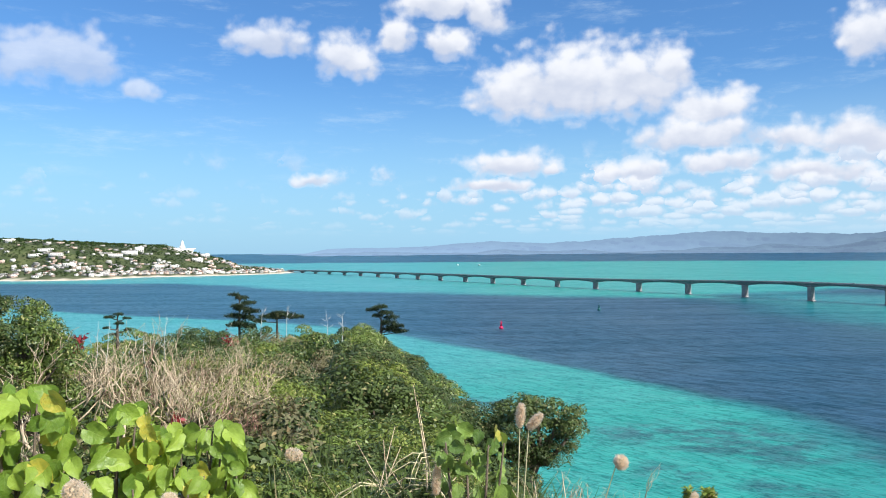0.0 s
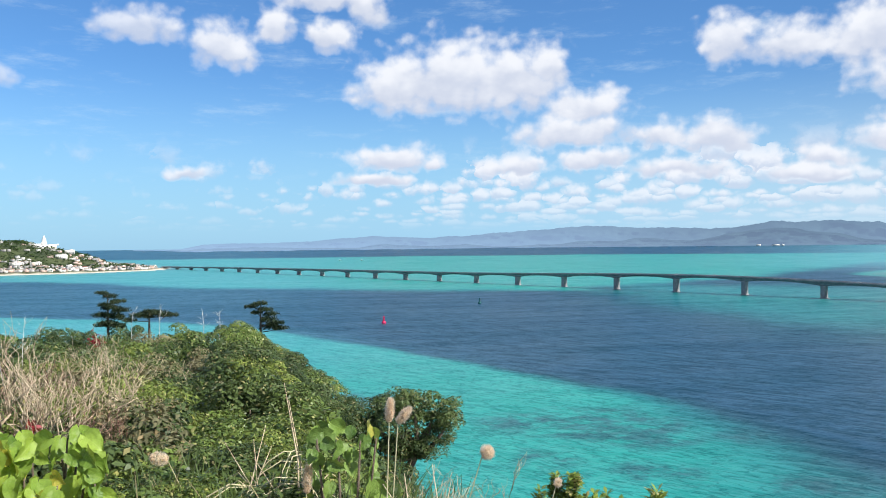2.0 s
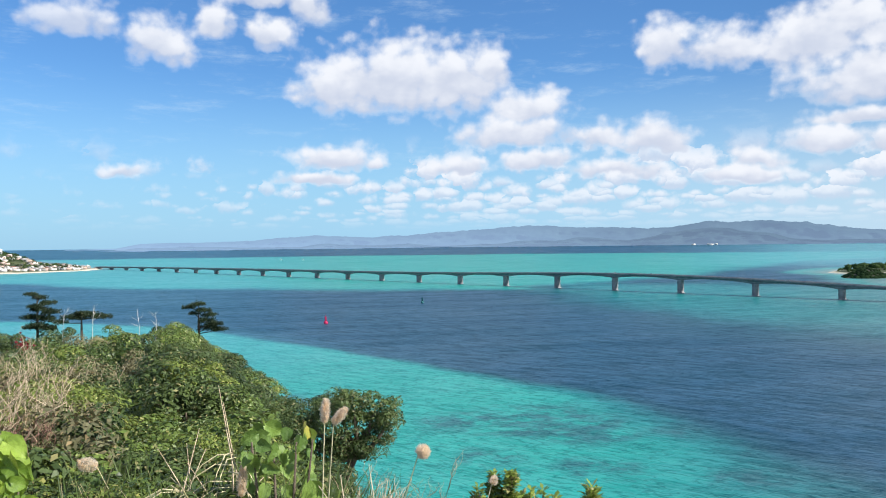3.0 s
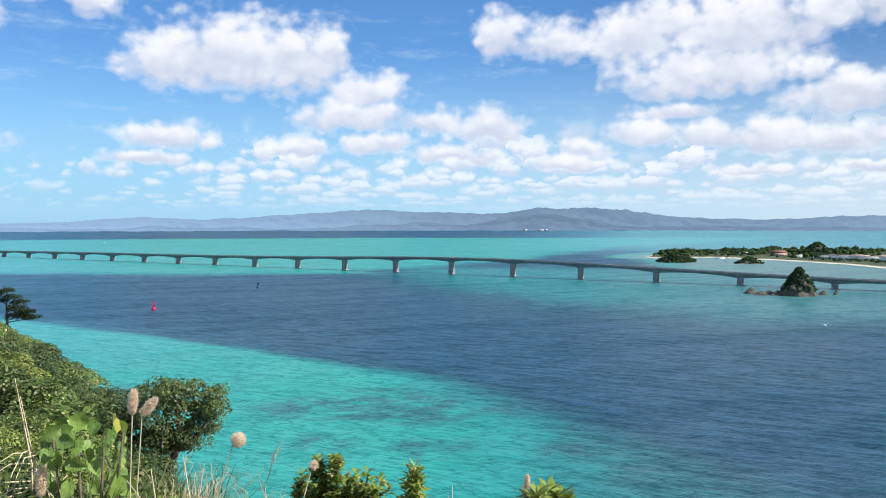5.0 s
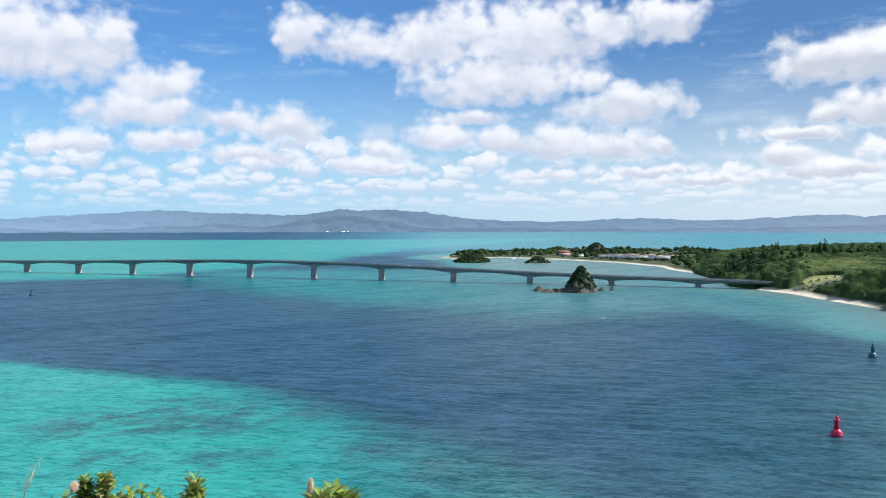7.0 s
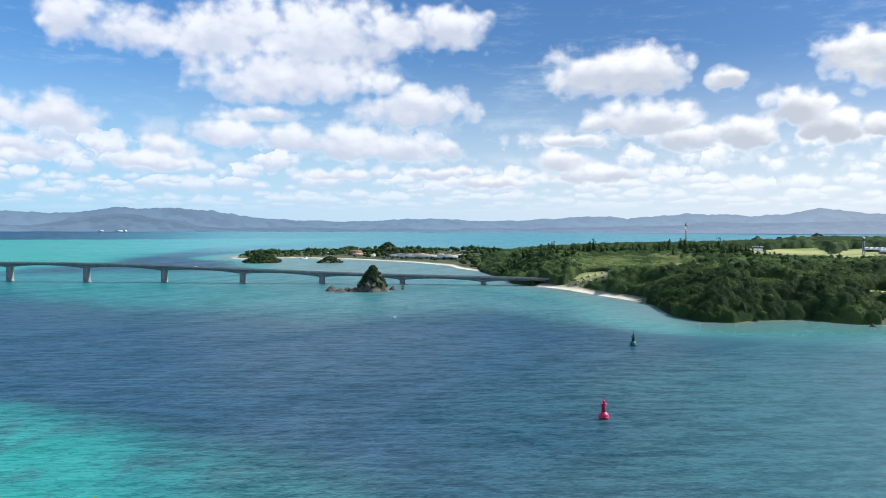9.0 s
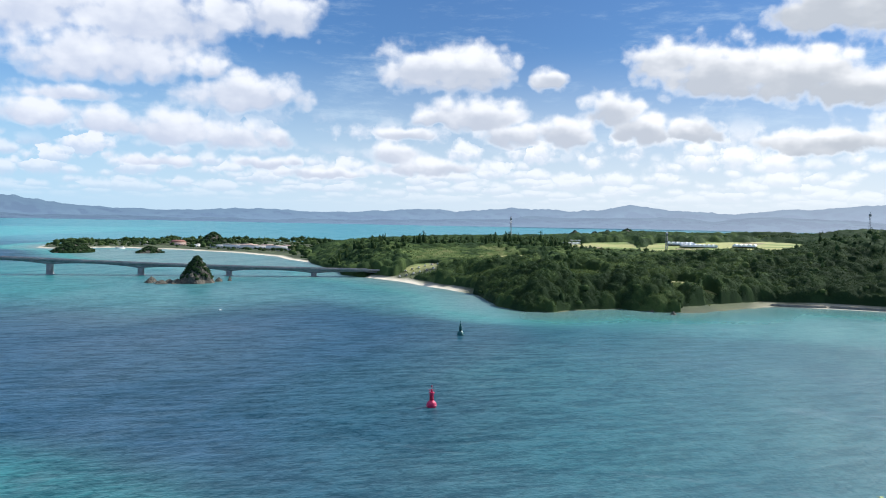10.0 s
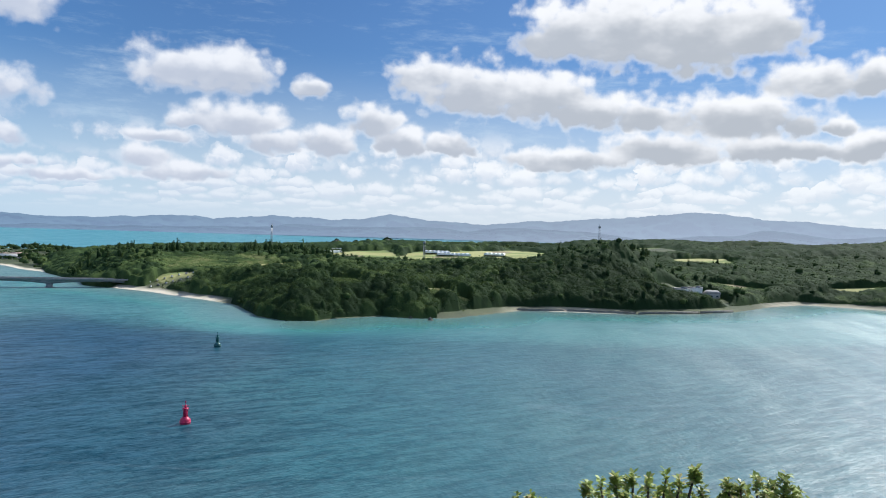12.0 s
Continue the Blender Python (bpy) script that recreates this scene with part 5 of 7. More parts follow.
x, y, z, g = scatter(840, 1500, 560, 1230, 13, yagaji_height, lambda x, y, z: (inside(x, y, SPIT) > 8) * np.clip(0.2 + 0.75 * ease(fbm(x, y, 0.012, 3, 31.0), 0.40, 0.54) + 0.4 * ease(y, 930, 990), 0, 0.95), 5)
wood("woods", [(a, b, c, r, r * 0.6, t) for a, b, c, r, t in zip(x, y, z, 1.8 + g.uniform(0.5, 2.5, len(x)) + 6.5 * ease(fbm(x, y, 0.02, 2, 37.0), 0.48, 0.72) * g.uniform(0.3, 1, len(x)), g.uniform(0.6, 1.05, len(x)))], SMALL_CROWNS, "low dark scrub and trees on the sandy spit", -0.12)
x, y, z, g = scatter(-1300, -380, 1430, 2300, 11, kouri_height, lambda x, y, z: (inside(x, y, KOURI) > 22) * ease(fbm(x, y, 0.011, 3, 41.0), 0.20, 0.42) * (0.72 + 0.28 * ease(z, 10, 32)), 6)
wood("woods", [(a, b, c, r, r * 0.5, t) for a, b, c, r, t in zip(x, y, z, 2.6 + 5.5 * g.uniform(0, 1, len(x)) ** 1.4, g.uniform(0.6, 0.95, len(x)))], BUSHES, "distant green woods on the hilly island", -0.06)


def islet(name, at, width, depth, height, seed, bush, label):
    ob = thing(name, at, label, "rock", "rocks in the lagoon")
    part("rock", rock_mesh("rock", width, depth, height, seed, ROCK), ROCK, ob)
    wooded = name == "wooded_islet"
    if bush:
        g = np.random.default_rng(int(seed * 10))
        vs, fs, count = [], [], 0
        for _ in range(bush):
            a, u = g.uniform(0, 6.28), g.uniform(0.0 if wooded else 0.18, 1.0)
            rad = math.sqrt(max(0.0, 1 - u * u)) * (1 - 0.62 * u ** 0.8) * 0.98
            r = g.uniform(1.3, 2.6) * (1.15 - 0.45 * u) * max(1.0, width / 50) * (1.7 if wooded else 1.0)
            v, f = SMALL_CROWNS[g.integers(len(SMALL_CROWNS))]
            vs.append(v * np.array([r * 1.25, r * 1.25, r]) + np.array([math.cos(a) * rad * width / 2, math.sin(a) * rad * depth / 2, height * u]))
            fs.append(f + count)
            count += len(v)
        part("scrub", mesh_of("scrub", np.concatenate(vs), np.concatenate(fs), CANOPY), None, ob, "dark green scrub clinging to the rock")
    return ob


islet("rock_islet", (508, 442, 0), 30, 28, 21.5, 1.0, 250, "craggy limestone islet overgrown with dark scrub")
for x, y, w, h, s in ((489, 472, 12, 4.5, 2.0), (482, 468, 7, 3.0, 3.0), (483, 456, 13, 3.2, 14.0), (491, 448, 11, 3.6, 15.0), (494, 458, 12, 3.0, 16.0), (497, 452, 9, 3.5, 4.0), (528, 436, 8, 3.4, 5.0), (537, 432, 5, 2.2, 6.0), (556, 447, 4, 2.0, 7.0)):
    islet("rock", (x, y, 0), w, w * 0.8, h, s, 0, "low dark wave-cut rock beside the islet")
for x, y, w, h, s in ((507, 76, 3.5, 1.6, 8.0), (500, 62, 5, 2.2, 9.0), (548, 207, 4, 1.5, 10.0)):
    islet("rock", (x, y, 0), w, w * 0.8, h, s, 0, "small dark rock in the shallows off the shore")
islet("wooded_islet", (790, 905, 0), 62, 44, 13, 11.0, 190, "small wooded rock off the sandy spit")
islet("wooded_islet", (852, 826, 0), 46, 28, 9, 12.0, 80, "low scrub-covered rock off the beach")
islet("wooded_islet", (1080, 905, 2), 66, 50, 23, 13.0, 150, "steep wooded knoll on the sandy spit")


for turn, r, w, h, s in ((-75.9, 3050, 60, 14, 21.0), (-77.3, 3080, 46, 12, 22.0), (-78.2, 3020, 70, 18, 23.0), (-79.6, 3000, 120, 24, 24.0), (-81.0, 2980, 90, 18, 25.0)):
    islet("wooded_islet", (-math.sin(radians(turn)) * r, math.cos(radians(turn)) * r, float(sea_level(r)) - 0.5), w, w * 0.6, h, s, 40, "small dark wooded islet far off in the bay")


# pale buildings at the foot of the far hills
for turn, size in ((-30.5, (22, 12, 3)), (-31.6, (32, 12, 2.5)), (-32.0, (15, 10, 4))):
    x, y = -math.sin(radians(turn)) * 4010, math.cos(radians(turn)) * 4010
    far_off = thing("warehouse", (x, y, 56 + 4010 * math.tan(radians(-0.44))), "pale long building on the far shore", "building", "buildings on the far shore", turn=turn)
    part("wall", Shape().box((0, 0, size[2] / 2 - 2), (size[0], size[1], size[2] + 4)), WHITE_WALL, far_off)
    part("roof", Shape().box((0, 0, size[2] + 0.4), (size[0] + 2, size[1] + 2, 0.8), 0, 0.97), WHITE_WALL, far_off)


# ---- buoys ----
def build_buoy(at, paint, label, size=1.0, light=True):
    b = thing("buoy", at, label, "buoy", "channel buoys")
    part("float", Shape().lathe([(0.0, -0.8), (1.1, -0.8), (1.30, -0.3), (1.32, 0.9), (1.18, 1.25), (0.80, 1.55), (0.70, 1.7), (0.0, 1.72)], 20), paint, b, smooth=True)
    part("collar", Shape().lathe([(1.28, 0.30), (1.44, 0.36), (1.44, 0.56), (1.28, 0.62)], 20), paint, b)
    tower = Shape()
    for i in range(4):
        a = math.pi / 4 + i * math.pi / 2
        q = a + math.pi / 2
        tower.tube([(0.64 * math.cos(a), 0.64 * math.sin(a), 1.6), (0.48 * math.cos(a), 0.48 * math.sin(a), 2.9), (0.80 * math.cos(a), 0.80 * math.sin(a), 3.9)], [0.085, 0.08, 0.07], 6)
        tower.tube([(0.62 * math.cos(a), 0.62 * math.sin(a), 1.7), (0.49 * math.cos(q), 0.49 * math.sin(q), 2.9)], [0.05, 0.05], 5)
    for h, r in ((2.3, 0.56), (2.9, 0.50), (3.9, 0.82), (4.5, 0.82)):
        ring = [(r * math.cos(a), r * math.sin(a), h) for a in np.linspace(0, 2 * math.pi, 11)]
        tower.tube(ring, [0.05] * 11, 5)
    part("lattice_tower", tower, paint, b)
    part("radar_panel", Shape().box((0, 0, 2.7), (0.7, 0.06, 2.0), 0.5, 1.3).box((0, 0, 2.7), (0.06, 0.7, 2.0), 0.5, 1.3), paint, b)
    part("platform", Shape().lathe([(0.0, 3.84), (0.78, 3.84), (0.82, 3.90), (0.78, 3.96), (0.0, 3.96)], 14), paint, b)
    part("lantern", Shape().lathe([(0.0, 3.96), (0.26, 3.96), (0.26, 4.6), (0.18, 4.75), (0.0, 4.8)], 12), paint, b, "lantern housing")
    part("topmark", Shape().lathe([(0.0, 5.25), (0.15, 5.30), (0.15, 5.75), (0.0, 5.8)], 12).tube([(0, 0, 4.75), (0, 0, 5.3)], [0.05, 0.05], 5), paint, b)
    for ob in b.children:
        ob.scale = (size, size, size)
    return b


build_buoy((212, 95, 0), RED_PAINT, "red lattice channel buoy floating upright on the blue water", 1.12)
build_buoy((351, 143, 0), GREEN_PAINT, "dark green lattice channel buoy near the shallow water", 1.2)
build_buoy((40, 545, 0), RED_PAINT, "red lattice channel buoy far out in the blue channel", 1.1)
build_buoy((138, 696, 0), GREEN_PAINT, "dark green lattice channel buoy far out near the bridge", 1.1)


# ---- masts ----
def build_mast(at, height, label, legs=True):
    m = thing("lattice_mast", at, label, "mast", "radio masts")
    s = Shape()
    for i in range(4):
        a = math.pi / 4 + i * math.pi / 2
        s.tube([(2.2 * math.cos(a), 2.2 * math.sin(a), 0), (0.9 * math.cos(a), 0.9 * math.sin(a), height)], [0.22, 0.16], 5)
    part("legs", s, STEEL, m)
    s = Shape()
    for h in np.arange(3, height, 3.0):
        r = 2.2 - 1.3 * h / height
        corner = [(r * math.cos(math.pi / 4 + i * math.pi / 2), r * math.sin(math.pi / 4 + i * math.pi / 2), h) for i in range(5)]
        for p, q in zip(corner, corner[1:]):
            s.tube([p, q], [0.10, 0.10], 4)
            s.tube([p, (q[0] * 0.95, q[1] * 0.95, h + 3.0)], [0.08, 0.08], 4)
    part("bracing", s, STEEL, m)
    part("antenna", Shape().box((0, 0, height - 2.0), (2.6, 2.6, 3.0), 0.3, 0.9), STEEL, m, "grey antenna panels at the top")
    return m


def mast_at(turn, top_el, dist, foot):
    x, y = -math.sin(radians(turn)) * dist, math.cos(radians(turn)) * dist
    return (x, y, foot), 56 + dist * math.tan(radians(top_el)) - foot


p, h = mast_at(-71.3, 0.24, 1150, 9)
build_mast(p, h, "grey steel lattice radio mast above the trees")
p, h = mast_at(-94.9, 0.91, 1150, 35)
build_mast(p, h, "slender grey radio mast behind the wooded hill")
p, h = mast_at(-82.3, -0.6, 900, 12)
build_mast(p, h, "short grey mast beside the fields")


# ---- houses ----
def build_house(at, size, wall, roof, turn, label, pitched=False, group="village houses", storeys=1):
    w, d, h = size
    ob = thing("house", at, label, "house", group, turn=turn)
    part("wall", Shape().box((0, 0, h / 2 - 1.0), (w, d, h + 2.0)), wall, ob)
    if pitched:
        v = [(-w * .55, -d * .55, h), (w * .55, -d * .55, h), (w * .55, d * .55, h), (-w * .55, d * .55, h), (-w * .35, 0, h + d * .3), (w * .35, 0, h + d * .3)]
        part("roof", Shape().put(v, [(0, 1, 5, 4), (2, 3, 4, 5), (1, 2, 5, 5), (3, 0, 4, 4), (3, 2, 1, 0)]), roof, ob)
    else:
        part("roof", Shape().box((0, 0, h + 0.2), (w + 0.6, d + 0.6, 0.4)).box((w * 0.2, 0, h + 0.9), (w * 0.3, d * 0.4, 1.4)), roof, ob)
    for s in range(storeys):
        for i in range(max(2, int(w / 4))):
            xw = -w / 2 + (i + 0.5) * w / max(2, int(w / 4))
            win = part("window", Shape().box((xw, -d / 2, 1.6 + s * 3.0), (1.7, 0.12, 1.3)), DARK_GLASS, ob)
    return ob


g = np.random.default_rng(12)
made = 0
while made < 285:
    x, y = g.uniform(-1050, -400), g.uniform(1430, 2200)
    d = float(inside(np.array([x]), np.array([y]), KOURI)[0])
    z = float(kouri_height(np.array([x]), np.array([y]))[0])
    if not (24 < d < 420) or g.uniform() > (math.exp(-(d - 24) / 55) + 0.025) * (1.0 if z < 34 else 0.25):
        continue
    pink = g.uniform() < 0.22
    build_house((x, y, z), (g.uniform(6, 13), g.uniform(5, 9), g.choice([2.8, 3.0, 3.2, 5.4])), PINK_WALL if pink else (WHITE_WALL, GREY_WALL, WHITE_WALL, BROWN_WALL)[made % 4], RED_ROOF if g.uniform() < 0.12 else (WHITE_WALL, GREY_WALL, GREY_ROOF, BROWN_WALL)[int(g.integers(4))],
                float(g.uniform(-30, 60)), "small pale pink house in the island village" if pink else ("small white house in the island village", "small grey concrete house in the island village", "small white house in the island village", "small brown house in the island village")[made % 4], bool(g.uniform() < 0.2), storeys=1)
    made += 1


def build_far_houses(count):
    """The rest of the village: many more small houses and sheds, too far off to count."""
    g = np.random.default_rng(14)
    shapes = [Shape() for _ in range(4)]
    made = 0
    while made < count:
        x, y = g.uniform(-1050, -400), g.uniform(1430, 2200)
        d = float(inside(np.array([x]), np.array([y]), KOURI)[0])
        if not (20 < d < 330) or g.uniform() > math.exp(-(d - 20) / 62) + 0.03 or fbm(np.array([x]), np.array([y]), 0.012, 2, 9.0)[0] < 0.36:
            continue
        z = float(kouri_height(np.array([x]), np.array([y]))[0])
        w, b, h, a = g.uniform(5, 13), g.uniform(4, 8), g.uniform(2.4, 4.6), g.uniform(-0.6, 1.0)
        shapes[made % 4].box((x, y, z + h / 2 - 0.5), (w, b, h + 1.0), a).box((x, y, z + h + 0.15), (w + 0.5, b + 0.5, 0.3), a)
        made += 1
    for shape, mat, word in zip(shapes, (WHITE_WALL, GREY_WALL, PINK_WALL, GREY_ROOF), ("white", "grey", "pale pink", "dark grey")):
        tagged(new("far_houses", shape.mesh("far_houses", mat)), "crowd of small " + word + " houses and sheds in the village", "houses", kind="stuff")


build_far_houses(620)


for turn, dist, size, roof, label in (
        (21.8, 1946, (34, 14, 9), GREY_ROOF, "large white hotel building on the island slope"), (22.7, 1925, (30, 14, 7), BROWN_WALL, "long white building with a brown roof on the slope"),
        (21.2, 1969, (18, 12, 13), WHITE_WALL, "tall white building block on the island slope"), (26.9, 1892, (30, 14, 7), GREY_WALL, "long pale building high on the island slope"),
        (27.5, 1875, (26, 12, 6), WHITE_WALL, "white building on the terraced island slope"), (28.9, 1980, (20, 12, 8), WHITE_WALL, "white building on the island's crest"),
        (17.4, 1942, (24, 12, 8), WHITE_WALL, "white flat-roofed building below the tower"), (16.9, 2004, (20, 12, 8), WHITE_WALL, "white building on the shoulder of the hill"),
        (26.3, 1853, (28, 12, 6), BROWN_WALL, "long white building with a brown roof on the slope"), (25.5, 1788, (24, 12, 7), WHITE_WALL, "white flat-roofed building in the island village"),
        (20.0, 1873, (26, 12, 7), PINK_WALL, "pale pink building above the island's shore"), (18.9, 1880, (22, 12, 6), WHITE_WALL, "white building above the island's shore")):
    x, y = -math.sin(radians(turn)) * dist, math.cos(radians(turn)) * dist
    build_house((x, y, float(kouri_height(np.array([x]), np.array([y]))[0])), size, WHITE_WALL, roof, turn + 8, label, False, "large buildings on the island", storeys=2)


def build_tower():
    """The white sail-like tower on the island's hill, with its low wings."""
    turn, dist = 18.4, 2050
    x, y = -math.sin(radians(turn)) * dist, math.cos(radians(turn)) * dist
    z = float(kouri_height(np.array([x]), np.array([y]))[0])
    top = 56 + dist * math.tan(radians(0.75))
    low = max(z + 4.0, 56 + dist * math.tan(radians(0.10)))
    ob = thing("observation_tower", (x, y, 0), "white observation tower with a tapering top on the hill", "tower", turn=turn)
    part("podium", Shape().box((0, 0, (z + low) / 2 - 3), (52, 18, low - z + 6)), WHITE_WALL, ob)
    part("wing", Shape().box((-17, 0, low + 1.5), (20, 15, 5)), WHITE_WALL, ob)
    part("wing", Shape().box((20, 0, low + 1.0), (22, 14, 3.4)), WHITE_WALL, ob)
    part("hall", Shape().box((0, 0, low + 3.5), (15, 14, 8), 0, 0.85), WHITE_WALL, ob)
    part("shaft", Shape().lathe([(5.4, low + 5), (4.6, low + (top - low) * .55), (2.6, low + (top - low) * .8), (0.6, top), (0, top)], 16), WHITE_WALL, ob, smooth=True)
    for i in range(5):
        part("window", Shape().box((-20 + i * 9.0, -9, low - 2.0), (4.0, 0.4, 2.0)), DARK_GLASS, ob)


build_tower()


# ---- spit, shore and farmland buildings ----
def on_land(turn, dist, height):
    x, y = polar_far(turn, dist)
    return x, y, float(height(np.array([x]), np.array([y]))[0])


def polar_far(turn, dist):
    return -math.sin(radians(turn)) * dist, math.cos(radians(turn)) * dist


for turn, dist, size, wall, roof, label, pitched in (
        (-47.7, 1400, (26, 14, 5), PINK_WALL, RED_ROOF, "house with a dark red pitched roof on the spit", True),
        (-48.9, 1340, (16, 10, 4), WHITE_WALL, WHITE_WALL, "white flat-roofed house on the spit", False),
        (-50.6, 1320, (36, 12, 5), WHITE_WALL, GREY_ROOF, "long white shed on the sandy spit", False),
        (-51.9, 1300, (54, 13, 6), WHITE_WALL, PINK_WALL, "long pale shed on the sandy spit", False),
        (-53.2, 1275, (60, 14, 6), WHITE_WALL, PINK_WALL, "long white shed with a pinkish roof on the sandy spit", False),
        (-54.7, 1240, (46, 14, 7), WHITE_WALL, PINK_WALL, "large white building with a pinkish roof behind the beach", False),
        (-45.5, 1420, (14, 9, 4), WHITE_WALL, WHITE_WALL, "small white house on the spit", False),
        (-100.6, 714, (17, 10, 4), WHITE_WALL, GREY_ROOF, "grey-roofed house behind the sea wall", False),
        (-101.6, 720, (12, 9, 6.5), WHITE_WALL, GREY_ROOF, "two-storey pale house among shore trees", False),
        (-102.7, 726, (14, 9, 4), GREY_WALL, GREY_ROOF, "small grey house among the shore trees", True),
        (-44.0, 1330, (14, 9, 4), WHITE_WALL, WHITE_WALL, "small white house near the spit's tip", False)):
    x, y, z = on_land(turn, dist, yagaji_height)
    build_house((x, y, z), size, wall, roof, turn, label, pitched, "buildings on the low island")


def build_greenhouse(at, length, spans, turn):
    ob = thing("greenhouse", at, "white film-covered tunnel greenhouses beside a field", "greenhouse", "greenhouses in the fields", turn=turn)
    for i in range(spans):
        s, arc = Shape(), [(math.cos(a), math.sin(a)) for a in np.linspace(0, math.pi, 9)]
        v = [(3.0 * p + (i - spans / 2) * 6.2, e * length / 2, 1.0 + 2.4 * q) for e in (-1, 1) for p, q in [(1, -0.42)] + arc + [(-1, -0.42)]]
        m = len(arc) + 2
        s.put(v, [(j, j + 1, m + j + 1, m + j) for j in range(m - 1)])
        s.put(v[:m], [(j, j + 1, m - 2 - j, m - 1 - j) for j in range(m // 2)])
        part("tunnel", s, GLASSHOUSE, ob)


for turn, dist, length, spans, lie in ((-76.6, 1270, 40, 9, 20), (-78.0, 1300, 36, 7, 20), (-83.4, 1210, 34, 6, 5), (-84.6, 1180, 30, 8, 5), (-87.6, 1190, 30, 5, -5), (-83.8, 1290, 30, 7, 5), (-75.6, 1240, 30, 5, 20)):
    x, y, z = on_land(turn, dist, yagaji_height)
    build_greenhouse((x, y, z), length, spans, turn + lie)


def build_sea_wall():
    pts = [(560, 30), (590, 9), (599, -28), (601, -82), (628, -133), (655, -165)]
    wall = thing("sea_wall", (0, 0, 0), "low grey concrete sea wall along the shore", "sea wall")
    for (ax, ay), (bx, by) in zip(pts[1:], pts[2:]):
        length, turn = math.hypot(bx - ax, by - ay), math.atan2(by - ay, bx - ax)
        part("wall_section", Shape().box(((ax + bx) / 2, (ay + by) / 2, 0.9), (length + 0.2, 0.8, 1.6), turn, 0.9).box(((ax + bx) / 2, (ay + by) / 2, 1.78), (length + 0.2, 0.9, 0.16), turn), OLD_CONCRETE, wall)


build_sea_wall()

# cars parked behind the beach at the bridge's foot
g = np.random.default_rng(77)
for i in range(16):
    x, y = 640 + (i % 8) * 3.2 + 14 * (i // 8), 322 - (i % 8) * 5.2 + 8 * (i // 8)
    z = float(yagaji_height(np.array([x]), np.array([y]))[0])
    white = i % 3 != 1
    build_car((x, y, z), 25.0 + 4 * g.uniform(), WHITE_PAINT if white else SILVER, "white car parked behind the beach" if white else "silver car parked behind the beach")

# a small white boat and two far off
for x, y in ((366, 301), (47, 2478), (112, 2433)):
    boat = thing("small_boat", (x, y, float(sea_level(math.hypot(x, y)))), "small white open boat on the lagoon", "boat", "small boats")
    k = 0.7 if y < 1000 else 2.6
    v = [(-2.2 * k, -0.7 * k, 0.6), (1.2 * k, -0.75 * k, 0.65), (2.6 * k, 0, 0.9), (1.2 * k, 0.75 * k, 0.65), (-2.2 * k, 0.7 * k, 0.6)]
    low = [(-2.0 * k, -0.45 * k, -0.2), (1.0 * k, -0.5 * k, -0.2), (2.0 * k, 0, -0.1), (1.0 * k, 0.5 * k, -0.2), (-2.0 * k, 0.45 * k, -0.2)]
    part("hull", Shape().put(low + v, [(i, (i + 1) % 5, 5 + (i + 1) % 5, 5 + i) for i in range(5)] + [(0, 4, 3, 1), (1, 3, 2, 2)]), WHITE_PAINT, boat)
    part("cabin", Shape().box((-0.2 * k, 0, 0.9 * k), (1.3 * k, 0.9 * k, 1.1 * k), 0, 0.85), WHITE_PAINT, boat)


# ---- the near hillside ----
RIDGE = Vector((-math.sin(radians(17)), math.cos(radians(17)), 0))
RIGHT = Vector((math.cos(radians(17)), math.sin(radians(17)), 0))


def hill_height(x, y):
    s = np.asarray(x) * RIDGE.x + np.asarray(y) * RIDGE.y
    u = np.asarray(x) * RIGHT.x + np.asarray(y) * RIGHT.y
    sp = np.clip(s, 0, None)
    z = 54.3 - np.interp(sp, [0, 3, 8, 20, 40, 70, 95, 110, 150], [0, 0.6, 1.5, 3.4, 6.4, 9.6, 11.8, 20, 56])
    edge = 2.2 + 0.20 * sp
    over = np.clip(u - edge, 0, None)
    z = z - 0.9 * over - 0.012 * np.clip(over, 0, 30) ** 2
    z = z - 0.35 * np.clip(-u - 30, 0, None)
    z = z + (fbm(x, y, 0.12, 3, 6.0) - 0.5) * 1.2 * ease(sp + np.abs(u), 4, 14)
    return np.maximum(z, -2.0)


def build_hill():
    xs = np.concatenate([np.arange(-110, -16, 2.0), np.arange(-16, 16, 0.5), np.arange(16, 111, 2.5)])
    ys = np.concatenate([np.arange(-90, -8, 3.0), np.arange(-8, 24, 0.5), np.arange(24, 171, 2.5)])
    x, y = np.meshgrid(xs, ys, indexing="ij")
    z = hill_height(x, y)
    nx, ny = x.shape
    i, j = np.meshgrid(np.arange(nx - 1), np.arange(ny - 1), indexing="ij")
    faces = np.stack([i * ny + j, (i + 1) * ny + j, (i + 1) * ny + j + 1, i * ny + j + 1], -1).reshape(-1, 4)
    keep = (z.ravel()[faces] > -1.9).any(1)
    ob = new("ground", mesh_of("ground", np.stack([x, y, z], -1).reshape(-1, 3), faces[keep], SOIL, True))
    tagged(ob, "steep overgrown hillside falling to the sea", "hillside", kind="structure")


build_hill()


def polar(turn, dist):
    return -math.sin(radians(turn)) * dist, math.cos(radians(turn)) * dist


def ground_at(x, y):
    return float(hill_height(np.array([x]), np.array([y]))[0])


def joined(*pieces):
    vs, fs, count = [], [], 0
    for v, f in pieces:
        vs.append(v)
        fs.append(f + count)
        count += len(v)
    return np.concatenate(vs), np.concatenate(fs)


# shrub crowns of radius 1, shared by many shrubs
def shrub_mesh(name, count, size, lumps, squash, seed, mat, narrow=0.5):
    v, f = leaf_cloud(count, size, lumps, squash, seed, narrow, 0.55, jitter=0.38)
    return mesh_of(name, v, f, mat)


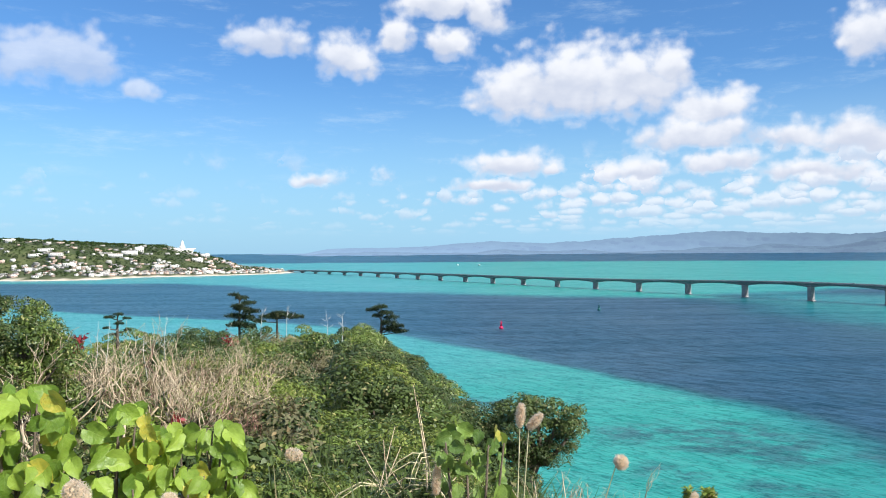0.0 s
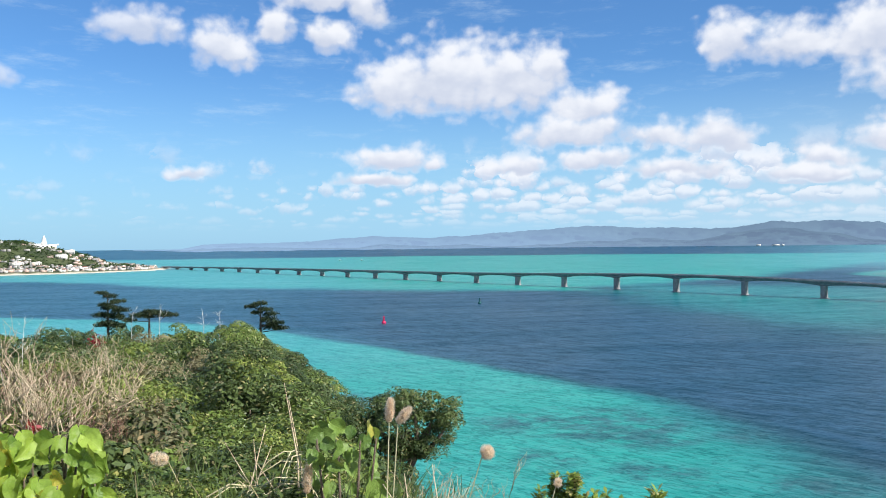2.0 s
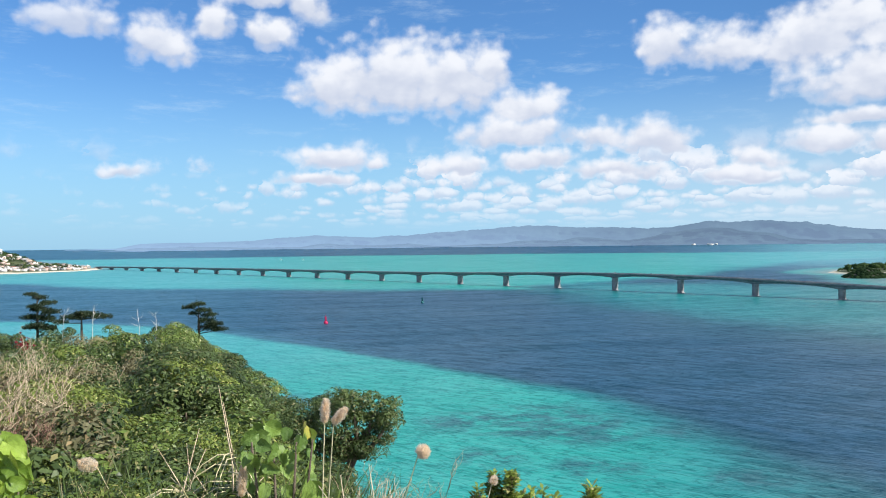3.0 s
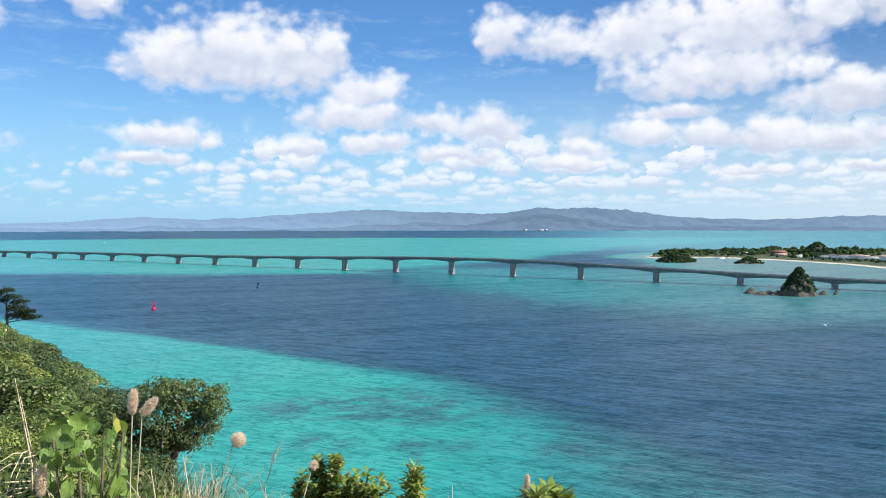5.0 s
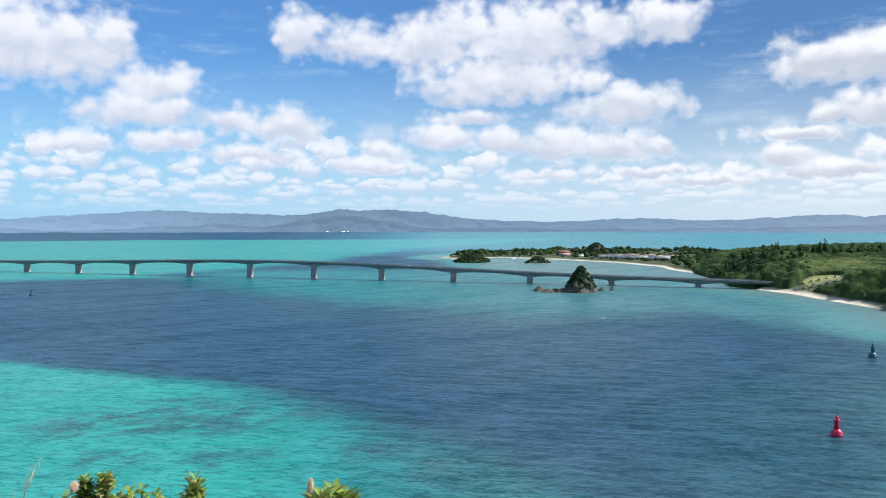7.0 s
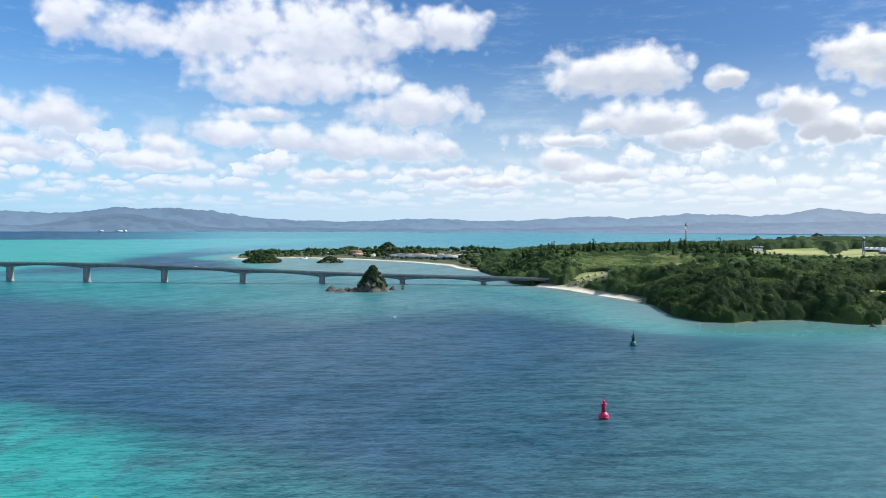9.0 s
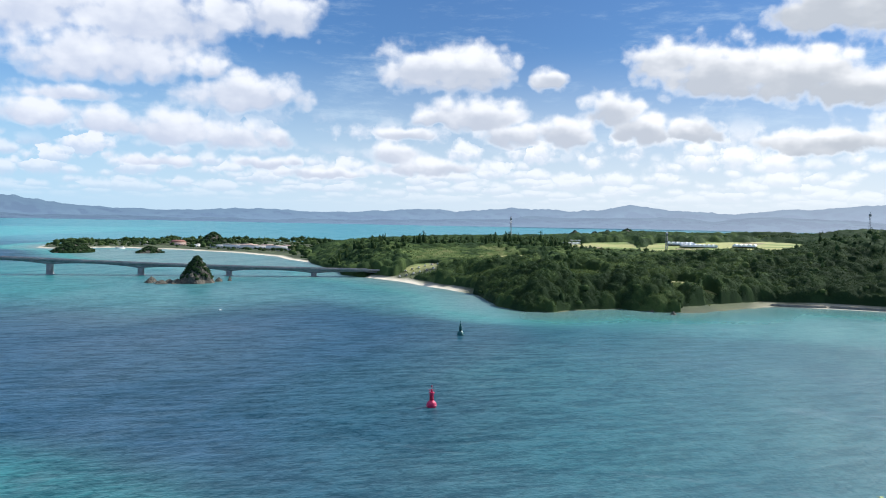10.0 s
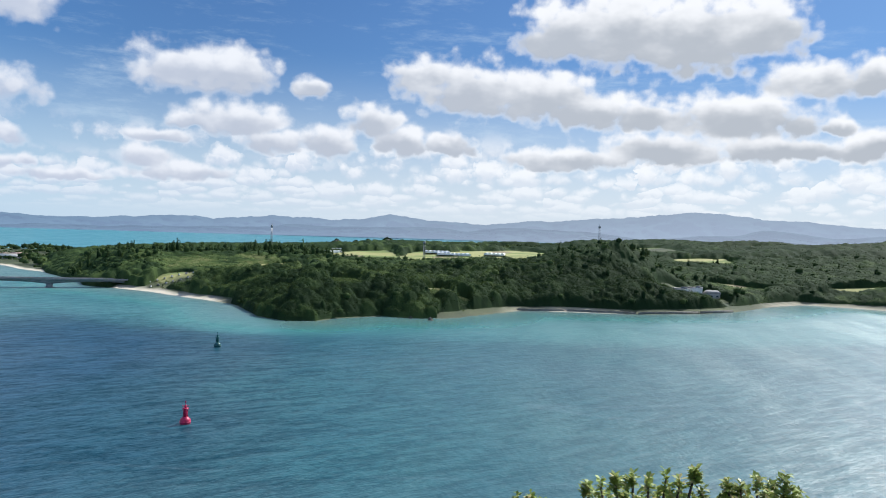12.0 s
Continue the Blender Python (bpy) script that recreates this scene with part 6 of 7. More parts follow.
FINE = [shrub_mesh("crown", 1700, 0.115, 15, 0.75, 100 + i, BUSH_LEAVES) for i in range(4)]
COARSE = [shrub_mesh("crown", 1100, 0.15, 12, 0.8, 120 + i, BUSH_LEAVES, 0.55) for i in range(3)]
def tiny_mesh(count, size, lumps, squash, seed, mat):
    """A fine-leaved crown for the farther shrubs, of three-cornered leaves round a closed heart."""
    v, f = leaf_cloud(count, size, lumps, squash, seed, 0.9, 0.55, jitter=0.32)
    return mesh_of("crown", *joined((v, f[:, [0, 1, 3]]), tri_core(seed, squash, 0.26, 1)), mat)


TINY = [tiny_mesh(2400, 0.10, 9, 0.8, 250, BUSH_LEAVES), tiny_mesh(2400, 0.10, 7, 0.75, 251, BUSH_LEAVES), tiny_mesh(2400, 0.10, 9, 0.85, 252, DARK_LEAVES),
        tiny_mesh(2400, 0.10, 10, 0.7, 253, OLIVE_LEAVES), tiny_mesh(2400, 0.10, 8, 0.8, 254, BROWN_LEAVES), tiny_mesh(2400, 0.10, 8, 0.8, 255, DARK_LEAVES),
        tiny_mesh(2400, 0.10, 7, 0.85, 256, DARK_LEAVES)]
DARK = [shrub_mesh("crown", 1500, 0.115, 13, 0.75, 140 + i, DARK_LEAVES, 0.5) for i in range(3)]
TRUNK = Shape().tube([(0, 0, -0.6), (0.04, 0.02, 0.3), (-0.03, 0.05, 0.9)], [0.08, 0.06, 0.03], 6)
for a in (0.3, 2.3, 4.4):
    TRUNK.tube([(0.02, 0.02, 0.25), (0.25 * math.cos(a), 0.25 * math.sin(a), 0.6), (0.5 * math.cos(a), 0.5 * math.sin(a), 0.95)], [0.05, 0.035, 0.015], 5)
TRUNK = TRUNK.mesh("stem", BARK)


def build_shrub(x, y, top, radius, crown, label, turn=0.0, tall=1.0, group="shrubs on the hillside", name="shrub"):
    """A shrub whose crown's top is at the height top."""
    mid = top - radius * 0.78 * tall
    z = ground_at(x, y)
    ob = thing(name, (x, y, z), label, "shrub", group, turn=turn)
    c = part("crown", crown, None, ob)
    c.matrix_basis = Matrix.LocRotScale((0, 0, mid - z), None, (radius, radius, radius * tall))
    s = part("stem", TRUNK, None, ob)
    h = max(mid - z, 0.3)
    s.matrix_basis = Matrix.LocRotScale((0, 0, 0), None, (radius * 0.9, radius * 0.9, h))
    return ob


def brink_el(turn):
    """The hillside's outline against the sea: nothing at that turn stands higher, in degrees."""
    return float(np.interp(turn, [-10.5, -9.5, -4.0, -2.4, -1.9, -0.2, 1.7, 3.5, 5.0], [-17.0, -15.5, -13.2, -12.2, -10.2, -8.7, -7.2, -6.1, -5.0]))


def hangs_over(turn, dist, radius, top):
    """Whether a crown would stand out past the hillside's outline."""
    edge = turn - math.degrees(0.85 * radius / dist)
    return math.degrees(math.atan2(top - 56, dist)) > brink_el(edge)


def canopy_el(turn, dist):
    """How far below eye level, in degrees, the canopy's top lies."""
    base = np.interp(dist, [5, 8, 12, 20, 30, 45, 60, 80, 100], [-17.2, -15.0, -13.0, -10.4, -8.8, -7.3, -6.5, -5.8, -5.5])
    return base


# ---- single plants of the hillside ----
def ray_place(turn, el, dist, stand=(0.0, 0.0)):
    """The place that lies dist metres off in that direction from someone at stand."""
    x, y = polar(turn, dist)
    return Vector((x + stand[0], y + stand[1], 56 + dist * math.tan(radians(el))))


def branchy(seed, height, spread, forks=4, levels=3, thick=0.02, droop=0.0):
    """A bare branching bush as tubes."""
    g, s = random.Random(seed), Shape()

    def grow(p, way, length, r, level):
        bends = [p]
        for k in (0.33, 0.66, 1.0):
            bends.append(p + way * length * k + Vector((g.uniform(-1, 1), g.uniform(-1, 1), g.uniform(-0.4, 0.6) - droop)) * length * 0.16)
        end = bends[-1]
        s.tube(bends, [r, r * 0.88, r * 0.75, r * 0.6], 5 if level > 2 else 3)
        if level:
            for _ in range(forks if level == levels else g.randint(2, 3)):
                turn = Vector((g.uniform(-1, 1), g.uniform(-1, 1), g.uniform(0.1, 1.0))).normalized()
                grow(p.lerp(end, g.uniform(0.45, 1.0)), (way * 0.75 + turn * spread).normalized(), length * g.uniform(0.55, 0.8), r * 0.58, level - 1)
    for _ in range(3):
        way = Vector((g.uniform(-1, 1) * spread, g.uniform(-1, 1) * spread, 1)).normalized()
        grow(Vector((g.uniform(-.1, .1), g.uniform(-.1, .1), 0)), way, height * 0.45, thick, levels)
    return s


def blades(seed, count, length, width, spread, stiff=0.5):
    """A tuft of long narrow curving blades."""
    g = np.random.default_rng(seed)
    vs, fs, count_v = [], [], 0
    for _ in range(count):
        a, lean = g.uniform(0, 6.28), g.uniform(0.1, 1.0) * spread
        l, w = length * g.uniform(0.55, 1.1), width * g.uniform(0.7, 1.2)
        out, side = np.array([math.cos(a), math.sin(a), 0]), np.array([-math.sin(a), math.cos(a), 0])
        foot = np.array([g.normal() * 0.06, g.normal() * 0.06, -0.1])
        rows = []
        for u in np.linspace(0, 1, 6):
            p = foot + out * l * lean * (u * 0.4 + u ** 2.2 * 0.8) + np.array([0, 0, l * (u - (1 - stiff) * lean * u ** 3 * 0.9)])
            half = w * 0.5 * (1 - u ** 2.5) + 0.0008
            rows += [p - side * half, p + side * half]
        vs.append(np.array(rows))
        fs.append(np.array([(2 * i, 2 * i + 1, 2 * i + 3, 2 * i + 2) for i in range(5)]) + count_v)
        count_v += 12
    return np.concatenate(vs), np.concatenate(fs)


GREEN_TUFTS = [mesh_of("blades", *blades(200 + i, 70, 0.95, 0.016, 0.75, 0.35), GRASS) for i in range(3)]
DRY_TUFTS = [mesh_of("blades", *blades(220 + i, 110, 1.05, 0.0055, 0.8, 0.45), DRY_GRASS) for i in range(3)]
BARE = [branchy(300 + i, 1.9, 0.80, 3, 4, 0.024).mesh("twigs", DEAD_WOOD) for i in range(4)]
RED_BARE = [branchy(320 + i, 1.7, 0.7, 3, 4, 0.016).mesh("twigs", RED_WOOD) for i in range(2)]
BROWN = [shrub_mesh("crown", 1100, 0.11, 11, 0.8, 160 + i, BROWN_LEAVES, 0.45) for i in range(2)]
OLIVE = [shrub_mesh("crown", 1500, 0.10, 14, 0.8, 180 + i, OLIVE_LEAVES, 0.5) for i in range(3)]


def stand(name, me, turn, dist, top, size, label, category, group, tall=1.0, sink=0.0):
    """One plant of a single mesh, standing on the hillside, its own height set by top (degrees below eye level)."""
    x, y = polar(turn, dist)
    ob = new(name, me)
    z = ground_at(x, y) - 0.05 - sink
    ob.matrix_basis = Matrix.LocRotScale((x, y, z), Euler((0, 0, (turn * 37 + dist * 91) % 6.28)), (size, size, size * tall))
    return tagged(ob, label, category, group)


def top_size(turn, dist, el, height):
    """The scale at which a plant of that height reaches el."""
    x, y = polar(turn, dist)
    return max(0.3, (56 + dist * math.tan(radians(el)) - ground_at(x, y)) / height)


g = np.random.default_rng(21)
shrubs = []
tries = 0
while len(shrubs) < 360 and tries < 9000:
    tries += 1
    dist = float(np.exp(g.uniform(math.log(8.5), math.log(100))))
    turn = float(g.uniform(-4, 36))
    x, y = polar(turn, dist)
    u = x * RIGHT.x + y * RIGHT.y
    s = x * RIDGE.x + y * RIDGE.y
    if u > 2.2 + 0.20 * s + 1.0 or s > 100:
        continue
    dry = turn > 13 and 7 < dist < 26
    if dry and g.uniform() < 0.8:
        continue
    r = float(np.clip(0.036 * dist + 0.40, 0.7, 2.7) * g.uniform(0.75, 1.25))
    if any((x - a) ** 2 + (y - b) ** 2 < (0.60 * (r + c)) ** 2 for a, b, c in shrubs):
        continue
    top = min(56 + dist * math.tan(radians(canopy_el(turn, dist))) + g.uniform(-0.95, 0.40) * r, ground_at(x, y) + 2.2 * r + 1)
    if hangs_over(turn, dist, r, top):
        continue
    shrubs.append((x, y, r))
    pick = g.uniform()
    if dist > 24:
        crown = TINY[g.integers(7)]
    else:
        crown = FINE[g.integers(4)] if pick < 0.22 else (COARSE[g.integers(3)] if pick < 0.58 else (DARK[g.integers(3)] if pick < 0.8 else OLIVE[g.integers(3)]))
    build_shrub(x, y, top, r, crown, "dense green evergreen shrub on the hillside", float(g.uniform(0, 360)), float(g.uniform(0.8, 1.1)))

# the row of shrubs that makes the hillside's outline against the sea
g = np.random.default_rng(29)
for row, (reach, sink) in enumerate(((26.0, 0.1), (21.0, 1.0), (16.5, 2.1), (30.0, 0.5))):
    for i in range(13):
        turn = 6.2 - 0.62 * i + float(g.uniform(-0.2, 0.2))
        dist = reach + float(g.uniform(-2.0, 2.0))
        r = float(g.uniform(0.62, 1.05))
        el = brink_el(turn - math.degrees(0.55 * r / dist)) - sink - float(g.uniform(0.0, 0.35))
        x, y = polar(turn, dist)
        crown = (FINE + DARK + OLIVE + FINE)[g.integers(14)] if reach < 20 else TINY[(0, 1, 2, 3, 5, 6)[g.integers(6)]]
        build_shrub(x, y, 56 + dist * math.tan(radians(el)), r, crown, "dense green evergreen shrub at the brink of the slope", float(g.uniform(0, 360)), float(g.uniform(0.8, 1.1)), name="brink_shrub")

g = np.random.default_rng(33)
# dry thicket: bare branches, dry grass, withered and green shrubs among them
for i in range(15):
    turn, dist = float(g.uniform(11.5, 31)), float(g.uniform(7.5, 20))
    el = float(np.interp(dist, [7.5, 11, 15, 20], [-9.5, -7.6, -6.6, -5.9]) + g.uniform(-1.6, 0.5)) - 0.10 * max(0, 20 - turn)
    s = top_size(turn, dist, el, 1.75)
    stand("bare_shrub", BARE[i % 4] if i % 3 else RED_BARE[i % 2], turn, dist, el, s, "leafless shrub of pale bleached twigs" if i % 3 else "leafless shrub of thin reddish twigs", "shrub", "bare shrubs in the dry thicket")
for i in range(24):
    turn, dist = float(g.uniform(13, 32)), float(g.uniform(6.5, 20))
    el = float(np.interp(dist, [6.5, 11, 15, 20], [-12.5, -9.0, -7.6, -6.6]) + g.uniform(-1.2, 0.6)) - 0.10 * max(0, 20 - turn)
    s = top_size(turn, dist, el, 0.95)
    stand("grass_tuft", DRY_TUFTS[i % 3], turn, dist, el, s, "tuft of dry straw-coloured grass", "grass", "dry grass tufts")
for i in range(84):
    turn, dist = float(g.uniform(11, 32)), float(g.uniform(8, 22))
    el = float(np.interp(dist, [8, 12, 16, 22], [-12.0, -9.6, -8.2, -7.0]) + g.uniform(-0.8, 0.3))
    x, y = polar(turn, dist)
    r = float(g.uniform(0.5, 1.05))
    build_shrub(x, y, 56 + dist * math.tan(radians(el)), r, (OLIVE[i % 2], BROWN[i % 2], DARK[i % 3])[i % 3], ("pale olive shrub in the dry thicket", "withered brown shrub in the dry thicket", "dark green shrub in the dry thicket")[i % 3], float(g.uniform(0, 360)), 1.0, "shrubs in the dry thicket", "thicket_shrub")
# larger pale branching shrubs at the thicket's front
for i, (turn, dist, el) in enumerate(((25.4, 8.4, -6.8), (22.4, 9.8, -6.7), (18.6, 11.0, -7.0), (15.0, 10.8, -7.9))):
    stand("bare_shrub", BARE[(i + 1) % 4], turn, dist, el, top_size(turn, dist, el, 1.75), "tall leafless shrub of thick bleached branches", "shrub", "bare shrubs in the dry thicket")
# green undergrowth in front
for i in range(64):
    turn = float(g.uniform(-9, 31))
    dist = float(g.uniform(5.0, 9.5)) if turn < 12 else float(g.uniform(5.8, 8.0))
    el = float(np.interp(dist, [5, 7, 9.5], [-17.4, -15.2, -13.2]) + g.uniform(-1.0, 0.8)) - max(0.0, -turn - 1) * 0.35
    x, y = polar(turn, dist)
    r = float(g.uniform(0.30, 0.62))
    crown = (COARSE + OLIVE + DARK)[g.integers(9)]
    if hangs_over(turn, dist, r, 56 + dist * math.tan(radians(el))):
        continue
    build_shrub(x, y, 56 + dist * math.tan(radians(el)), r, crown, "low leafy green shrub in the undergrowth", float(g.uniform(0, 360)), 0.9, "low undergrowth shrubs", "undergrowth_shrub")
for i in range(85):
    turn, dist = float(g.uniform(-9, 14)), float(g.uniform(4.6, 7.5))
    el = float(np.interp(dist, [4.6, 7.5], [-16.8, -13.8]) + g.uniform(-1.4, 0.8)) - max(0.0, -turn - 1) * 0.3
    stand("grass_tuft", GREEN_TUFTS[i % 3], turn, dist, el, top_size(turn, dist, el, 0.8), "tuft of long arching green grass blades", "grass", "green grass tufts")


# the broad-leaved plants
def leaf_mesh(name, seed, mat):
    """A broad pointed heart-shaped leaf, folded along its rib and drooping; 1 long, hung from the origin."""
    g = np.random.default_rng(seed)
    us = np.linspace(0, 1, 11)
    half = np.interp(us, [0, 0.06, 0.16, 0.30, 0.45, 0.60, 0.75, 0.88, 0.96, 1.0], [0.06, 0.27, 0.41, 0.47, 0.45, 0.38, 0.26, 0.12, 0.035, 0.004])
    half = half * (1 + 0.05 * np.sin(np.arange(11) * 2.2 + seed)) * g.uniform(0.88, 1.08)
    v, f = [], []
    for u, h in zip(us, half):
        back = -0.10 * (1 - u) ** 3
        sag = -0.34 * u ** 2
        wave = 0.06 * math.sin(u * 9 + seed) + 0.03 * math.sin(u * 23 + seed)
        v += [(-h, u + back * 2.0, sag + 0.42 * h + wave), (-h * 0.5, u + back, sag + 0.14 * h + wave * 0.4), (0, u, sag - 0.04),
              (h * 0.5, u + back, sag + 0.14 * h - wave * 0.4), (h, u + back * 2.0, sag + 0.42 * h - wave)]
    for i in range(10):
        for j in range(4):
            f.append((i * 5 + j, i * 5 + j + 1, i * 5 + j + 6, i * 5 + j + 5))
    return mesh_of(name, v, f, mat, True)


BROAD = [leaf_mesh("leaf", 400 + i, VINE_LEAVES) for i in range(3)]
BROAD_GREEN = [leaf_mesh("leaf", 410 + i, VINE_GREEN) for i in range(3)]


def build_broadleaf(turn, dist, el_top, width, drop, count, size, seed, label, leaves=BROAD):
    """A plant with long-stalked broad leaves spread over width metres and reaching drop metres down from its top."""
    g = random.Random(seed)
    x, y = polar(turn, dist)
    z = ground_at(x, y)
    top = 56 + dist * math.tan(radians(el_top)) - z
    ob = thing("broadleaf_plant", (x, y, z), label, "plant", "broad-leaved plants")
    side = Vector((math.cos(radians(turn)), math.sin(radians(turn)), 0))
    stems = Shape()
    tips = []
    for i in range(max(3, count // 7)):
        tip = side * g.uniform(-0.42, 0.42) * width + Vector((g.uniform(-0.2, 0.2), g.uniform(-0.2, 0.2), top - drop * g.uniform(0.05, 0.5)))
        stems.tube([(tip.x * 0.3, tip.y * 0.3, -0.1), (tip.x * 0.7, tip.y * 0.7, tip.z * 0.6), tuple(tip)], [0.016, 0.012, 0.006], 5)
        tips.append(tip)
    part("stem", stems, BARK, ob)
    to_eye = Vector((-x, -y, 0)).normalized()
    sunny = Vector((SUN_WAY.x, SUN_WAY.y, 0)).normalized()
    for i in range(count):
        tip = tips[i % len(tips)]
        low = g.random() ** 1.4
        p = Vector((0, 0, 0)) + side * (max(-0.5, min(0.5, tip.dot(side) / width + g.uniform(-0.28, 0.28))) * width) + to_eye * g.uniform(-0.25, 0.30) + Vector((0, 0, top - low * drop))
        out = (to_eye * g.uniform(-0.2, 1.0) + sunny * g.uniform(0.0, 0.8) + side * g.uniform(-0.9, 0.9)).normalized()
        leaf = part("leaf", leaves[i % 3], None, ob)
        k = size * g.uniform(0.7, 1.2)
        pitch = -(0.35 + 1.25 * g.random() ** 0.7)
        leaf.matrix_basis = Matrix.LocRotScale(p, Euler((pitch, g.uniform(-1.15, 1.15), math.atan2(out.y, out.x) - math.pi / 2 + g.uniform(-0.5, 0.5))), (k, k, k))
    return ob


LIME = "large-leaved plant with drooping sunlit lime-green leaves"
build_broadleaf(28.8, 5.4, -8.7, 0.46, 0.62, 60, 0.145, 1, LIME)
build_broadleaf(31.0, 5.2, -9.0, 0.45, 0.80, 40, 0.145, 8, LIME)
build_broadleaf(23.6, 5.5, -10.7, 0.50, 0.60, 62, 0.14, 2, LIME)
build_broadleaf(18.0, 5.6, -12.0, 0.50, 0.52, 58, 0.135, 3, LIME)
build_broadleaf(14.6, 5.8, -13.4, 0.30, 0.32, 26, 0.135, 4, LIME)
build_broadleaf(20.6, 5.2, -15.0, 0.60, 0.30, 30, 0.13, 5, LIME)
build_broadleaf(27.0, 5.0, -14.0, 0.70, 0.45, 36, 0.13, 6, LIME)
build_broadleaf(-2.0, 5.4, -13.1, 0.40, 0.42, 40, 0.125, 7, "broad-leaved plant with mid-green leaves among tall grass", BROAD_GREEN)


# the tree at the hill's shoulder
def build_tree(turn, dist, el_top, width, label, seed, crowns, lean=0.0):
    x, y = polar(turn, dist)
    z = ground_at(x, y)
    top = 56 + dist * math.tan(radians(el_top)) - z
    g = random.Random(seed)
    ob = thing("tree", (x, y, z), label, "tree", "trees on the hillside")
    s = Shape().tube([(0, 0, -0.3), (0.05, 0.03, top * 0.4), (lean, 0.05, top * 0.85)], [0.06, 0.045, 0.02], 7)
    vs = []
    for i in range(22):
        a, h = g.uniform(0, 6.28), g.uniform(0.18, 0.95)
        rad = width * 0.5 * (1.05 - 0.75 * abs(h - 0.5)) * g.uniform(0.35, 0.75)
        tip = (math.cos(a) * rad + lean * h, math.sin(a) * rad, top * h)
        s.tube([(lean * h * 0.7, 0.03, top * h * 0.65), (tip[0] * 0.6, tip[1] * 0.6, top * h * 0.9), tip], [0.04, 0.03, 0.012], 5)
        vs.append((tip, g.uniform(0.20, 0.32) * width))
    part("trunk", s, BARK, ob)
    for i, (tip, r) in enumerate(vs):
        c = part("leaf_mass", crowns[i % len(crowns)], None, ob)
        c.matrix_basis = Matrix.LocRotScale(tip, Euler((0, 0, g.uniform(0, 6.28))), (r, r, r * 1.15))
    return ob


build_tree(28.6, 10.5, -2.7, 1.35, "leafy green tree at the edge of the dry thicket", 1, OLIVE + FINE)
build_tree(30.5, 10.0, -1.8, 1.1, "leafy dark green tree at the edge of the dry thicket", 2, DARK)
build_tree(26.9, 11.0, -5.2, 0.9, "small leafy tree beside the dry thicket", 3, OLIVE)


# the round glossy bush that overhangs the drop
def build_bush_over_drop():
    x, y = polar(-7.0, 10.4)
    z = ground_at(x, y)
    ob = thing("round_bush", (x, y, z), "rounded glossy dark green bush overhanging the slope", "bush")
    base = Vector((-0.35, -0.2, 0))
    s = Shape().tube([base, (-0.25, 0, 0.6), (0.05, 0.05, 1.2)], [0.09, 0.07, 0.05], 7)
    tops = []
    for turn, el, r in ((-4.6, -12.0, 0.34), (-5.6, -11.7, 0.36), (-6.8, -12.0, 0.40), (-8.2, -12.2, 0.40), (-9.3, -13.0, 0.32), (-7.4, -13.4, 0.42), (-5.4, -13.3, 0.36), (-8.6, -14.0, 0.26), (-3.7, -13.0, 0.28), (-2.9, -14.2, 0.36), (-4.2, -15.2, 0.40), (-5.6, -14.8, 0.36), (-6.9, -14.9, 0.26), (-3.1, -12.7, 0.34), (-2.5, -13.6, 0.34), (-7.9, -14.8, 0.28)):
        p = ray_place(turn, el, 10.4 + 0.3 * math.sin(turn * 5)) - Vector((x, y, z))
        tops.append((p, r))
        s.tube([(0.05, 0.05, 1.0), tuple((p + Vector((0, 0, 0.9))) * 0.5), tuple(p)], [0.05, 0.035, 0.012], 5)
    part("trunk", s, BARK, ob)
    for i, (p, r) in enumerate(tops):
        c = part("leaf_mass", DARK[i % 3], None, ob)
        c.matrix_basis = Matrix.LocRotScale(p, Euler((0, 0, i * 1.3)), (r, r, r))


build_bush_over_drop()


# whorl-leaved shrubs at the brink
def build_whorls(spots, dist, label, size=0.085, seed=1, narrow=0.34, down=1.3, stand=(0.0, 0.0)):
    """spots: turn and height (degrees) of each leafy shoot's tip."""
    g = np.random.default_rng(seed)
    turn0 = sum(t for t, _ in spots) / len(spots)
    x, y, _ = ray_place(turn0, 0, dist, stand)
    z = ground_at(x, y)
    ob = thing("whorled_shrub", (x, y, z), label, "shrub", "whorl-leaved shrubs")
    stems = Shape()
    for t, el in spots:
        p = ray_place(t, el, dist + g.uniform(-0.25, 0.25), stand) - Vector((x, y, z))
        stems.tube([(0, 0, -0.2), (p.x * 0.5, p.y * 0.5, p.z - down * 0.5), (p.x, p.y, p.z - 0.05)], [0.022, 0.014, 0.007], 5)
        vs = []
        for k in range(15):
            low = 0.34 * g.uniform(0.05, 1.0) if k else 0.0
            tip = np.array(p) + g.normal(size=3) * np.array([0.20, 0.20, 0.0]) * low ** 0.6 * 0.55 - np.array([0, 0, low])
            for i in range(24):
                a, lift, long = g.uniform(0, 6.28), g.uniform(-0.35, 1.25), size * g.uniform(0.7, 1.25)
                way = np.array([math.cos(a), math.sin(a), lift]) / math.sqrt(1 + lift * lift)
                across = np.array([-math.sin(a), math.cos(a), g.uniform(-0.4, 0.4)]) * long * narrow * 0.5
                foot = tip - np.array([0, 0, g.uniform(0, 0.07)])
                droop = np.array([0, 0, -0.12 * long])
                vs += [foot, foot + way * long * 0.55 - across, foot + way * long + droop, foot + way * long * 0.55 + across]
        v, f = np.array(vs), np.arange(len(vs)).reshape(-1, 4)
        tagged(part("shoot", mesh_of("shoot", v, f, SHOOT_LEAVES if g.uniform() < 0.75 else OLIVE_LEAVES), None, ob), kind="stuff")
    part("stem", stems, BARK, ob)


MID_STAND, END_STAND = (0.21, -0.045), (0.497, -0.444)
SHOOTS = "small-leaved shrub with upright shoots at the brink"
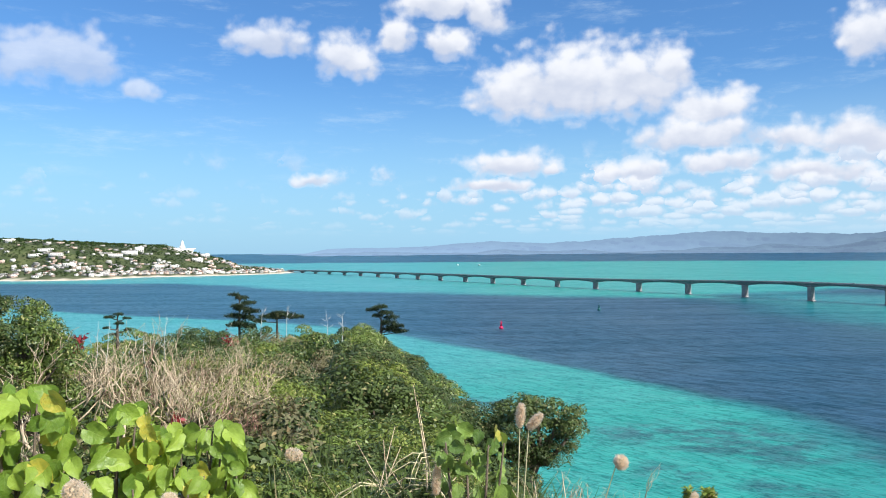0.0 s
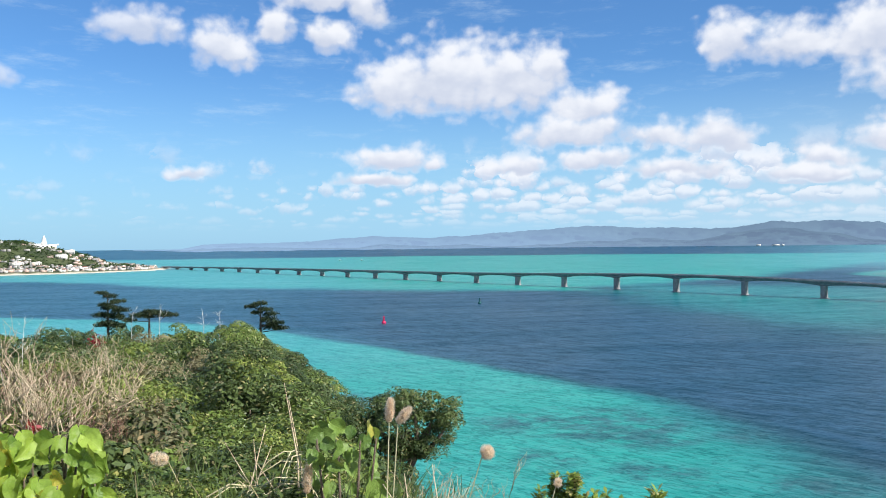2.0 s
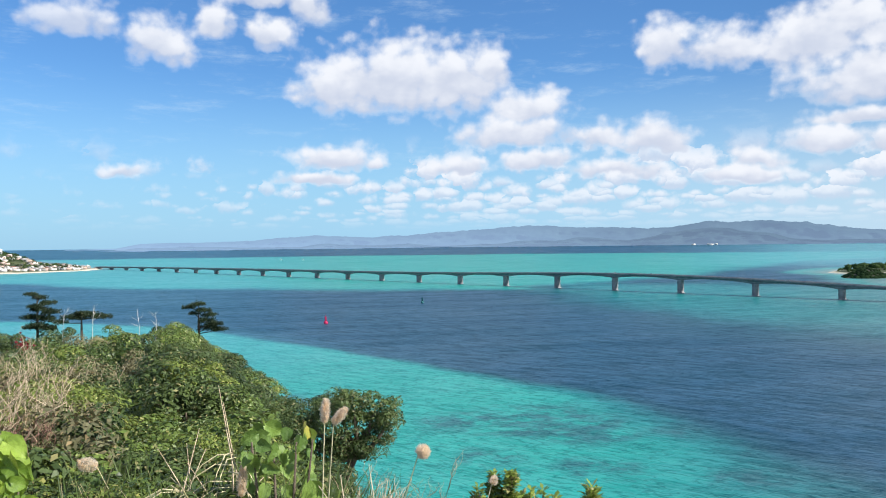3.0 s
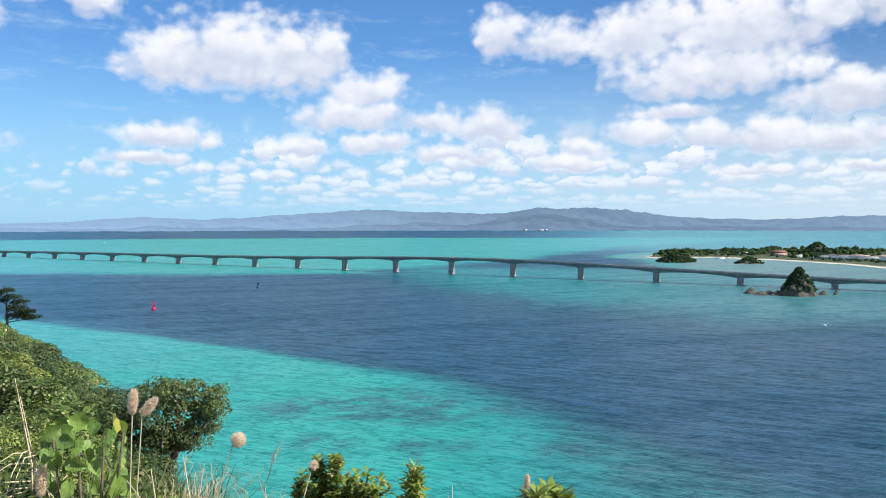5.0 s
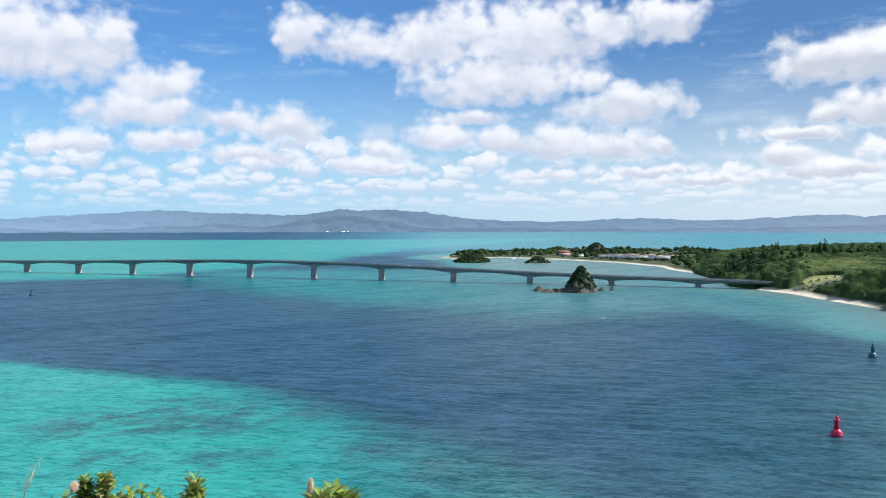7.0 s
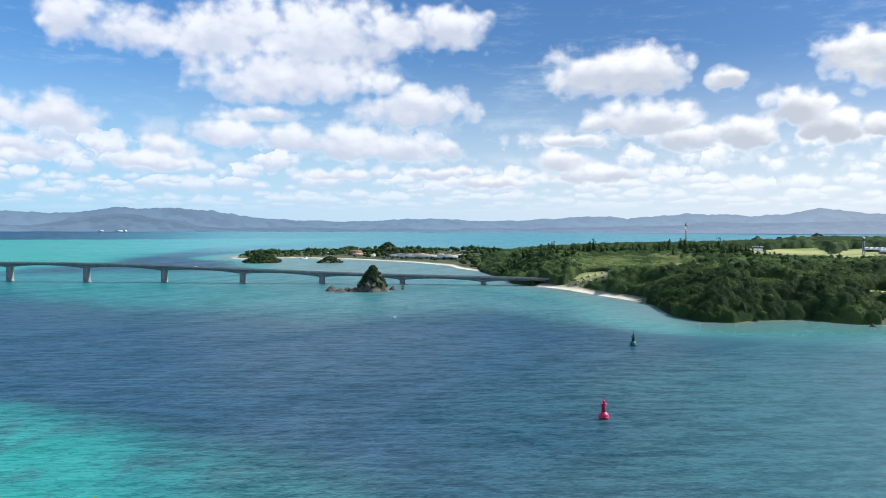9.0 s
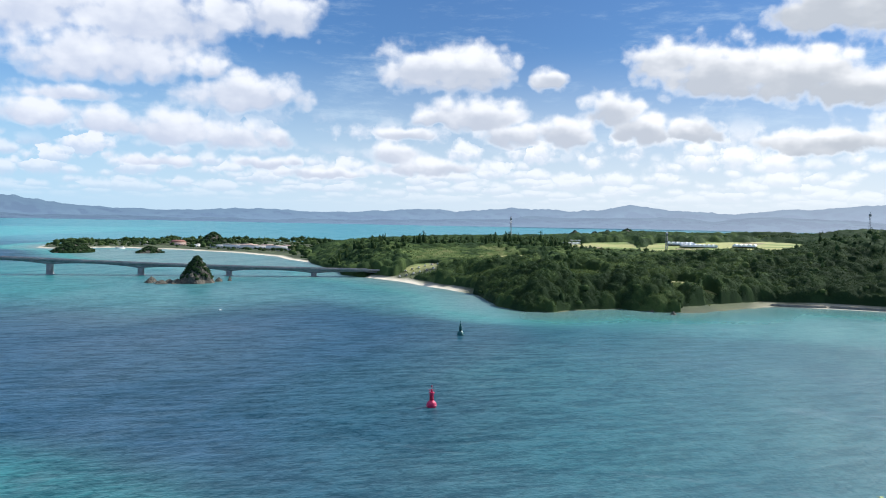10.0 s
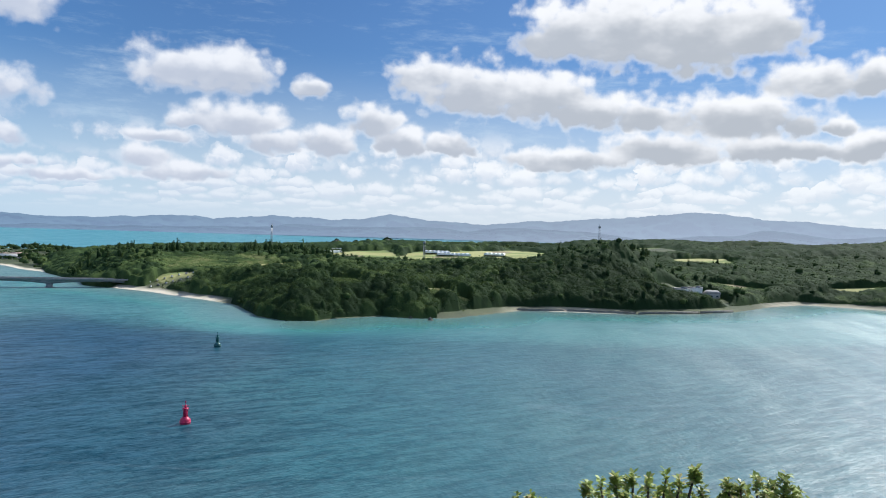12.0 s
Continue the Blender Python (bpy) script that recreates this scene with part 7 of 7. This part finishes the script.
build_whorls([(-14.2, -17.4), (-15.3, -16.5), (-15.9, -17.6), (-16.6, -16.4), (-17.4, -17.8), (-18.0, -17.6), (-18.9, -17.5), (-19.8, -18.0), (-14.9, -18.2), (-16.3, -18.3), (-18.4, -18.6)], 6.3, SHOOTS, 0.07, 1, 0.4, stand=MID_STAND)
build_whorls([(-22.4, -17.3), (-22.0, -18.4)], 6.2, "slender shoot with drooping narrow leaves", 0.10, 2, 0.26, stand=MID_STAND)
build_whorls([(-31.4, -18.8), (-32.2, -18.7), (-33.0, -19.1)], 5.4, "dark leafy shoot at the brink", 0.13, 3, 0.3, stand=MID_STAND)
build_whorls([(-94.6, -17.0), (-95.6, -16.7), (-96.6, -16.4), (-97.8, -16.1), (-98.9, -16.3), (-100.1, -15.7), (-101.0, -16.2), (-102.0, -15.3), (-102.6, -16.5), (-97.2, -17.4), (-99.5, -17.3), (-95.4, -17.9), (-101.4, -17.4)], 4.7, SHOOTS, 0.05, 4, 0.45, stand=END_STAND)
build_whorls([(-104.2, -15.9), (-105.0, -15.9), (-106.0, -15.3), (-106.9, -15.7), (-107.8, -15.0), (-108.6, -15.8), (-109.4, -16.5), (-104.8, -17.2), (-106.5, -17.0), (-108.2, -17.3), (-110.2, -17.3)], 4.7, SHOOTS, 0.05, 5, 0.45, stand=END_STAND)
build_whorls([(-89.6, -18.2), (-90.6, -18.1), (-91.4, -18.5)], 4.9, "low shrub with whorled leaves at the brink", 0.05, 6, 0.45, stand=END_STAND)


# seed heads, plumes and stalks
def fuzz(length, width, count, seed, size=0.015):
    count = count // 2
    g = np.random.default_rng(seed)
    u = g.uniform(0, 1, count)
    a = g.uniform(0, 6.28, count)
    r = width * 0.5 * np.sqrt(np.clip(np.sin(np.pi * (0.08 + 0.88 * u)), 0, 1)) * np.sqrt(g.uniform(0.2, 1.0, count))
    where = np.stack([np.cos(a) * r, np.sin(a) * r, u * length], 1)
    v, f = leaves_at(where, np.stack([np.cos(a), np.sin(a), 0.4 + 0 * a], 1), size, g, 0.4, 0.6)
    rim = where * np.array([1.12, 1.12, 1.0])
    hv, hf = leaves_at(rim, np.stack([-np.sin(a), np.cos(a), 0.2 + 0 * a], 1), size * 1.9, g, 0.08, 0.5)
    return np.concatenate([v, hv]), np.concatenate([f, hf + len(v)])


def build_seed_head(turn, el, dist, length, width, lean, label, name="seed_plume", foot=(0.0, 0.0), seed=1, count=2200, stand=(0.0, 0.0)):
    """A fluffy head on a thin stalk. lean: degrees to the right; foot: the stalk's foot from below the head, in metres to the right and away."""
    p = ray_place(turn, el, dist, stand)
    z = ground_at(p.x, p.y)
    ob = thing(name, (p.x, p.y, z), label, "grass plume", "plumes and seed heads")
    side = Vector((math.cos(radians(turn)), math.sin(radians(turn)), 0))
    h = p.z - z
    base = side * foot[0] + Vector((-side.y, side.x, 0)) * foot[1]
    up = (Vector((0, 0, 1)) + side * math.tan(radians(lean))).normalized()
    start = Vector((0, 0, h)) - up * length * 0.5
    part("stalk", Shape().tube([base + Vector((0, 0, -0.1)), base.lerp(start, 0.5) * 1.0 + side * foot[0] * 0.12, start, start + up * length * 0.7], [0.0045, 0.004, 0.003, 0.0015], 5), STRAW, ob)
    v, f = fuzz(length, width, count, seed)
    turnm = Vector((0, 0, 1)).rotation_difference(up).to_matrix()
    v = v @ np.array(turnm).T + np.array(start)
    part("plume", mesh_of("plume", v, f, PLUME), None, ob, "fluffy beige seed head")
    return ob


build_seed_head(-5.55, -12.0, 4.3, 0.125, 0.044, 4, "tall grass stalk with a fluffy beige plume", foot=(-0.05, 0), seed=1)
build_seed_head(-6.6, -12.4, 4.3, 0.105, 0.046, 42, "tall grass stalk with a leaning fluffy plume", foot=(-0.12, 0), seed=2)
build_seed_head(-12.7, -15.0, 4.1, 0.062, 0.070, 60, "round fuzzy pinkish-beige seed head on a bent stalk", "fluffy_grass", foot=(-0.35, 0), seed=3, count=1900)
build_seed_head(10.9, -14.4, 6.4, 0.135, 0.10, -70, "drooping fluffy beige seed head on a slanting stalk", "fluffy_grass", foot=(0.5, 0), seed=4, count=1900)
build_seed_head(25.2, -15.6, 4.2, 0.13, 0.115, -40, "large fluffy beige seed head among lime-green leaves", "fluffy_grass", foot=(0.1, 0), seed=5, count=2200)
build_seed_head(19.4, -17.0, 4.2, 0.12, 0.10, 0, "large fluffy beige seed head low among the leaves", "fluffy_grass", foot=(0.1, 0), seed=6, count=1900)
build_seed_head(0.6, -16.4, 5.2, 0.20, 0.06, 5, "withered brown plume hanging in the grass", "seed_plume", foot=(-0.1, 0), seed=7)
build_seed_head(-30.6, -18.6, 5.2, 0.16, 0.035, 5, "thin pale grass plume at the brink", "seed_plume", foot=(0.0, 0), seed=9, stand=MID_STAND)
build_seed_head(-15.0, -17.0, 4.6, 0.05, 0.045, 30, "small whitish tuft on a thin stalk", "fluffy_grass", foot=(-0.25, 0), seed=10, count=500, stand=MID_STAND)


def build_stalks(turn, el, dist, count, width, seed, label, lengths=(0.7, 1.0)):
    """Tall dry reed stalks from one root."""
    g = random.Random(seed)
    p = ray_place(turn, el, dist)
    z = ground_at(p.x, p.y)
    side = Vector((math.cos(radians(turn)), math.sin(radians(turn)), 0))
    ob = thing("dry_reed", (p.x, p.y, z), label, "reed", "dry reeds")
    h = p.z - z
    for i in range(count):
        a = g.uniform(-1, 1) * width
        k = g.uniform(*lengths) if i > 1 else 1.0 - 0.06 * i
        tip = side * (a * 1.3 + 0.06 * i * (-1) ** i) + Vector((0, g.uniform(-0.1, 0.1), h * k))
        bow = Vector((g.uniform(-0.05, 0.05), g.uniform(-0.05, 0.05), 0))
        s = Shape().tube([(side * a * 0.2) + Vector((0, 0, -0.1)), side * a * 0.3 + bow + Vector((0, 0, h * k * 0.35)), side * a * 0.5 + bow * 1.3 + Vector((0, 0, h * k * 0.7)), tip], [0.009, 0.008, 0.006, 0.002], 5)
        part("stalk", s, DEAD_WOOD, ob)
    for i in range(24):
        a, q = g.uniform(0, 6.28), g.uniform(0.35, 0.75)
        l = g.uniform(0.3, 0.55)
        pts = [(side.x * g.uniform(-.05, .05), side.y * 0.02, h * q)]
        for u in (0.35, 0.7, 1.0):
            pts.append((math.cos(a) * l * u, math.sin(a) * l * u, h * q + l * (0.5 * u - 0.95 * u * u)))
        part("dry_blade", Shape().tube(pts, [0.0045, 0.0045, 0.0035, 0.001], 4), STRAW, ob)
    return ob


build_stalks(1.3, -10.0, 5.6, 7, 0.10, 1, "tall dry pale reed stalks with curled blades", (0.6, 0.85))
build_stalks(4.6, -12.9, 5.8, 4, 0.08, 2, "short dry straw-coloured reed stalks", (0.8, 0.98))
build_stalks(-9.8, -15.8, 4.8, 3, 0.16, 3, "pale bare twiggy stalks leaning over the brink", (0.7, 0.95))
build_stalks(-7.6, -16.2, 4.6, 2, 0.14, 4, "thin pale dry stalks at the brink", (0.7, 0.95))
build_stalks(-27.0, -18.6, 5.6, 3, 0.15, 5, "thin bare grey twigs at the brink", (0.8, 1.0))

for i, (turn, dist, el) in enumerate(((-9.2, 4.7, -15.4), (-10.8, 4.8, -16.2))):
    stand("bare_shrub", BARE[i % 4], turn, dist, el, top_size(turn, dist, el, 1.75) * 0.9, "leafless shrub of pale grey twigs at the brink", "shrub", "bare shrubs at the brink")

# leafy shrubs that close the near slope
g = np.random.default_rng(51)
for i in range(95):
    turn, dist = float(g.uniform(-4.5, 14)), float(g.uniform(6.5, 15))
    x, y = polar(turn, dist)
    if x * RIGHT.x + y * RIGHT.y > 2.4 + 0.20 * (x * RIDGE.x + y * RIDGE.y):
        continue
    el = float(np.interp(dist, [6.5, 9, 12, 15], [-15.6, -14.0, -12.6, -11.6]) + g.uniform(-0.9, 0.5))
    r = float(g.uniform(0.45, 0.95))
    crown = (COARSE + DARK + COARSE + OLIVE)[g.integers(12)]
    if hangs_over(turn, dist, r, 56 + dist * math.tan(radians(el))):
        continue
    build_shrub(x, y, 56 + dist * math.tan(radians(el)), r, crown, "leafy evergreen shrub on the near slope", float(g.uniform(0, 360)), float(g.uniform(0.75, 1.1)), "shrubs on the near slope", "slope_shrub")


# ---- pines and snags on the crest ----
def needle_pad(seed, count=800):
    g = np.random.default_rng(seed)
    a, r = g.uniform(0, 6.28, count), np.sqrt(g.uniform(0, 1, count))
    lump = 0.75 + 0.25 * np.sin(a * 3 + seed) + 0.12 * np.sin(a * 7 + seed * 2)
    where = np.stack([np.cos(a) * r * lump, np.sin(a) * r * lump, g.normal(size=count) * 0.12 + 0.16 * (1 - r)], 1)
    return leaves_at(where, np.tile([0, 0, 1.0], (count, 1)), 0.24, g, 0.30, 0.8)


PADS = [mesh_of("needle_pad", *needle_pad(500 + i), NEEDLES) for i in range(4)]


def build_pine(turn, dist, el_foot, el_top, pads, label, seed, lean=0.0):
    """An open-crowned pine; pads: offset to the right and height (shares of the tree's height), half width (metres)."""
    p = ray_place(turn, el_foot, dist)
    h = dist * (math.tan(radians(el_top)) - math.tan(radians(el_foot)))
    z = min(p.z, ground_at(p.x, p.y))
    side = Vector((math.cos(radians(turn)), math.sin(radians(turn)), 0))
    deep = Vector((-side.y, side.x, 0))
    g = random.Random(seed)
    ob = thing("pine_tree", (p.x, p.y, z), label, "pine tree", "pines on the crest")
    rise = p.z - z
    s = Shape().tube([(0, 0, -0.3), tuple(side * lean * h * 0.3 + Vector((0, 0, rise + h * 0.4))), tuple(side * lean * h + Vector((0, 0, rise + h * 0.96)))], [0.17, 0.12, 0.04], 7)
    tips = []
    for a, u, w in pads:
        tip = side * a * h + deep * g.uniform(-0.15, 0.15) * h + Vector((0, 0, rise + u * h))
        root = side * lean * h * u + Vector((0, 0, rise + (u - 0.10) * h))
        s.tube([tuple(root), tuple(root.lerp(tip, 0.5) + Vector((0, 0, -0.05))), tuple(tip)], [0.06, 0.045, 0.02], 5)
        tips.append((tip, w))
    part("trunk", s, BARK, ob)
    for i, (tip, w) in enumerate(tips):
        c = part("needle_pad", PADS[i % 4], None, ob)
        c.matrix_basis = Matrix.LocRotScale(tip, Euler((0, g.uniform(-0.12, 0.12), i * 1.9)), (w * 1.12, w * 1.12, w * 1.0))
    return ob


build_pine(14.6, 92, -5.9, -3.05, ((-0.10, 0.97, 0.75), (0.06, 0.88, 0.8), (0.20, 0.75, 0.9), (-0.08, 0.70, 0.7), (0.05, 0.62, 1.0), (0.26, 0.55, 1.0), (-0.12, 0.45, 1.0), (0.16, 0.40, 1.2), (-0.05, 0.25, 1.2), (0.2, 0.2, 1.1)), "open-crowned dark pine on the crest", 1)
build_pine(12.0, 92, -6.1, -4.55, ((-0.35, 0.85, 1.1), (0.25, 0.90, 1.3), (0.8, 0.86, 1.0), (-0.8, 0.70, 0.8), (0.0, 1.0, 0.9)), "small flat-topped dark pine on the crest", 2)
build_pine(4.55, 90, -6.6, -4.15, ((0.0, 0.98, 0.9), (-0.25, 0.90, 0.8), (0.12, 0.80, 0.9), (-0.12, 0.72, 0.7), (0.30, 0.66, 0.9), (0.18, 0.52, 1.0), (0.42, 0.42, 1.0), (0.28, 0.30, 1.2), (0.55, 0.25, 0.9)), "wind-swept dark pine with layered pads on the crest", 3)
build_pine(22.6, 75, -6.2, -4.2, ((0.05, 0.98, 0.45), (-0.25, 0.90, 0.5), (0.28, 0.84, 0.4), (0.05, 0.68, 0.45), (-0.35, 0.55, 0.35), (0.3, 0.45, 0.35), (-0.1, 0.3, 0.4)), "slender flat-topped pine behind the dry thicket", 4)


def build_snag(turn, dist, el_foot, el_top, seed, lean=0.0):
    p = ray_place(turn, el_foot, dist)
    z = min(p.z, ground_at(p.x, p.y)) - 0.1
    h = dist * (math.tan(radians(el_top)) - math.tan(radians(el_foot))) + p.z - z
    g = random.Random(seed)
    ob = thing("dead_tree", (p.x, p.y, z), "bleached leafless dead tree on the crest", "dead tree", "dead trees on the crest")
    thick = 0.00036 * dist + 0.004
    kink = (lean * 0.5 + g.uniform(-0.12, 0.12), g.uniform(-0.1, 0.1), h * 0.72)
    part("trunk", Shape().tube([(0, 0, 0), (lean * 0.3, 0, h * 0.45), kink, (lean, 0, h)], [thick, thick * 0.85, thick * 0.7, thick * 0.25], 5), SNAG_WOOD, ob)
    free = h - (p.z - z)
    for i in range(6):
        u, a, l = g.uniform(0.70, 0.97), g.uniform(0, 6.28), g.uniform(0.16, 0.34) * free + 0.12
        foot = (lean * u, 0, h * u - 0.1)
        mid = (foot[0] + math.cos(a) * l * 0.6, foot[1] + math.sin(a) * l * 0.6, foot[2] + l * g.uniform(0.1, 0.5))
        tip = (mid[0] + math.cos(a + 0.5) * l * 0.4, mid[1] + math.sin(a + 0.5) * l * 0.4, mid[2] + l * g.uniform(0.2, 0.7))
        part("branch", Shape().tube([foot, mid, tip], [thick * 0.5, thick * 0.38, thick * 0.15], 4), SNAG_WOOD, ob)
    return ob


for turn, dist, lo, hi, lean in ((11.4, 88, -5.8, -4.0, 0.3), (13.2, 85, -5.8, -4.2, 0.3), (8.4, 84, -5.8, -4.4, -0.2), (7.4, 84, -5.9, -4.6, 0.05), (19.75, 40, -6.4, -4.5, 0.2), (24.4, 30, -6.5, -4.6, 0.35),
                                 (23.6, 30, -6.5, -4.6, 0.3), (20.6, 34, -6.4, -5.0, -0.2), (25.6, 28, -6.6, -5.0, -0.1)):
    build_snag(turn, dist, lo, hi, int(turn * 10), lean)

# red-leaved sprigs
for i, (turn, dist, el) in enumerate(((25.0, 13, -5.9), (25.3, 13, -6.5), (18.9, 9.5, -11.5), (15.3, 40, -6.3))):
    p = ray_place(turn, el, dist)
    z = ground_at(p.x, p.y)
    ob = thing("red_sprig", (p.x, p.y, z), "slender plant with a tuft of red leaves", "plant", "red-leaved plants")
    part("stem", Shape().tube([(0, 0, -0.1), (0.03, 0, (p.z - z) * 0.5), (0, 0, p.z - z)], [0.012, 0.01, 0.005], 5), BARK, ob)
    g2 = np.random.default_rng(600 + i)
    size = 0.010 * dist
    where = g2.normal(size=(70, 3)) * np.array([size * 0.4, size * 0.4, size * 0.4]) + np.array([0, 0, p.z - z])
    tuft = part("leaf_tuft", mesh_of("leaf_tuft", *leaves_at(where, np.tile([0, 0, 1.0], (70, 1)), 0.05 + 0.003 * dist, g2, 0.45, 1.0), RED_LEAVES), None, ob, "tuft of red leaves")
    tagged(tuft, "tuft of red leaves", kind="stuff")
